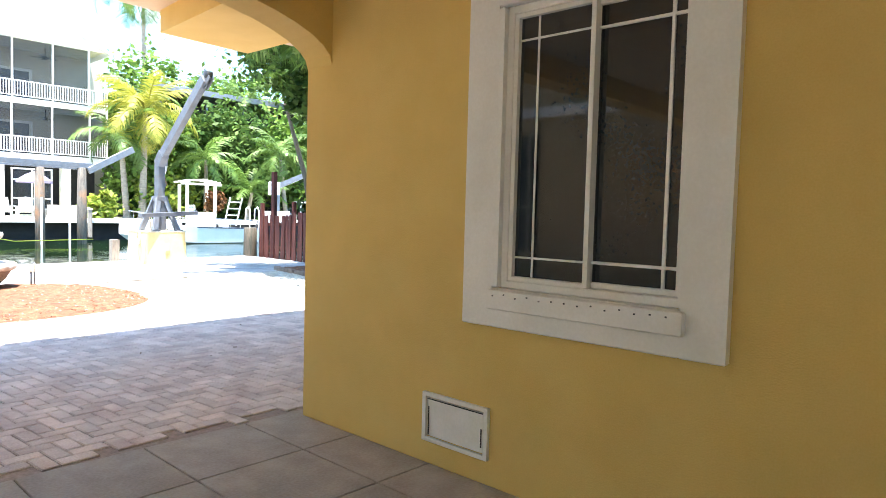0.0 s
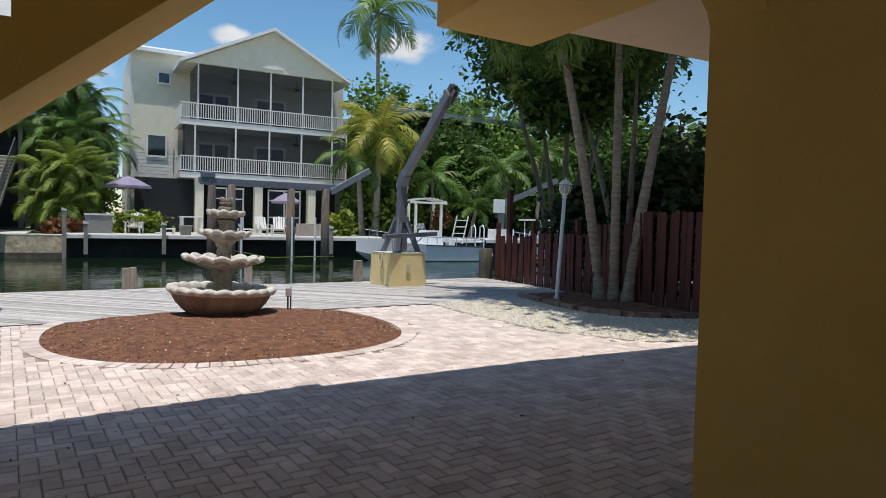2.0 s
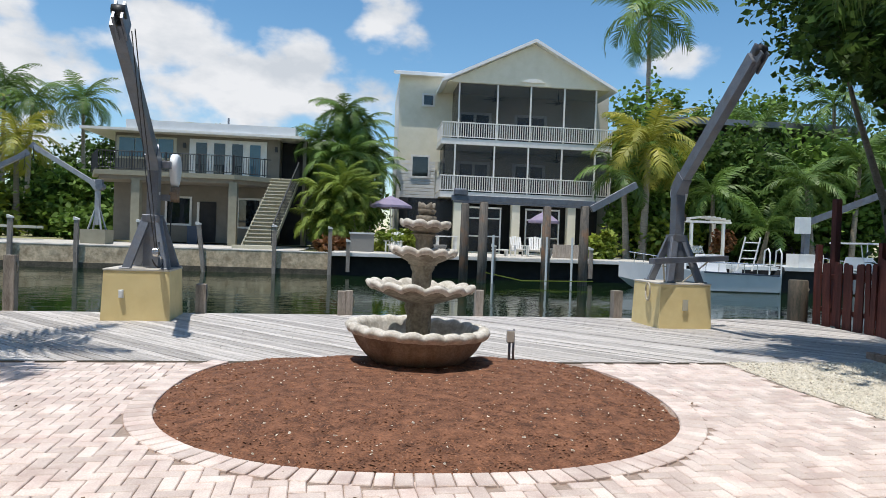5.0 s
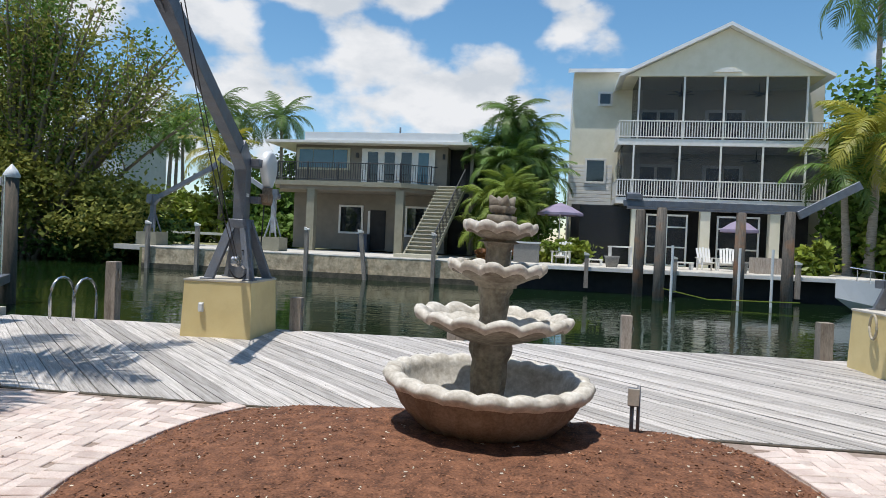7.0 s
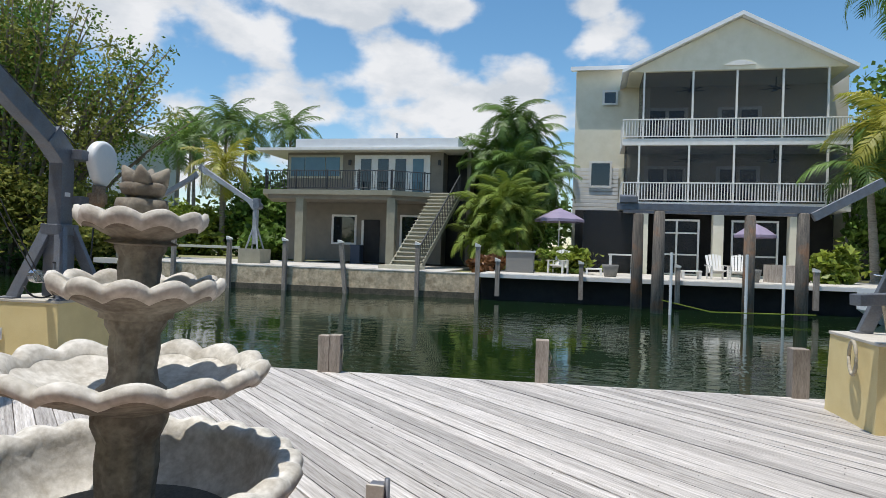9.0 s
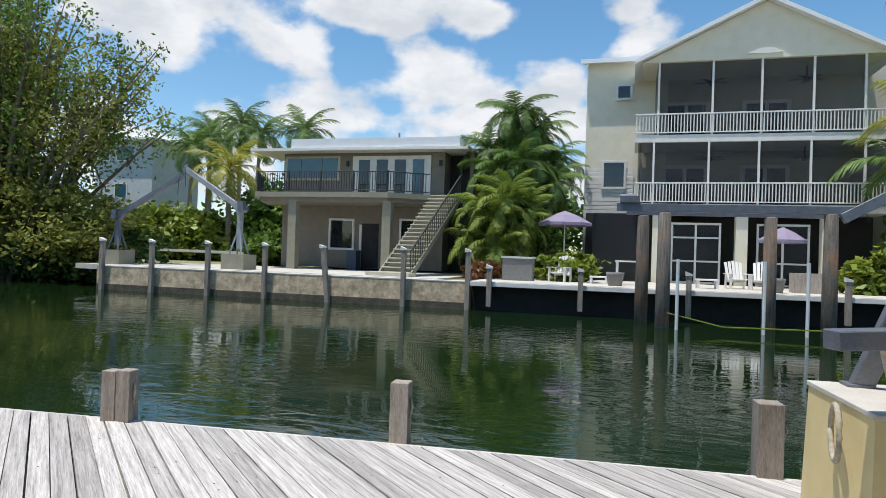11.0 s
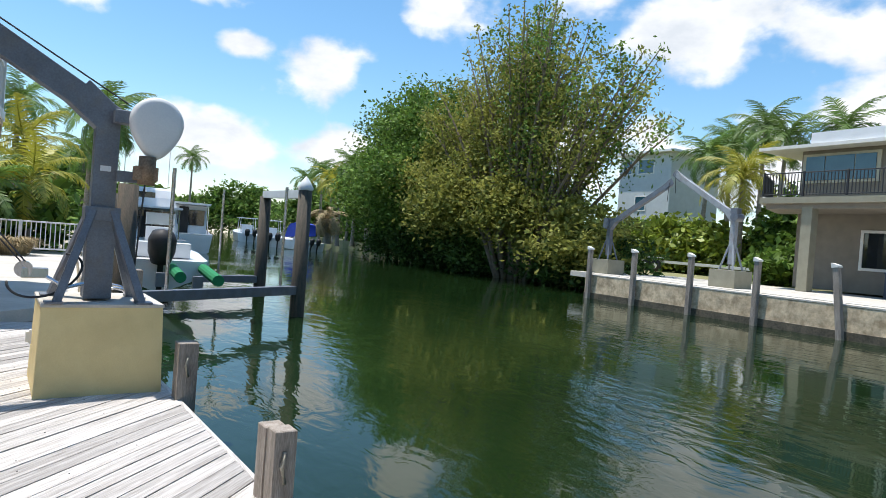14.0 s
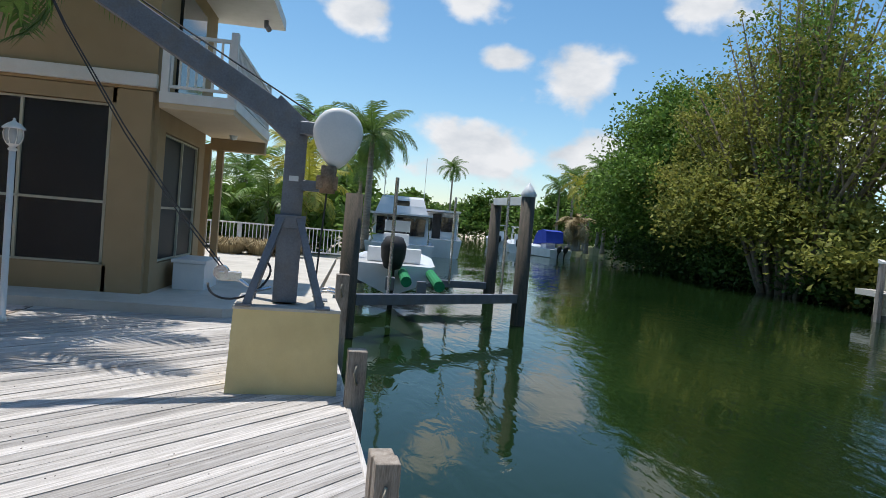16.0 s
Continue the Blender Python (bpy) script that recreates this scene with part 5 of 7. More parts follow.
# ---- davits of the far lot ----
def far_davit(x, y, kz, tip, label, paint):
    base = thing("boat_davit", label, "boat davit", pose(x, y, 0.64), "far boat davits")
    part("base_block", MB().box((0, 0, 0.34), (1.15, 1.05, 0.68)), M["olive_trim"], base, "concrete base block")
    for sx, sy in ((1, 1), (1, -1), (-1, 1), (-1, -1)):
        part("leg", MB().beam((0.30 * sx, 0.30 * sy, 0.68), (0.08 * sx, 0.08 * sy, 1.65), 0.07, 0.07), M[paint], base)
    sg = 1 if tip[0] > 0 else -1
    part("column", MB().box((0, 0, (kz + 0.6) / 2 + 0.3), (0.2, 0.22, kz - 0.6)), M[paint], base)
    part("knee", MB().beam((-0.02 * sg, 0, kz - 0.2), (0.32 * sg, 0, kz + 0.22), 0.24, 0.26), M[paint], base)
    part("arm", MB().beam((0.22 * sg, 0, kz + 0.12), tip, 0.2, 0.22), M[paint], base)
    part("arm_head", MB().beam((tip[0] - 0.3 * sg, tip[1] - 0.06, tip[2] - 0.2), (tip[0] + 0.12 * sg, tip[1] - 0.06, tip[2] + 0.1), 0.05, 0.3), M["steel"], base)
    part("winch", MB().tube([(-0.12 * sg, -0.22, kz - 0.05), (-0.12 * sg, 0.2, kz - 0.05)], 0.17, 12).box((-0.1 * sg, -0.1, kz + 0.18), (0.3, 0.26, 0.22)), M["steel"], base)
    part("cable", MB().tube([(tip[0], tip[1] - 0.1, tip[2]), (tip[0] - 0.05 * sg, tip[1] - 0.1, tip[2] - 0.8)], 0.015, 5), M["black_metal"], base)
    return base


far_davit(-21.45, 37.8, 2.35, (3.35, 0.1, 4.2), "grey davit with its arm raised on a concrete block", "steel")
far_davit(-14.75, 37.8, 2.8, (-2.95, 0.0, 4.55), "pale grey davit with its arm raised towards its twin", "davit_grey")

# ---- boat lift with pilings before the house ----
lift = thing("boat_lift", "boat lift frame on four rust-stained pilings", "boat lift", pose(0, 0, 0))
for x, y in ((2.75, 34.6), (3.35, 33.0), (6.65, 34.6), (7.95, 33.0)):
    part("piling", MB().tube([(x, y, -2.5), (x, y, 1.0), (x, y, 3.1), (x, y, 3.14)], [0.22, 0.21, 0.19, 0.15], 14).round(), M["rustpile"], lift)
part("top_beam", MB().beam((1.9, 33.0, 3.28), (8.5, 33.0, 3.24), 0.2, 0.24), M["steel"], lift)
part("top_beam", MB().beam((2.2, 34.6, 3.28), (8.3, 34.6, 3.24), 0.2, 0.24), M["steel"], lift)
part("winch", MB().box((2.3, 33.0, 3.52), (0.6, 0.35, 0.22)).tube([(2.0, 33.0, 3.6), (2.5, 33.0, 3.6)], 0.1, 10), M["steel"], lift)
part("ramp_arm", MB().beam((8.2, 32.9, 3.0), (10.3, 33.0, 4.2), 0.18, 0.3), M["steel"], lift)
for x in (6.15, 7.3, 3.75):
    part("guide_pole", MB().tube([(x, 32.6, -1.5), (x, 32.6, 1.7)], 0.05, 8), M["plastic"], lift, "white guide pole")
part("line", MB().tube([(3.4, 32.9, 0.05), (5.0, 32.2, -0.25), (8.2, 32.3, -0.2)], 0.02, 5), M["leaf_lime"], lift, "slack yellow-green line")


# ---- patio furniture ----
def adirondack(at, rz, label="white adirondack chair on the far dock"):
    c = thing("adirondack_chair", label, "chair", pose(*at, 0, 0, rz), "white adirondack chairs")
    part("seat", MB().beam((0, -0.35, 0.38), (0, 0.25, 0.26), 0.55, 0.04), M["white"], c)
    for k in range(5):
        part("back_slat", MB().beam((-0.24 + 0.12 * k, 0.22, 0.25), (-0.28 + 0.14 * k, 0.55, 1.08 - 0.03 * abs(k - 2)), 0.105, 0.025, up=(0, 1, 0)), M["white"], c)
    for sx in (-1, 1):
        part("arm", MB().box((0.36 * sx, -0.05, 0.58), (0.14, 0.75, 0.03)), M["white"], c)
        part("leg", MB().box((0.34 * sx, -0.33, 0.29), (0.05, 0.12, 0.58)), M["white"], c)
        part("leg", MB().box((0.34 * sx, 0.25, 0.28), (0.05, 0.1, 0.56)), M["white"], c)
    return c


adirondack((-0.35, 38.7, 0.66), -20)
adirondack((6.35, 39.0, 0.66), 10)
adirondack((7.15, 38.6, 0.66), -12)


def small_table(at, w, h, label, name="side_table", n=4):
    t = thing(name, label, "table", pose(*at), "white garden tables")
    part("tabletop", MB().box((0, 0, h - 0.03), (w, w * 0.8, 0.06)), M["white"], t)
    for sx in (-1, 1):
        for sy in (-1, 1):
            part("leg", MB().box((sx * w * 0.42, sy * w * 0.32, (h - 0.06) / 2), (0.09, 0.09, h - 0.06)), M["white"], t)


small_table((1.2, 38.3, 0.66), 0.7, 0.3, "low white garden footstool on the dock")
small_table((2.35, 38.4, 0.66), 1.1, 0.95, "white bar-height garden table on the dock", "bar_table")
small_table((5.2, 38.3, 0.66), 0.8, 0.35, "low white garden footstool on the dock")


def pot(at, r, h, label):
    p = thing("plant_pot", label, "pot", pose(*at), "wicker pots")
    part("pot", MB().lathe([(0.0, 0.0), (r * 0.75, 0.0), (r, h * 0.8), (r * 1.05, h), (r * 0.9, h), (r * 0.85, h * 0.85), (0, h * 0.83)], 18).round(), M["wicker"], p)


pot((1.85, 36.6, 0.66), 0.32, 0.5, "grey wicker pot at the dock edge")
pot((7.2, 36.5, 0.66), 0.32, 0.5, "grey wicker pot at the dock edge")
tub = thing("wooden_tub", "weathered wooden planter tub on the dock", "tub", pose(8.6, 37.6, 0.66))
part("tub", MB().box((0, 0, 0.35), (1.3, 0.8, 0.7)), M["post"], tub)
grill = thing("garden_box", "slatted grey storage box behind low shrubs", "box", pose(-2.0, 38.2, 0.66))
part("body", MB().box((0, 0, 0.45), (1.2, 0.7, 0.9)), M["wicker"], grill)
part("lid", MB().box((0, 0, 0.93), (1.3, 0.8, 0.08)), M["greywall"], grill)


def umbrella(at, h, r, label):
    u = thing("patio_umbrella", label, "umbrella", pose(*at), "purple umbrellas")
    part("pole", MB().tube([(0, 0, 0), (0, 0, h)], 0.03, 8), M["white"], u)
    part("canopy", MB().lathe([(0.02, h), (r * 0.5, h - 0.22), (r, h - 0.55), (r, h - 0.68), (r * 0.98, h - 0.56), (r * 0.48, h - 0.26), (0.02, h - 0.06)], 8), M["purple"], u)


umbrella((-0.5, 41.5, 0.62), 3.15, 1.2, "open purple patio umbrella on a white pole")
umbrella((8.6, 42.4, 0.66), 2.6, 0.95, "open purple patio umbrella on a white pole")

# ---- near neighbour's house ----
nb = thing("neighbour_house", "tan stucco house with dark screened openings and a white balcony", "house", pose(0, 0, 0))
xw, yw = -10.0, 12.85
part("wall", MB().box((xw - 0.15, 11.9 + 0.55, 1.75), (0.3, 0.62, 3.5)).box((xw - 0.15, 6.0, 1.75), (0.3, 3.4, 3.5)).box((xw - 0.15, 10.0, 0.29), (0.3, 4.4, 0.58)).box((xw - 0.15, 10.0, 3.375), (0.3, 4.4, 0.25)), M["tan"], nb)
part("wall", MB().box((-10.37, yw - 0.15, 1.75), (0.44, 0.28, 3.5)).box((-13.35, yw - 0.15, 1.75), (0.5, 0.28, 3.5)).box((-11.85, yw - 0.15, 3.21), (2.52, 0.28, 0.58)).box((-11.85, yw - 0.15, 0.31), (2.52, 0.28, 0.62)).box((-13.45, 8.6, 1.75), (0.28, 8.2, 3.5)), M["tan"], nb)
part("upper_wall", MB().box((-12.1, 8.0, 4.74), (4.18, 9.6, 2.46)), M["tan"], nb)
part("band", MB().box((xw + 0.02, 8.32, 3.67), (0.1, 9.0, 0.22)), M["white"], nb, "white band between storeys")
# one near-black box gives the screened rooms their shade by colour
part("dark_room", MB().box((-11.75, 9.0, 1.7), (2.9, 6.8, 3.3)), M["dark"], nb, "near-black box painting the unlit rooms behind the screens")
fr = MB()
for y in (8.0, 10.75, 12.1):
    fr.box((xw - 0.06, y, 1.91), (0.05, 0.045, 2.64))
fr.box((xw - 0.06, 10.0, 1.62), (0.05, 4.3, 0.045)).box((xw - 0.06, 10.0, 3.22), (0.05, 4.3, 0.035)).box((xw - 0.06, 10.0, 0.6), (0.05, 4.3, 0.035))
part("screen_frame", fr, M["beige"], nb, "pale screen frame")
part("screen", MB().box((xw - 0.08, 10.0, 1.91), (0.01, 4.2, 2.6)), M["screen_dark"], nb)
fr = MB()
for x in (-10.63, -11.9, -13.06):
    fr.box((x, yw - 0.06, 1.77), (0.04, 0.05, 2.26))
fr.box((-11.85, yw - 0.06, 1.6), (2.46, 0.05, 0.045)).box((-11.85, yw - 0.06, 2.88), (2.46, 0.05, 0.035)).box((-11.85, yw - 0.06, 0.66), (2.46, 0.05, 0.035))
part("screen_frame", fr, M["beige"], nb, "pale screen frame")
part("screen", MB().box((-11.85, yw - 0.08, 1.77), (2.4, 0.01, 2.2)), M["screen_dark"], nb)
part("balcony_slab", MB().box((-12.2, 13.46, 3.38), (4.4, 1.2, 0.26)), M["ceiling"], nb, "pale balcony slab")
part("slab_edge", MB().box((-9.985, 13.46, 3.43), (0.03, 1.2, 0.18)).box((-12.2, 14.075, 3.43), (4.4, 0.03, 0.18)), M["white"], nb, "white edge of the balcony slab")
part("balcony_beam", MB().box((-14.2, 13.45, 3.12), (0.3, 1.2, 0.26)), M["tan"], nb)
rl = MB().box((-12.2, 14.0, 4.46), (4.4, 0.07, 0.06)).box((-12.2, 14.0, 3.62), (4.4, 0.05, 0.05)).box((-10.03, 13.45, 4.46), (0.07, 1.1, 0.06)).box((-10.03, 13.45, 3.62), (0.05, 1.1, 0.05))
railing = part("railing", rl, M["white"], nb, "white balcony balustrade")
baluster_me = MB().box((0, 0, 0), (0.035, 0.035, 0.84)).mesh("baluster", M["white"])
for i in range(35):
    part("baluster", baluster_me, None, railing, m=pose(-14.35 + i * 0.127, 14.0, 4.04))
for i in range(8):
    part("baluster", baluster_me, None, railing, m=pose(-10.03, 13.02 + i * 0.13, 4.04))
for x, y in ((-10.03, 14.0), (-10.03, 12.93), (-14.35, 14.0)):
    part("newel", MB().box((x, y, 4.06), (0.12, 0.12, 1.1)), M["white"], nb)
part("balcony_door", MB().box((-12.0, 12.83, 4.6), (1.8, 0.06, 2.0)), M["darkglass"], nb)
part("roof", MB().add([(-9.5, 2.6, 5.97), (-9.5, 14.25, 5.97), (-14.6, 14.25, 5.97), (-14.6, 2.6, 5.97), (-9.5, 2.6, 6.2), (-9.5, 14.25, 6.2), (-12.05, 11.5, 7.4), (-12.05, 5.4, 7.4), (-14.6, 2.6, 6.2), (-14.6, 14.25, 6.2)], [(0, 3, 2, 1), (0, 1, 5, 4), (1, 2, 9, 5), (4, 5, 6, 7), (5, 9, 6), (9, 8, 7, 6), (8, 4, 7), (2, 3, 8, 9), (3, 0, 4, 8)]), M["white"], nb, "pale hip roof with a white soffit")
part("soffit_lamp", MB().tube([(-13.9, 13.9, 5.82), (-13.9, 13.9, 5.97)], 0.05, 10).tube([(-14.05, 13.95, 5.80), (-13.92, 13.9, 5.86)], 0.06, 10), M["steel"], nb)
part("soffit_lamp", MB().lathe([(0.0, -0.1), (0.07, -0.07), (0.09, 0.0)], 12).round(), M["plastic"], nb, "round white ceiling lamp", m=Matrix.Translation((-13.2, 13.5, 3.25)))
for x, y in ((-14.2, 12.78), (-14.2, 13.06)):
    part("post", MB().box((x, y, 1.62), (0.16, 0.14, 2.98)), M["tan"], nb)
structure("patio_near", MB().prism([(-9.0, 9.0), (-8.95, 14.3), (-10.3, 15.55), (-24, 15.65), (-24, 9.0)], -0.05, 0.14), M["concrete"], "raised concrete patio of the tan house", "pavement")
structure("patio_wall", MB().prism([(-9.3, 15.62), (-24.2, 15.72), (-24.2, 15.98), (-9.3, 15.88)], -3.0, 0.12), M["concrete"], "concrete seawall beside the patio", "seawall")
dbx = thing("deck_box", "white plastic deck storage box against a tan wall", "deck box", pose(-11.6, 13.28, 0.14))
part("body", MB().box((0, 0, 0.24), (1.15, 0.55, 0.48)), M["plastic"], dbx)
part("lid", MB().box((0, 0, 0.52), (1.22, 0.62, 0.07)), M["plastic"], dbx)
rfn = thing("patio_railing", "white metal patio railing before palms", "railing", pose(0, 0, 0), kind="structure")
rl = MB().box((-24.0, 13.0, 1.2), (0.06, 6.0, 0.05)).box((-24.0, 13.0, 0.3), (0.05, 6.0, 0.05))
for i in range(42):
    rl.box((-24.0, 10.1 + i * 0.14, 0.75), (0.03, 0.03, 0.9))
part("rail", rl, M["white"], rfn)
for y in (10.0, 12.0, 14.0, 15.9):
    part("post", MB().box((-24.0, y, 0.65), (0.1, 0.1, 1.15)), M["white"], rfn)
lad = thing("dock_ladder", "bright metal ladder hoops at the deck edge", "ladder", pose(-8.3, 15.75, 0))
for dy in (0.0, 0.42):
    pts = [(dy, -0.1 + 0.25 - 0.25 * math.cos(math.pi * i / 8), 0.35 + 0.3 * math.sin(math.pi * i / 8)) for i in range(9)]
    part("hoop", MB().tube([(dy, -0.1, -0.02)] + pts + [(dy, 0.4, -1.0)], 0.022, 8).round(), M["chrome"], lad)

# ---- neighbour's boat lift and boats ----
lf = thing("boat_lift", "grey cradle boat lift with green carpeted bunks on dark pilings", "boat lift", pose(0, 0, 0))
for x, y, top in ((-13.3, 20.13, 2.54), (-17.6, 20.33, 2.5), (-10.45, 16.17, 2.15), (-16.2, 16.2, 2.15)):
    pl_ = part("piling", MB().tube([(x, y, -2.5), (x, y, 0.2), (x, y, top)], [0.175, 0.17, 0.16], 14).round(), M["piling"], lf)
    if x == -13.3:
        part("cap", MB().lathe([(0.165, top), (0.19, top + 0.05), (0.11, top + 0.2), (0.0, top + 0.34)], 14).round(), M["plastic"], pl_, "white conical piling cap", m=Matrix.Translation((x, y, 0)))
part("cradle_beam", MB().beam((-13.3, 20.1, 0.18), (-10.5, 16.3, 0.24), 0.16, 0.2), M["steel"], lf)
part("cradle_beam", MB().beam((-17.6, 20.3, 0.06), (-16.2, 16.4, 0.10), 0.16, 0.2), M["steel"], lf)
part("top_beam", MB().beam((-13.5, 20.14, 2.45), (-17.6, 20.33, 2.56), 0.2, 0.2), M["greywall"], lf)
for x, y in ((-12.3, 18.1), (-12.9, 17.45)):
    part("bunk", MB().tube([(x + 0.1, y - 0.02, 0.42), (x - 1.9, y + 0.02, 0.52)], 0.12, 12), M["green"], lf, "green carpeted bunk")
    part("bunk_bracket", MB().box((x - 0.35, y - 0.35, 0.32), (0.12, 0.2, 0.3)), M["steel"], lf)
for x, y in ((-13.0, 19.6), (-16.9, 19.0), (-11.1, 16.95)):
    part("guide_pole", MB().tube([(x, y, 0.1), (x, y, 2.55)], 0.035, 8), M["chrome"], lf, "bright metal guide pole")


def hull(name, length, beam, free, deep=0.35):
    """A planing hull with pointed bow along +x, stern at 0, floating with its waterline at z = 0."""
    st_n = 14
    rows = []
    for i in range(st_n + 1):
        t = i / st_n
        half = beam / 2 * (1 - max(0, (t - 0.45) / 0.55) ** 2.2) + 0.01
        sheer = free * (1 + 0.45 * t * t)
        chine = 0.05 + 0.55 * free * max(0, (t - 0.4) / 0.6) ** 2
        keel = -deep * (1 - max(0, (t - 0.6) / 0.4) ** 2) + free * 0.6 * max(0, (t - 0.75) / 0.25) ** 2
        x = length * t + 0.25 * length * 0.1 * t
        rows.append([(x, -half, sheer), (x, -half * 0.9, chine), (x, 0, keel), (x, half * 0.9, chine), (x, half, sheer), (x, half * 0.9, sheer - 0.03), (x, -half * 0.9, sheer - 0.03)])
    mb = MB()
    vs = [p for r_ in rows for p in r_]
    fs = []
    for i in range(st_n):
        for k in range(7):
            j = (k + 1) % 7
            fs.append((i * 7 + k, (i + 1) * 7 + k, (i + 1) * 7 + j, i * 7 + j))
    fs += [tuple(range(6, -1, -1)), tuple(range(st_n * 7, st_n * 7 + 7))]
    return mb.add(vs, fs)


def outboard(parent, x, y, z, s=1.0):
    o = part("outboard_motor", MB().lathe([(0.0, 0.0), (0.14, 0.02), (0.19, 0.2), (0.2, 0.42), (0.15, 0.55), (0.0, 0.6)], 16).round(), M["rubber"], parent, "black outboard motor", m=Matrix.Translation((x, y, z)) @ Matrix.Rotation(radians(-20), 4, "Y") @ Matrix.Scale(s, 4))
    part("shaft", MB().box((0, 0, -0.4), (0.12, 0.08, 0.85)), M["rubber"], o)


WL = -0.44
# open skiff on the lift
sk = thing("skiff", "small open white skiff with a black outboard", "boat", pose(-14.3, 17.2, 0.26, 0, 0, 175))
part("hull", hull("hull", 4.6, 1.8, 0.45), M["hull"], sk)
sk.scale = (1.05, 1.12, 1.0)
outboard(sk, -0.15, 0.0, 0.36, 1.35)
part("console", MB().box((1.8, 0, 0.75), (0.5, 0.6, 0.8)), M["hull"], sk)
part("windscreen", MB().beam((2.0, -0.3, 1.2), (2.15, -0.3, 1.5), 0.02, 0.02).beam((2.0, 0.3, 1.2), (2.15, 0.3, 1.5), 0.02, 0.02).box((2.1, 0, 1.35), (0.02, 0.6, 0.3)), M["clear"], sk)
part("seat", MB().box((0.9, 0, 0.62), (0.5, 1.2, 0.35)), M["plastic"], sk)


def tumblehome(mb, z0, k):
    """Draws the sides in with height, so that a cabin tapers upwards."""
    mb.v = [(x, y * (1 - k * max(0, z - z0)), z) for x, y, z in mb.v]
    return mb


def cruiser(at, rz, s, label, fly=True):
    b = thing("cabin_cruiser", label, "boat", pose(*at, 0, 0, rz), "moored boats")
    b.scale = (s, s, s)
    part("hull", hull("hull", 9.5, 3.3, 1.15, 0.5), M["hull"], b)
    part("stripe", MB().box((2.8, 1.58, 0.55), (5.0, 0.03, 0.12)), M["navy"], b)
    cab = part("cabin", MB().slab([(1.6, 1.1), (8.0, 1.2), (6.6, 2.5), (5.9, 2.85), (1.75, 2.85)], "y", -1.35, 1.35), M["hull"], b)
    part("roof", MB().box((3.4, 0, 2.93), (5.6, 3.0, 0.12)), M["hull"], cab, "overhanging white hardtop")
    part("aft_window", MB().box((1.57, 0.75, 2.1), (0.05, 0.9, 0.95)), M["darkglass"], cab)
    part("aft_window", MB().box((1.57, -0.75, 2.1), (0.05, 0.9, 0.95)), M["darkglass"], cab)
    part("aft_door", MB().box((1.56, 0.0, 1.95), (0.04, 0.55, 1.6)), M["dark"], cab)
    for k in range(3):
        for sgn in (-1, 1):
            part("side_window", MB().box((2.6 + 1.25 * k, 1.36 * sgn, 2.3), (1.0, 0.04, 0.55)), M["darkglass"], cab)
    if fly:
        fb = part("flybridge", tumblehome(MB().slab([(1.6, 3.0), (6.2, 3.0), (5.6, 3.6), (3.0, 4.05), (2.2, 4.1), (1.9, 3.95), (1.7, 3.5)], "y", -1.3, 1.3), 3.0, 0.2), M["hull"], b)
        part("fly_window", MB().box((1.72, 0, 3.6), (0.05, 0.7, 0.4)), M["darkglass"], fb)
        for y in (-0.95, -0.35, 0.35, 0.95):
            part("enclosure_pane", MB().box((1.3, y, 2.55), (0.03, 0.5, 0.35)), M["darkglass"], fb)
    for y in (-1.35, 1.35):
        part("stanchion", MB().tube([(0.3, y, 1.1), (0.3, y, 2.85)], 0.03, 6), M["chrome"], b)
    part("antenna", MB().tube([(4.0, 1.0, 3.0), (3.9, 1.0, 6.5)], 0.02, 5), M["plastic"], b)
    return b


cruiser((-34.0, 18.75, WL), 176, 1.13, "white flybridge motor yacht moored stern-out").scale = (1.1, 1.15, 0.9)
cruiser((-43.5, 21.9, WL), 173, 1.1, "white cabin cruiser moored along the bank", False)


def runabout(at, rz, s, label, cover="hull", tower=True):
    b = thing("runabout", label, "boat", pose(*at, 0, 0, rz), "moored boats")
    b.scale = (s, s, s)
    part("hull", hull("hull", 7.0, 2.4, 0.85, 0.4), M["hull"], b)
    part("console", MB().slab([(2.2, 0.8), (3.6, 0.8), (3.3, 1.7), (2.4, 1.7)], "y", -0.5, 0.5), M["hull"], b)
    if cover != "hull":
        part("canvas_top", MB().slab([(1.4, 1.5), (4.4, 1.2), (4.0, 2.1), (3.4, 2.6), (2.4, 2.75), (1.6, 2.6)], "y", -0.95, 0.95), M[cover], b, "blue canvas cover")
    elif tower:
        t = MB()
        for x in (1.9, 3.4):
            for y in (-0.8, 0.8):
                t.tube([(x, y, 0.8), (x + 0.15, y * 0.85, 2.3)], 0.03, 6)
        t.box((2.8, 0, 2.33), (2.2, 1.7, 0.07))
        part("hardtop", t, M["hull"], b)
    outboard(b, -0.2, -0.35, 0.6, 1.2)
    outboard(b, -0.2, 0.35, 0.6, 1.2)
    rr = MB()
    for i in range(6):
        rr.tube([(3.8 + i * 0.5, -1.05 + 0.12 * i, 0.95 + 0.04 * i), (3.8 + i * 0.5, -1.05 + 0.12 * i, 1.35 + 0.05 * i)], 0.018, 5)
    rr.tube([(3.6, -1.1, 1.35), (6.6, -0.35, 1.7)], 0.02, 5)
    part("bow_rail", rr, M["chrome"], b)
    return b


runabout((-60.5, 36.5, WL), 190, 1.0, "white runabout with a bright blue canvas cover", "blue")
runabout((-66.0, 34.0, WL), 170, 1.2, "white centre-console boat moored across the canal")
runabout((-82.0, 35.5, WL), 175, 1.3, "white boat moored far along the canal")
runabout((-98.0, 26.5, WL), 160, 1.1, "small teal and white boat far along the canal", "green")
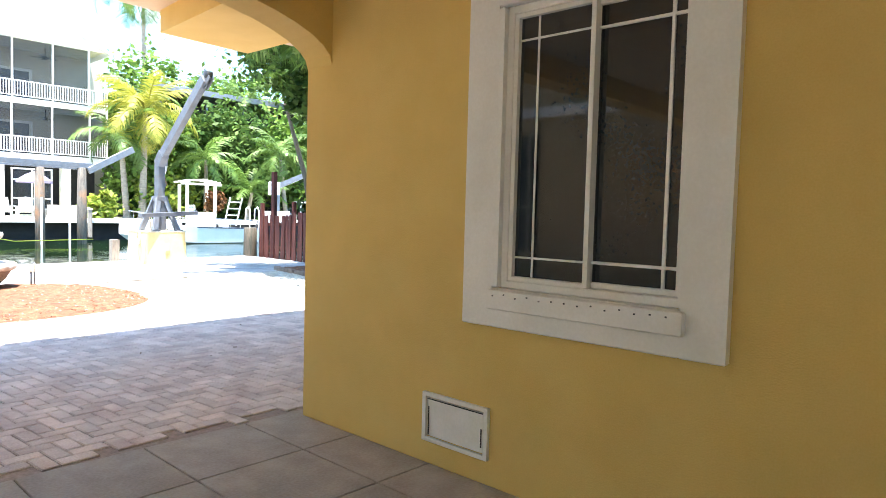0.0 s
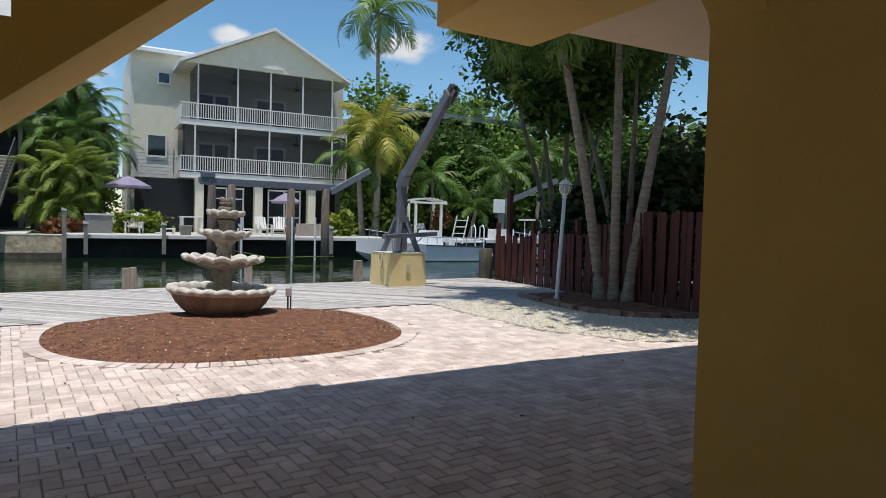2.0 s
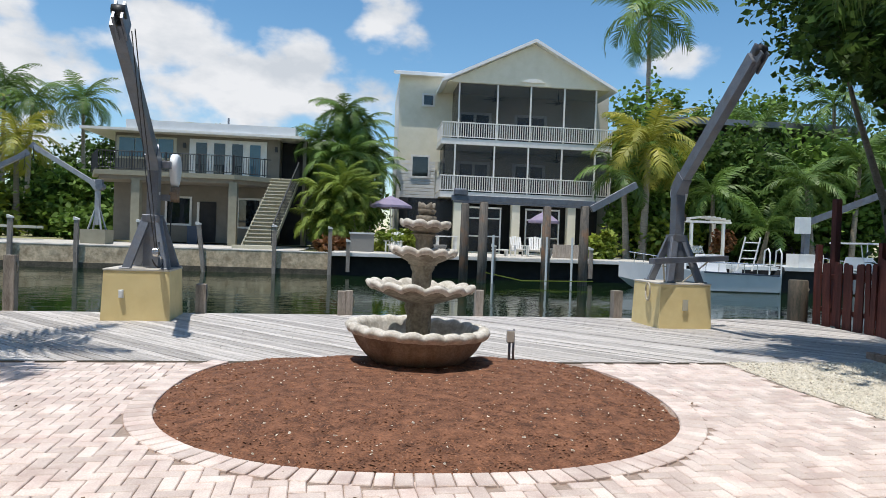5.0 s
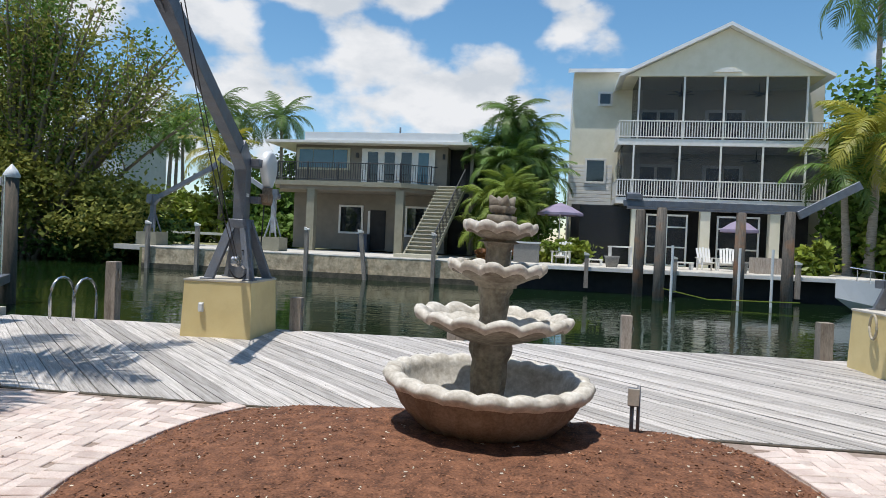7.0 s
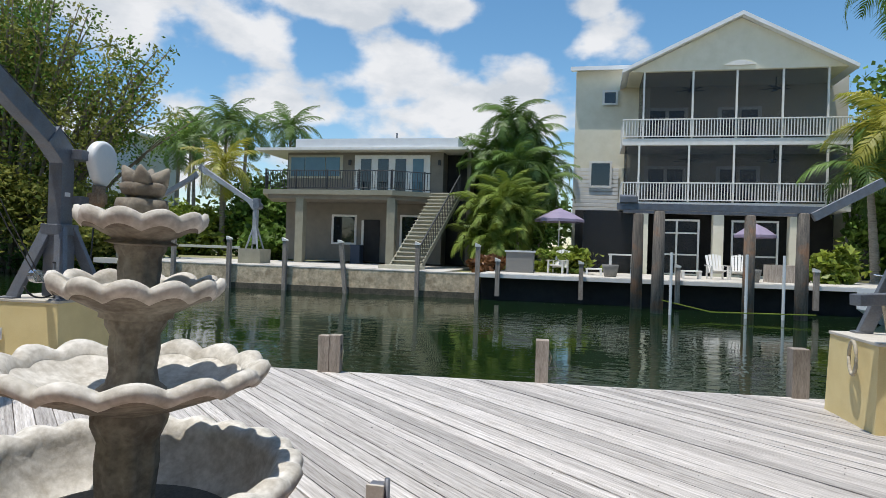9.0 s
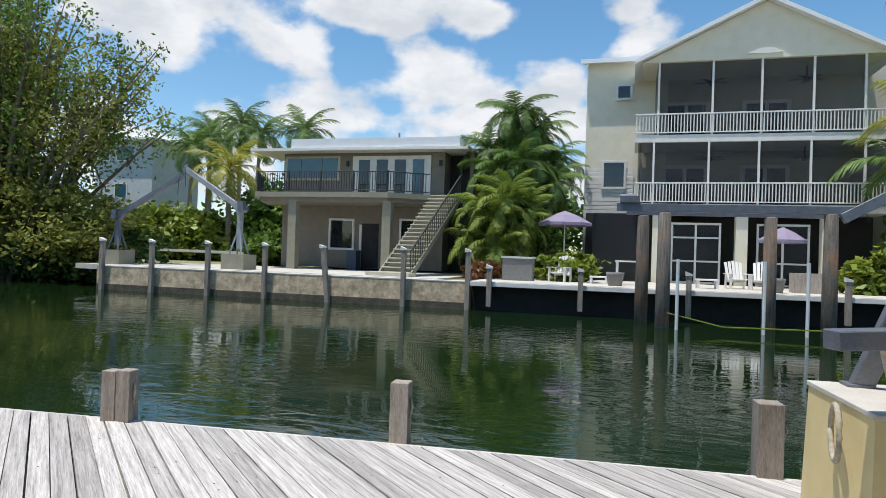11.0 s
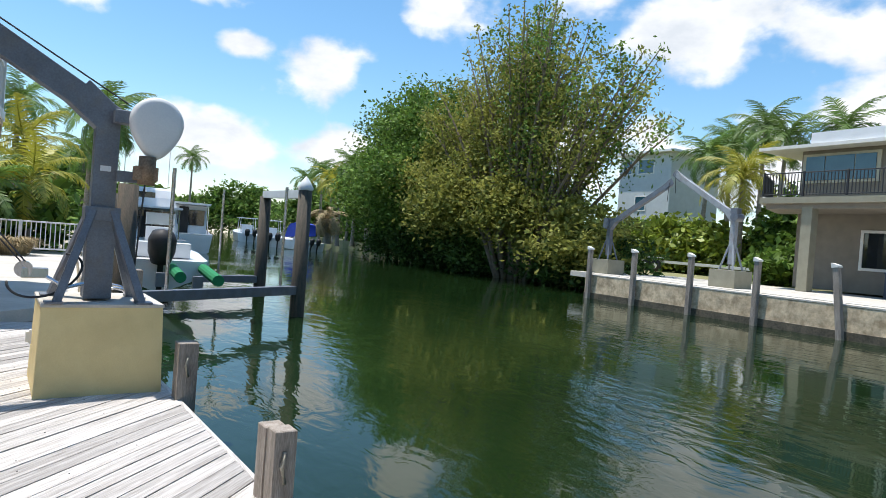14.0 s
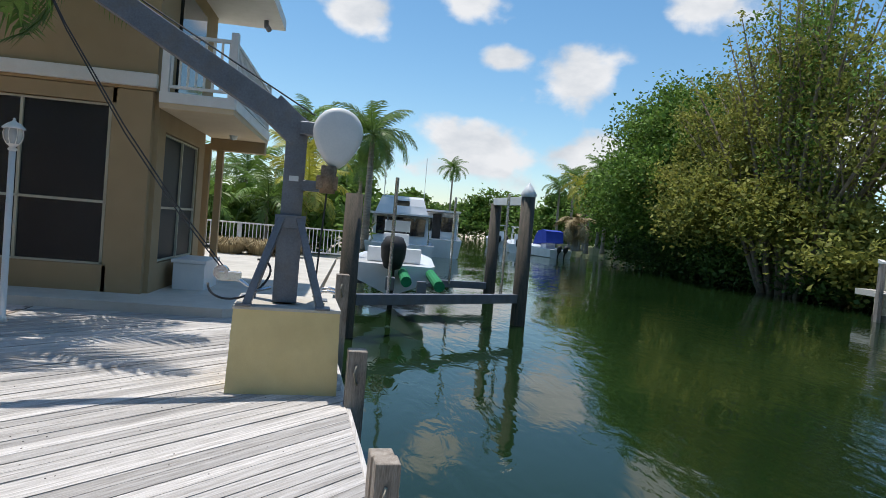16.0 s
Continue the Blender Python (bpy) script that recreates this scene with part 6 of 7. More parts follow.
# fishing boat at the far dock
fb = runabout((16.3, 32.2, WL), 176, 0.95, "white fishing boat with a bow rail beside the dock", tower=False)
for sgn in (-1, 1):
    rr = MB()
    for i in range(7):
        rr.tube([(0.5 + 0.6 * i, 1.12 * sgn, 0.88), (0.5 + 0.6 * i, 1.12 * sgn, 1.3)], 0.018, 5)
    rr.tube([(0.4, 1.12 * sgn, 1.3), (4.2, 1.12 * sgn, 1.36)], 0.02, 5)
    part("side_rail", rr, M["chrome"], fb)
for sgn in (-1, 1):
    part("rub_rail", MB().beam((0.1, 1.2 * sgn, 0.82), (3.6, 1.22 * sgn, 0.9), 0.05, 0.07), M["navy"], fb, "dark rub rail")
part("windscreen", MB().beam((3.35, -0.55, 1.72), (3.55, -0.55, 2.1), 0.03, 0.03).beam((3.35, 0.55, 1.72), (3.55, 0.55, 2.1), 0.03, 0.03).box((3.45, 0, 1.92), (0.02, 1.08, 0.34)), M["clear"], fb)
part("leaning_post", MB().box((1.6, 0, 1.25), (0.45, 0.9, 0.12)).box((1.6, 0, 0.98), (0.35, 0.7, 0.44)), M["plastic"], fb)
part("cooler", MB().box((4.4, 0.0, 1.05), (0.55, 0.85, 0.4)), M["plastic"], fb)
lt = thing("dock_ladder", "white boarding ladder frame on a moored boat", "ladder", pose(14.4, 31.5, 0.5))
for dx in (0.0, 0.7):
    part("upright", MB().tube([(dx, 0, 0.0), (dx + 0.35, 0, 1.5)], 0.035, 6), M["white"], lt)
for k in range(4):
    part("rung", MB().tube([(0.1 + 0.08 * k, 0, 0.35 * k + 0.2), (0.8 + 0.08 * k, 0, 0.35 * k + 0.2)], 0.03, 6), M["white"], lt)
arb = thing("garden_arbour", "white lattice garden arbour behind a moored boat", "arbour", pose(16.3, 38.2, 0.6))
for sx in (-1, 1):
    for sy in (-0.5, 0.5):
        part("post", MB().box((sx * 0.9, sy, 1.1), (0.14, 0.14, 2.2)), M["white"], arb)
for i in range(9):
    part("rafter", MB().box((-1.12 + 0.28 * i, 0, 2.35 + 0.16 * math.sin(math.pi * i / 8)), (0.06, 1.5, 0.1)), M["white"], arb)
part("top_rail", MB().beam((-1.3, -0.55, 2.24), (1.3, -0.55, 2.24), 0.08, 0.12), M["white"], arb)
dk2 = thing("side_dock", "pale side dock with a ladder across the canal", "dock", pose(0, 0, 0), kind="structure")
part("dock_top", MB().prism([(14.5, 31.9), (22.0, 31.2), (22.2, 36.2), (13.3, 36.2)], 0.55, 0.72), M["greywall"], dk2)
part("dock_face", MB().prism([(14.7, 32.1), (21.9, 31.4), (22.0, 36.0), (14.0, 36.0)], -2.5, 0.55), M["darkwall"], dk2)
fd2 = thing("boat_davit", "white and grey davit with a lowered arm on the far dock", "boat davit", pose(18.2, 32.4, 0.72))
part("base_block", MB().box((0, 0, 0.3), (1.2, 0.9, 0.6)), M["white"], fd2)
part("column", MB().box((0, 0, 1.4), (0.25, 0.25, 1.7)), M["steel"], fd2)
part("cover", MB().box((-0.3, -0.2, 1.9), (0.55, 0.35, 0.75)), M["plastic"], fd2)
part("arm", MB().beam((0.1, 0, 2.05), (2.2, -2.2, 3.4), 0.22, 0.28), M["steel"], fd2)
ld = thing("dock_ladder", "white tube ladder hanging from the side dock", "ladder", pose(15.9, 31.6, 0.72))
for dx in (0.0, 0.55):
    part("upright", MB().tube([(dx, 0.3, 0.0), (dx, 0.25, 0.7), (dx, 0.0, 0.8), (dx, -0.15, 0.6), (dx, -0.15, -1.6)], 0.035, 7).round(), M["plastic"], ld)
for k in range(5):
    part("rung", MB().tube([(0.0, -0.15, -0.1 - 0.3 * k), (0.55, -0.15, -0.1 - 0.3 * k)], 0.03, 6), M["plastic"], ld)
cov_b = runabout((21.5, 29.5, WL), 100, 1.0, "white boat seen beyond the picket fence", tower=True)

# houses and things further off
gh = thing("grey_house", "pale grey two-storey house among palms", "house", pose(-52.0, 76.0, 0.6))
part("wall", MB().box((0, 0, 6.3), (7.6, 8, 12.6)), M["greywall"], gh)
part("roof", MB().box((0, 0, 12.72), (9.2, 9.6, 0.24)).add([(-4.6, -4.8, 12.84), (4.6, -4.8, 12.84), (4.6, 4.8, 12.84), (-4.6, 4.8, 12.84), (-0.8, 0, 14.1), (0.8, 0, 14.1)], [(0, 1, 5, 4), (1, 2, 5), (2, 3, 4, 5), (3, 0, 4)]), M["roofwhite"], gh)
for x, z, w in ((0.2, 11.2, 2.2), (-0.3, 7.0, 1.5), (-2.6, 11.2, 1.3)):
    far_window(gh, x, -4.0, z, w, 1.5, "blueglass")
wh = thing("wooden_house", "dark balcony house half hidden by trees", "house", pose(24.0, 50.0, 0.6))
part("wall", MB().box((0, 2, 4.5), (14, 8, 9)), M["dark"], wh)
part("balcony", MB().box((0, -3.0, 5.4), (14, 2, 0.25)), M["steel"], wh)
for z in (5.9, 6.2, 6.5):
    part("rail", MB().box((0, -3.9, z), (14, 0.05, 0.05)), M["greywall"], wh)
for x in (-6.5, -3, 0, 3, 6.5):
    part("post", MB().box((x, -3.9, 4.3), (0.15, 0.15, 8.6)), M["steel"], wh)
part("roof", MB().box((0, 1, 9.2), (15, 11, 0.4)), M["steel"], wh)
tr = thing("boat_trailer", "grey boat trailer with black wheels on dry grass", "trailer", pose(-30.5, 52.5, 0.58))
part("frame", MB().beam((-3.2, 0, 0.75), (6.0, 0, 0.7), 0.14, 0.18).beam((-3.2, 1.6, 0.75), (6.0, 0.9, 0.7), 0.14, 0.18), M["greywall"], tr)
part("fender", MB().box((-1.9, -0.25, 1.0), (2.9, 0.35, 0.08)), M["greywall"], tr)
for k in range(3):
    wq = part("wheel", MB().tube([(-2.8 + 0.9 * k, -0.35, 0.42), (-2.8 + 0.9 * k, -0.12, 0.42)], 0.4, 18).round(), M["rubber"], tr)
    part("rim", MB().tube([(-2.8 + 0.9 * k, -0.37, 0.42), (-2.8 + 0.9 * k, -0.3, 0.42)], 0.2, 12), M["greywall"], wq)
# ---- planting ----
palm((13.9, 40.5, 0.56), 6.6, 22, 3.9, "frond_yellow", (0.2, 0), 1.05, "yellowing coconut palm with drooping fronds beside the house", 0.2, 3)
palm((13.3, 41.2, 0.56), 5.0, 12, 3.4, "frond", (-0.4, 0), 1.0, "green coconut palm with drooping fronds beside the house", 0.18, 4)
palm((19.9, 54.0, 0.56), 18.9, 17, 5.6, "frond", (-0.3, 0), 1.3, "very tall coconut palm rising over the trees", 0.2, 5)
for k, (x, y, h) in enumerate(((-4.9, 45.6, 6.6), (-3.6, 44.9, 8.2), (-2.3, 45.4, 7.4), (-1.9, 47.5, 6.2), (-4.2, 44.2, 5.2), (-2.6, 43.8, 5.6), (-1.7, 44.6, 4.6), (-5.2, 47.5, 5.4))):
    palm((x, y, 0.56), h, 24, 2.6, "frond", (0.25 * math.sin(k * 2.1), 0), 1.3, "green palm in a dense clump between the houses", 0.13, 10 + k, group="clump of palms between the houses")
for k, (x, y, h) in enumerate(((-4.5, 41.6, 1.6), (-3.9, 41.0, 2.6), (-3.1, 40.9, 3.4), (-2.3, 41.4, 2.4), (-3.4, 42.2, 4.0), (-2.7, 41.9, 3.2), (-4.2, 42.0, 3.2), (-3.2, 40.6, 1.4))):
    palm((x, y, 0.56), h, 20, 2.0, "frond_lime", (0.3 * math.sin(k * 1.7), 0), 1.05, "bushy areca palm before the palm clump", 0.05, 20 + k, group="bushy areca palms")
bush("palm_undergrowth", (-3.2, 44.2, 0.5), [((0, 0, 1.8), (2.2, 1.6, 2.0), 7000, 90), ((0.2, 1.2, 4.4), (1.9, 1.6, 2.2), 6000, 80)], 0.13, "leaf", "dense green undergrowth among palms", seed=31)
bush("yellow_shrub", (10.7, 38.6, 0.6), [((0, 0, 0.75), (1.0, 0.8, 0.8), 1500, 40)], 0.22, "leaf_lime", "low yellow-green croton shrub by the dock", seed=32)
bush("yellow_shrub", (-0.2, 39.6, 0.6), [((0, 0, 0.55), (1.5, 0.7, 0.6), 1500, 40)], 0.2, "leaf_lime", "low lime-green shrubs behind white chairs", seed=33)
bush("red_shrub", (-3.6, 38.8, 0.6), [((0, 0, 0.35), (1.0, 0.6, 0.4), 700, 25)], 0.2, "leaf_red", "small red croton shrub by the seawall", seed=34)
palm((-69.0, 40.8, 0.3), 2.8, 26, 3.2, "straw", (0.2, 0), 1.6, "dead brown palm with a skirt of dried fronds", 0.3, 8)
# trees across the canal on the fence side
for k, (x, y, rx, rz, cz, nn, mt) in enumerate(((16.5, 44.0, 3.2, 3.6, 3.2, 11000, "leaf"), (21.0, 43.0, 3.6, 4.0, 4.0, 13000, "leaf_dark"), (27.0, 42.0, 4.0, 4.2, 4.2, 14000, "leaf"), (33.0, 40.0, 4.5, 4.8, 4.6, 9000, "leaf_dark"), (18.5, 49.0, 4.0, 4.2, 7.5, 8000, "leaf"), (27.0, 52.0, 5.0, 4.5, 9.0, 9000, "leaf"), (38.0, 46.0, 6.0, 6.0, 7.0, 9000, "leaf_dark"), (15.5, 41.0, 1.8, 1.6, 1.4, 2800, "leaf_lime"))):
    bush("garden_tree", (x, y, 0.5), [((0, 0, cz), (rx, rx * 0.8, rz), nn, 70)], 0.24, mt, "leafy green tree in the garden across the canal", "tree", 40 + k, 5, cz * 0.9, rx * 0.5, stem_r=0.12)
for k, (x, y, h, l, c) in enumerate(((17.8, 40.0, 4.0, 2.8, "frond"), (19.9, 38.6, 2.0, 2.9, "frond"), (22.8, 38.2, 4.6, 2.9, "frond"), (25.5, 38.8, 6.0, 3.0, "frond"), (15.9, 46.0, 8.0, 3.0, "frond"), (28.5, 44.0, 10.5, 3.4, "frond"), (24.0, 46.5, 9.0, 3.2, "frond"))):
    palm((x, y, 0.56), h, 16, l, c, (0.6 * math.sin(k * 2.3), 0), 0.5 if k == 1 else 0.95, "green garden palm across the canal", 0.14, 50 + k, group="garden palms across the canal")
bush("red_shrub", (17.6, 38.4, 0.6), [((0, 0, 1.2), (0.6, 0.5, 0.8), 600, 25)], 0.16, "leaf_red", "red-leaved shrub behind the moored boat", seed=61)

# near palms by the fence and the dark trees behind it
palm((6.38, 11.38, 0.04), 6.5, 20, 3.3, "frond", (-1.35, 0.3), 1.4, "leaning coconut palm with a ringed grey trunk by the fence", 0.09, 70, 0.25, "three palms in the planter")
palm((6.55, 11.18, 0.04), 7.6, 15, 3.1, "frond", (0.05, 0.15), 1.2, "straight palm with a ringed grey trunk by the fence", 0.082, 71, 0.2, "three palms in the planter")
palm((6.68, 10.93, 0.04), 6.9, 15, 3.1, "frond", (1.05, -0.45), 1.2, "palm leaning away with a ringed grey trunk by the fence", 0.09, 72, 0.2, "three palms in the planter")
palm((-8.7, 10.4, -0.02), 5.6, 15, 2.9, "frond", (1.1, 0.9), 1.1, "leaning coconut palm beside the tan house", 0.12, 75, 0.3)
bush("shade_tree", (10.3, 17.4, -0.06), [((-0.9, -0.4, 7.4), (2.7, 2.7, 2.0), 13000, 90), ((-0.3, -2.1, 6.2), (1.9, 1.9, 1.4), 7000, 50), ((0.2, 2.4, 8.6), (2.9, 2.4, 2.2), 11000, 70)], 0.125, "leaf_dark", "large dark-leaved shade tree behind the picket fence", "tree", 80, 5, 6.6, 2.4, stem_r=0.12)
# last three clumps are unseen, added overhead to shade fence and gravel
bush("shade_tree", (8.6, 12.9, -0.06), [((-0.8, 0.5, 6.2), (1.5, 1.8, 1.3), 6000, 50), ((-0.2, 2.4, 5.3), (1.5, 1.6, 1.3), 5000, 45), ((-3.2, -4.6, 8.4), (2.6, 3.4, 1.0), 17000, 80), ((-1.4, -5.9, 8.0), (2.2, 2.4, 0.8), 11000, 50), ((-3.9, -1.3, 7.9), (1.5, 1.7, 0.7), 5000, 30)], 0.13, "leaf_dark", "dark-leaved tree behind the picket fence, with unseen clumps added for shade", "tree", 84, 3, 5.2, 1.6, stem_r=0.10)
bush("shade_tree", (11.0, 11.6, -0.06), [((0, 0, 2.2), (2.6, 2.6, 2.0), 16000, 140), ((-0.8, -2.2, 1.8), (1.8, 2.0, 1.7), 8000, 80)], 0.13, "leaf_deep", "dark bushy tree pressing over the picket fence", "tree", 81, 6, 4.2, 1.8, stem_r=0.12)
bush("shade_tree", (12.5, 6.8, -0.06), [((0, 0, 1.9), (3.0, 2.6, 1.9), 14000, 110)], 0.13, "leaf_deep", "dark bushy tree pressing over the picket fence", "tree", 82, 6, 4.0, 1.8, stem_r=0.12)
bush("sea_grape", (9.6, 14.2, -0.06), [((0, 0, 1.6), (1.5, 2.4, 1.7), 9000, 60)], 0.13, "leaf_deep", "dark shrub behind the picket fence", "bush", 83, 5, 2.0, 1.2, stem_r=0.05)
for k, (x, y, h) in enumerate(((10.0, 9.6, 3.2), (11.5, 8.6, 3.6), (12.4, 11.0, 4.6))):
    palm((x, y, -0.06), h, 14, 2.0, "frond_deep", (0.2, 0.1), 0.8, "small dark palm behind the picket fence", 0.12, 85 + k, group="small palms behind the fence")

for k, (x, y) in enumerate(((-23.5, -5.0), (-22.5, -0.5), (-24.0, 3.5))):
    bush("garden_tree", (x, y, -0.06), [((0, 0, 3.6), (3.0, 2.8, 3.4), 7000, 80)], 0.26, "leaf", "leafy tree behind a side fence", "tree", 190 + k, 5, 3.5, 1.6, stem_r=0.12)
sf = thing("picket_fence", "dark red stained side fence beside the carport", "fence", pose(0, 0, 0), kind="structure")
for i in range(58):
    part("picket", pick_meshes[3], None, sf, m=pose(-11.6, -6.2 + 0.165 * i, 0.0, 0, 0, 90))
for h in (0.4, 1.4):
    part("rail", MB().box((-11.68, -1.5, h), (0.05, 9.6, 0.09)), M["fence"], sf)

# mangrove on the far bank
mg = thing("mangrove_tree", "huge many-stemmed mangrove overhanging the canal", "tree", pose(-30.0, 39.0, -0.3))
part("crown", leaf_mesh("foliage", [((5.0, 0.4, 2.6), (3.0, 3.2, 1.9), 6000, 80), ((0.4, -0.4, 4.2), (3.2, 3.4, 2.2), 7000, 90), ((-4.5, -0.6, 5.0), (4.2, 3.8, 2.8), 11000, 120), ((-9.0, 0.0, 5.6), (4.2, 3.8, 3.4), 11000, 130)], 0.16, M["leaf_olive"], 90), None, mg, "dense olive lower crown", kind="stuff")
# low band gets a darker leaf colour to stand for shade under the crown
part("crown", leaf_mesh("foliage", [((3.0, 1.6, 1.2), (5.5, 2.4, 1.7), 9000, 110), ((-6.0, 1.8, 1.4), (5.5, 2.8, 1.9), 11000, 130), ((-14.5, 2.2, 1.6), (5.5, 2.8, 2.1), 11000, 130), ((-23.0, 3.4, 1.6), (5.5, 2.8, 2.1), 10000, 110)], 0.17, M["leaf_dark"], 95), None, mg, "low branches over the water, leaves coloured darker for shade", kind="stuff")
part("crown", leaf_mesh("foliage", [((-14.5, -0.4, 6.0), (4.8, 4.2, 3.2), 14000, 150), ((-20.0, 0.6, 6.0), (4.8, 4.2, 3.2), 12000, 140), ((-25.5, 1.8, 5.4), (4.6, 4.0, 3.2), 10000, 110), ((-12.0, 0.8, 9.6), (4.2, 3.6, 3.6), 10000, 120), ((-17.0, 1.4, 10.6), (4.4, 3.6, 3.8), 10000, 120), ((-22.5, 2.2, 10.2), (4.2, 3.6, 3.6), 9000, 100)], 0.18, M["leaf"], 94), None, mg, "dense green crown along the bank", kind="stuff")
rngm = random.Random(92)


def spray_mesh(name, limbs, per, size, radius, material, seed):
    """Leaves strung along limbs, thicker towards their ends: feathery sprays with gaps between."""
    rng = np.random.default_rng(seed)
    pts = []
    for limb in limbs:
        L = np.array([tuple(p) for p in limb])
        t = 0.28 + 0.74 * rng.random(per) ** 0.8
        f = np.clip(t, 0, 0.9999) * (len(L) - 1)
        i = f.astype(int)
        p = L[i] + (L[i + 1] - L[i]) * (f - i)[:, None]
        rr = radius * (0.35 + 1.25 * np.sin(np.pi * np.clip(t, 0, 1)) ** 0.8)[:, None]
        pts.append(p + rng.normal(size=(per, 3)) * rr * np.array([1.0, 1.0, 0.8]))
    p = np.concatenate(pts)
    n = len(p)
    a_ = rng.normal(size=(n, 3))
    a_[:, 2] = np.abs(a_[:, 2]) * 0.9
    a_ /= np.linalg.norm(a_, axis=1)[:, None]
    b_ = rng.normal(size=(n, 3))
    b_ -= (a_ * b_).sum(1)[:, None] * a_
    b_ /= np.linalg.norm(b_, axis=1)[:, None]
    s_ = size * (0.6 + 0.8 * rng.random((n, 1)))
    v = np.stack([p - a_ * s_ * 0.95, p + b_ * s_ * 0.45, p + a_ * s_ * 0.95, p - b_ * s_ * 0.45], 1).reshape(-1, 3)
    me = bpy.data.meshes.new(name)
    me.vertices.add(4 * n)
    me.vertices.foreach_set("co", v.ravel())
    me.loops.add(4 * n)
    me.loops.foreach_set("vertex_index", np.arange(4 * n))
    me.polygons.add(n)
    me.polygons.foreach_set("loop_start", np.arange(0, 4 * n, 4))
    me.materials.append(material)
    me.update(calc_edges=True)
    return me


twigs = []
for i in range(58):
    u = rngm.uniform(-1, 1)
    x = u * (9.6 if u > 0 else 9.0)
    top = (17.6 - 6.6 * abs(u) ** 2.2) * rngm.uniform(0.66, 1.0)
    q = Vector((x, rngm.uniform(-3.2, 3.0), top))
    p = Vector((x * 0.13 - 1.0, q.y * 0.2 + 0.6, -0.7))
    fork = p.lerp(q, 0.5) + Vector((x * -0.07, 0, top * 0.07))
    limb = [p, p.lerp(fork, 0.5) + Vector((0, 0, 0.3)), fork, fork.lerp(q, 0.5) + Vector((0, 0, 0.25)), q]
    part("limb", MB().tube(limb, [0.17, 0.14, 0.105, 0.065, 0.02], 6).round(), M["bark"], mg)
    twigs.append(limb[1:])
    for k in range(4):
        a = limb[1].lerp(fork, rngm.random()) if k == 0 else fork.lerp(q, rngm.uniform(0.0, 0.6))
        b = a + Vector((rngm.gauss(0.12 * x, 1.1), rngm.gauss(0, 1.1), rngm.uniform(1.2, 3.2)))
        b.z = min(b.z, 18.2 - 6.8 * abs(u) ** 2.2)
        twig = [a, a.lerp(b, 0.4) + Vector((0, 0, 0.15)), b]
        twigs.append(twig)
        part("branch", MB().tube(twig, [0.05, 0.035, 0.008], 5), M["bark"], mg)
part("crown", spray_mesh("foliage", twigs[:230], 140, 0.125, 0.42, M["leaf_olive"], 91), None, mg, "feathery olive-green upper crown", kind="stuff")
part("crown", spray_mesh("foliage", twigs[230:], 140, 0.13, 0.46, M["leaf"], 93), None, mg, "feathery green upper crown", kind="stuff")

# trees behind the taupe house and round the canal's end
for k, (x, y, h, l) in enumerate(((-36.0, 70.0, 13.5, 4.4), (-33.0, 68.0, 12.0, 4.2), (-27.6, 56.0, 7.0, 4.0), (-42.0, 74.0, 12.5, 4.4), (-47.0, 80.0, 15.0, 4.6), (-21.0, 66.0, 8.8, 3.6), (-17.5, 66.0, 8.4, 3.6), (-29.5, 72.0, 13.0, 4.4), (-39.0, 66.0, 10.5, 4.0), (-13.0, 70.0, 8.6, 3.6))):
    palm((x, y, 0.56), h, 20, l, "frond_yellow" if k in (2, 5, 6) else "frond", (0.5 * math.sin(k * 1.7), 0), 1.1, "coconut palm behind the far houses", 0.2, 100 + k, group="palms behind the far houses")
for k, (x, y, rx, rz, nn, mt) in enumerate(((-33.0, 56.0, 6.0, 2.2, 6000, "leaf_lime"), (-24.5, 58.0, 3.5, 2.8, 4000, "leaf"), (-45.0, 64.0, 9.0, 2.4, 7000, "leaf_dark"), (-30.0, 78.0, 14.0, 5.5, 9000, "leaf_dark"), (-8.0, 66.0, 8.0, 4.0, 5000, "leaf_dark"), (-65.0, 62.0, 12.0, 6.0, 8000, "leaf"), (-20.0, 50.0, 1.6, 1.2, 1500, "leaf"))):
    bush("garden_hedge", (x, y, 0.5), [((0, 0, rz * 0.8), (rx, 2.5, rz), int(nn * 2.2), 110)], 0.31, mt, "leafy green hedge behind the far lots", "hedge", 120 + k)
bush("treeline", (-75, 52, 0.3), [((0, 0, 2.8), (14, 4, 3.2), 12000, 80), ((-4, 2, 5.6), (6, 3, 3.0), 7000, 40)], 0.34, "leaf", "leafy trees along the far canal bank", "trees", 130)
bush("treeline", (-120, 50, 0.3), [((0, 6, 3.2), (12, 9, 3.8), 11000, 70), ((6, 4, 6.4), (5, 5, 3.0), 6000, 36)], 0.42, "leaf", "leafy trees along the far canal bank", "trees", 131)
bush("treeline", (-170, 42, 0.3), [((0, 0, 3.4), (8, 34, 4.2), 13000, 80), ((0, 10, 7), (6, 9, 4.4), 7000, 40), ((0, -12, 6), (6, 7, 3.6), 5000, 30)], 0.55, "leaf", "leafy trees closing the far end of the canal", "trees", 132)
bush("treeline", (-95, 14, 0.3), [((0, 0, 2.8), (26, 7, 3.2), 12000, 80), ((-8, 0, 5.4), (8, 5, 3.2), 8000, 40), ((12, 0, 5.0), (5, 4, 2.8), 5000, 30)], 0.42, "leaf", "leafy trees along the near canal bank", "trees", 133)
bush("treeline", (60, 52, 0.3), [((0, 0, 5), (24, 8, 7.0), 9000, 110)], 0.8, "leaf_dark", "leafy trees along the far canal bank", "trees", 134)
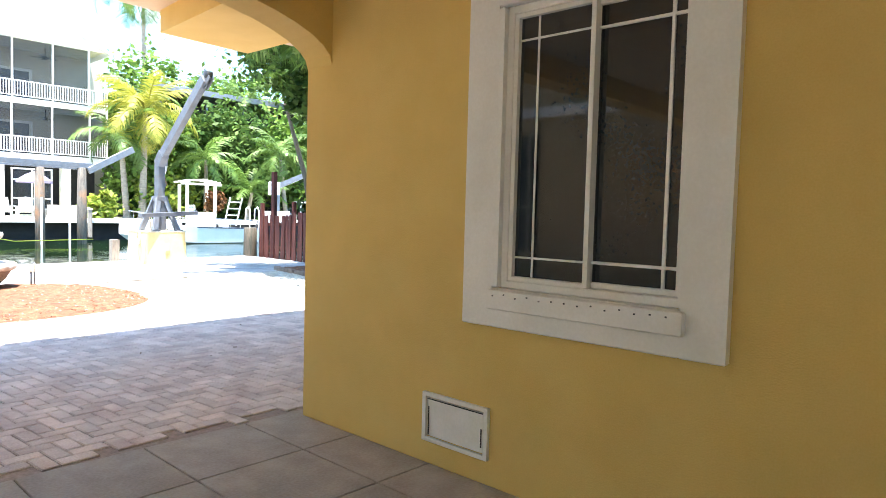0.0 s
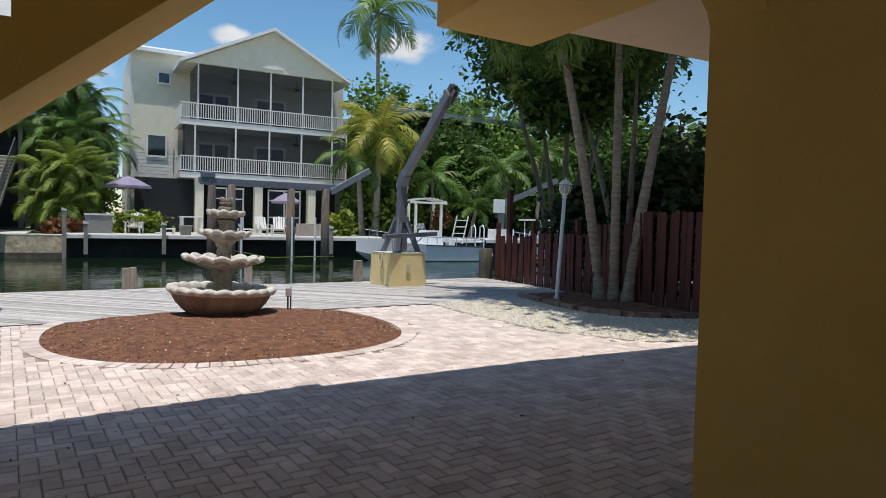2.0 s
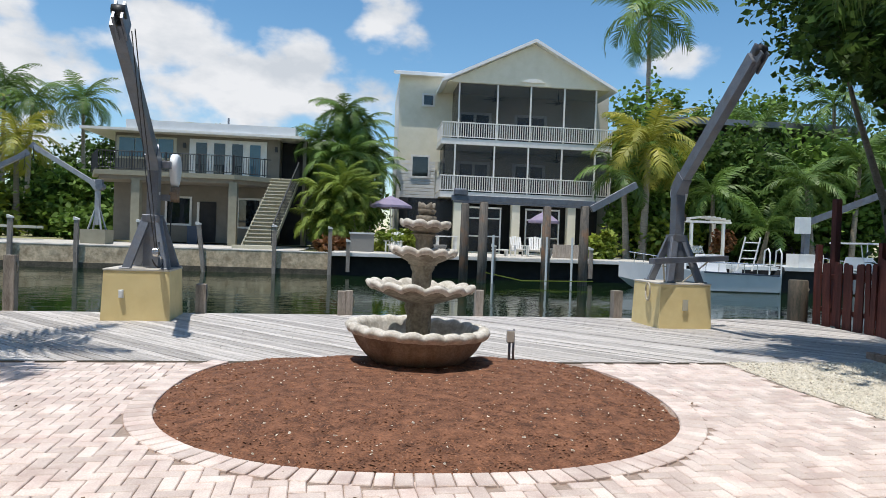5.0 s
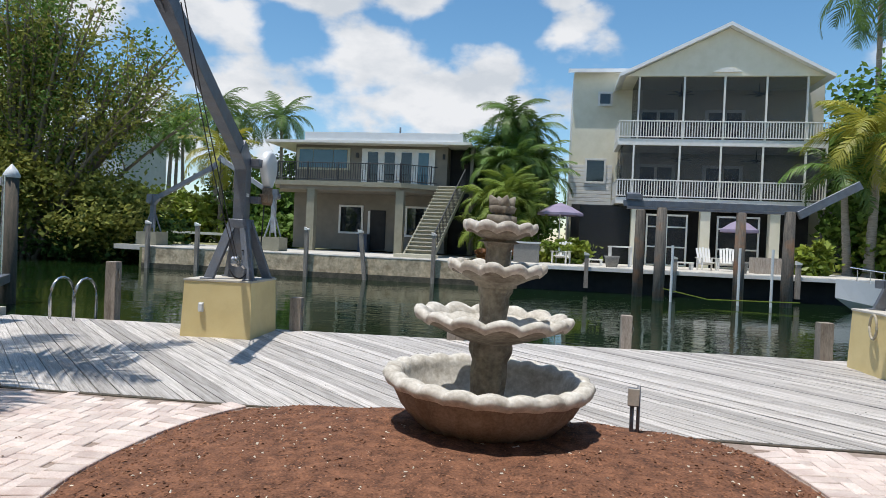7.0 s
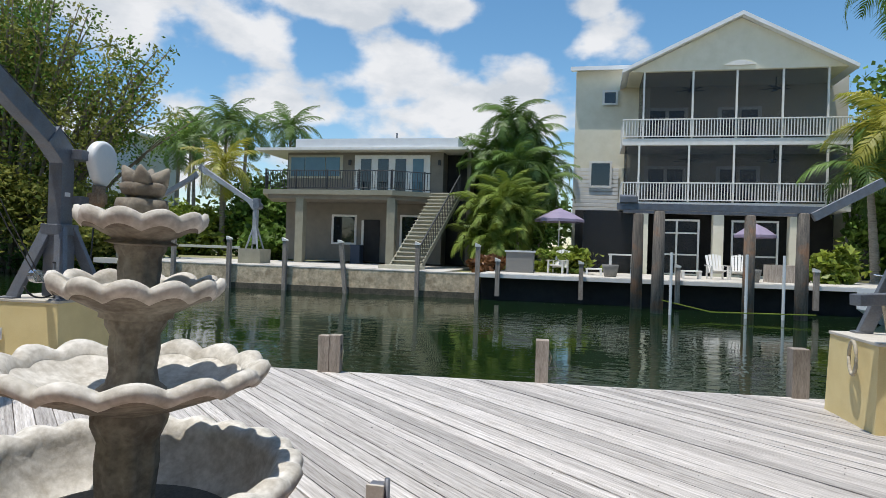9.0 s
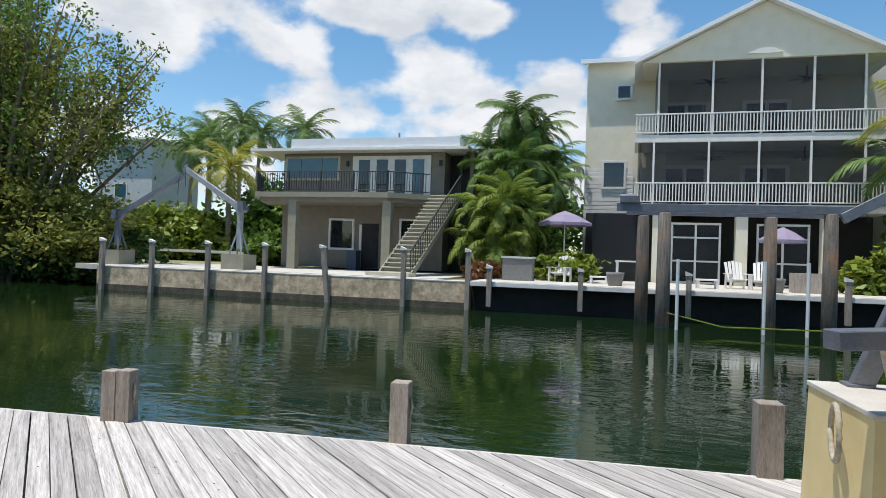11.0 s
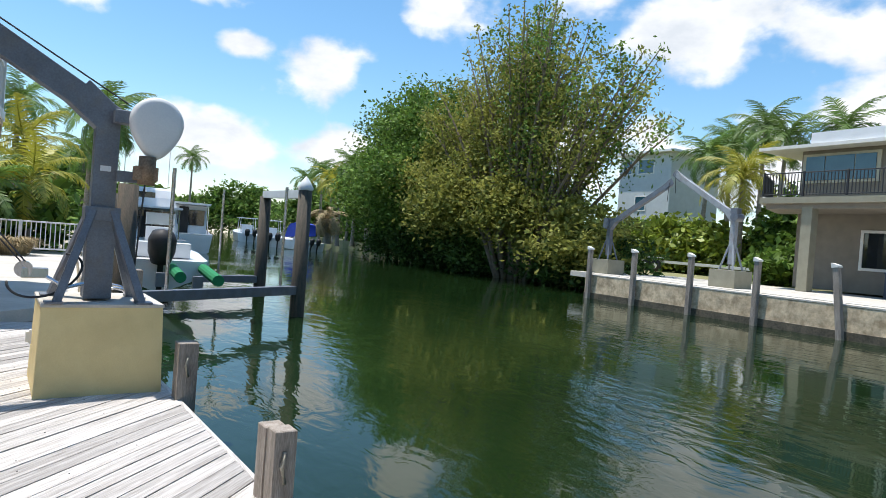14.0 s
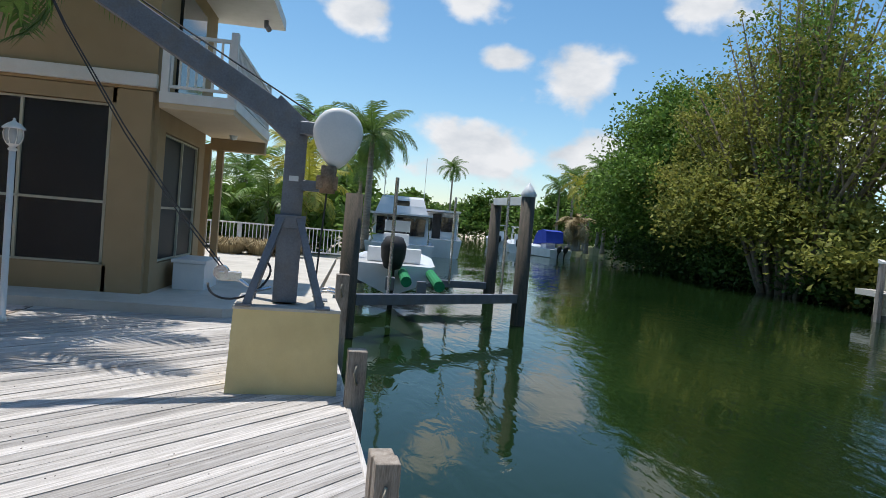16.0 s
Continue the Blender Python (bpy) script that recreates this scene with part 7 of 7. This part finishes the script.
for k, (x, y, h, l) in enumerate(((-60.0, 42.0, 8.0, 3.6), (-70.0, 46.0, 9.5, 3.8), (-85.0, 47.0, 9.0, 3.8), (-105.0, 50.0, 10.0, 4.0), (-135.0, 36.0, 14.0, 4.2), (-74.0, 44.0, 7.0, 3.6), (-36.0, 16.9, 6.6, 2.8), (-40.0, 17.0, 7.0, 3.4), (-58.0, 16.6, 6.5, 3.2), (-52.0, 12.0, 9.0, 3.6), (-79.0, 48.0, 10.2, 4.0), (-85.0, 49.5, 11.2, 4.0), (-91.0, 49.8, 9.6, 4.0), (-98.0, 50.0, 11.0, 4.0), (-88.0, 15.5, 7.5, 3.6), (-74.0, 16.5, 7.0, 3.4))):
    palm((x, y, 0.0), h, 18, l, "frond_yellow" if k in (2, 5) else "frond", (0.6 * math.sin(k * 1.9), 0), 1.1, "coconut palm along the canal", 0.2, 140 + k, group="palms along the canal")
for k, (x, y, h, l, c) in enumerate(((-27.5, 12.5, 2.2, 2.4, "frond"), (-29.0, 14.0, 2.8, 2.6, "frond_yellow"), (-31.0, 11.0, 3.4, 2.8, "frond"), (-26.5, 10.0, 2.0, 2.6, "frond"), (-33.0, 13.5, 4.6, 2.8, "frond_yellow"))):
    palm((x, y, 0.0), h, 14, l, c, (0.2, 0), 0.9, "bushy palm behind the patio railing", 0.1, 160 + k, group="bushy palms behind the patio railing")
bush("patio_hedge", (-30.0, 11.5, 0.0), [((0, 0, 1.2), (2.4, 4.0, 1.5), 5000, 60)], 0.3, "leaf", "green hedge behind the patio railing", "hedge", 170)
def grass_tuft(at, r, h, n, seed):
    rng = random.Random(seed)
    mb = MB()
    for _ in range(n):
        w, q = rng.uniform(0, 6.28), rng.random() ** 0.5
        a = Vector((q * r * 0.5 * math.cos(w), q * r * 0.5 * math.sin(w), 0))
        b = a + Vector((math.cos(w) * r * 0.3, math.sin(w) * r * 0.3, h * rng.uniform(0.6, 1)))
        c = b + Vector((math.cos(w) * r * 0.3, math.sin(w) * r * 0.3, -h * 0.2))
        s_ = Vector((-math.sin(w), math.cos(w), 0)) * 0.012
        mb.add([a - s_, a + s_, b + s_, b - s_, c], [(0, 1, 2, 3), (3, 2, 4)])
    single("ornamental_grass", mb, M["straw"], "tuft of dry ornamental grass on the patio", "grass", pose(*at), "dry grass tufts", "stuff")


for k, (x, y) in enumerate(((-22.5, 13.0), (-22.7, 13.9), (-22.4, 12.0))):
    grass_tuft((x, y, 0.14), 0.9, 0.6, 500, 180 + k)

# ---- deck planks ----
for poly, dz in plank_jobs:
    cx = sum(p[0] for p in poly) / len(poly)
    cy = sum(p[1] for p in poly) / len(poly)
    m = Matrix.Translation((cx, cy, dz)) @ Matrix.Rotation(PA, 4, "Z")
    inv = m.inverted()
    loc = [tuple((inv @ Vector((x, y, dz)))[:2]) for x, y in poly]
    part("plank", MB().prism(loc, -0.04, 0.0), M["deck"], deck, m=m)

# ---- carport tiles ----
tiles = thing("floor_tiles", "large weathered concrete floor tiles of the carport", "floor", pose(0, 0, 0), kind="structure")
tile_me = MB().box((0, 0, -0.012), (0.652, 0.652, 0.026)).mesh("tile", M["tile"])
for i in range(9):
    for j in range(9):
        part("tile", tile_me, None, tiles, m=pose(-0.72 - 0.66 * i, 2.97 - 0.66 * j, 0.0))

# ---- brick pavers in a herringbone ----
pave = thing("brick_paving", "pinkish brick pavers laid in a herringbone", "pavement", pose(0, 0, 0), kind="structure")
cell = 0.103
brick_me = [MB().box((cell, cell / 2, -0.024), (2 * cell - 0.006, cell - 0.006, 0.05)).mesh("paver", M["paver"]), MB().box((cell / 2, cell, -0.024), (cell - 0.006, 2 * cell - 0.006, 0.05)).mesh("paver", M["paver"])]
rot = Matrix.Rotation(radians(LOT), 4, "Z")
rest = MB()
rp_ = random.Random(12)
near_count = 0
for a in range(-140, 95):
    for b in range(30, 132):
        d = (a - b) % 4
        if d not in (0, 3):
            continue
        v = d == 3
        c = rot @ Vector((a * cell + (cell / 2 if v else cell), b * cell + (cell if v else cell / 2), 0))
        x, y = c.x, c.y
        if y < 3.40 or y > back_edge(x) - 0.12 or x < -12:
            continue
        w = math.atan2(y - MC[1], x - MC[0])
        if math.hypot(x - MC[0], y - MC[1]) < mulch_r(w) + 0.205:
            continue
        if inside(GRAVEL, x + 0.06, y) or x > 6.4:
            continue
        z = rp_.uniform(-0.003, 0.002)
        if -2.5 < x < -0.45 and 4.7 < y < 7.55 and near_count < 300:
            near_count += 1
            part("paver", brick_me[v], None, pave, m=Matrix.Translation((0, 0, z)) @ rot @ Matrix.Translation((a * cell, b * cell, 0)))
        else:
            sx, sy = (cell - 0.006, 2 * cell - 0.006) if v else (2 * cell - 0.006, cell - 0.006)
            rest.box((x, y, -0.024 + z), (sx, sy, 0.05), LOT)
part("pavers_beyond", rest, M["paver_far"], pave, kind="stuff")
# soldier course round the bed
sold = thing("paver_border", "curved soldier course of pavers round the mulch bed", "border", pose(0, 0, 0), kind="structure")
sold_me = MB().box((0.105, 0, -0.022), (0.205, 0.11, 0.05)).mesh("paver", M["paver"])
w = radians(150)
while w < radians(391):
    r = mulch_r(w)
    x, y = MC[0] + r * math.cos(w), MC[1] + r * math.sin(w)
    if y < back_edge(x) - 0.1:
        e = 0.02
        r2 = mulch_r(w + e)
        tx, ty = MC[0] + r2 * math.cos(w + e) - x, MC[1] + r2 * math.sin(w + e) - y
        part("paver", sold_me, None, sold, m=pose(x, y, 0.007, 0, 0, math.degrees(math.atan2(ty, tx)) - 90))
    w += 0.118 / r


def on_paving(rng):
    x, y = rng.uniform(-4.5, 4.5), rng.uniform(4.5, 11.3)
    w_ = math.atan2(y - MC[1], x - MC[0])
    if math.hypot(x - MC[0], y - MC[1]) < mulch_r(w_) + 0.1:
        return None
    return Vector((x, y, 0.006))


single("fallen_leaf", scatter_chips(120, on_paving, 0.024, 15, 0.12), mat("dry_fallen_leaf", (0.10, 0.06, 0.03), (0.22, 0.14, 0.07), 9, 0.9, 0.0, isl=0.4), "small dry leaves scattered on the paving", "leaves", kind="stuff")
nails = MB()
rn = random.Random(16)
for poly, dz in plank_jobs:
    for k in range(3):
        x = sum(p[0] for p in poly) / len(poly) + rn.uniform(-1.8, 1.8)
        y = sum(p[1] for p in poly) / len(poly) - (x - sum(p[0] for p in poly) / len(poly)) * 0.93
        if back_edge(x) + 0.1 < y < front_edge(x) - 0.1 and -9 < x < 7:
            nails.box((x, y, dz + 0.001), (0.009, 0.009, 0.004))
part("nail_head", nails, M["black_metal"], deck, kind="stuff")
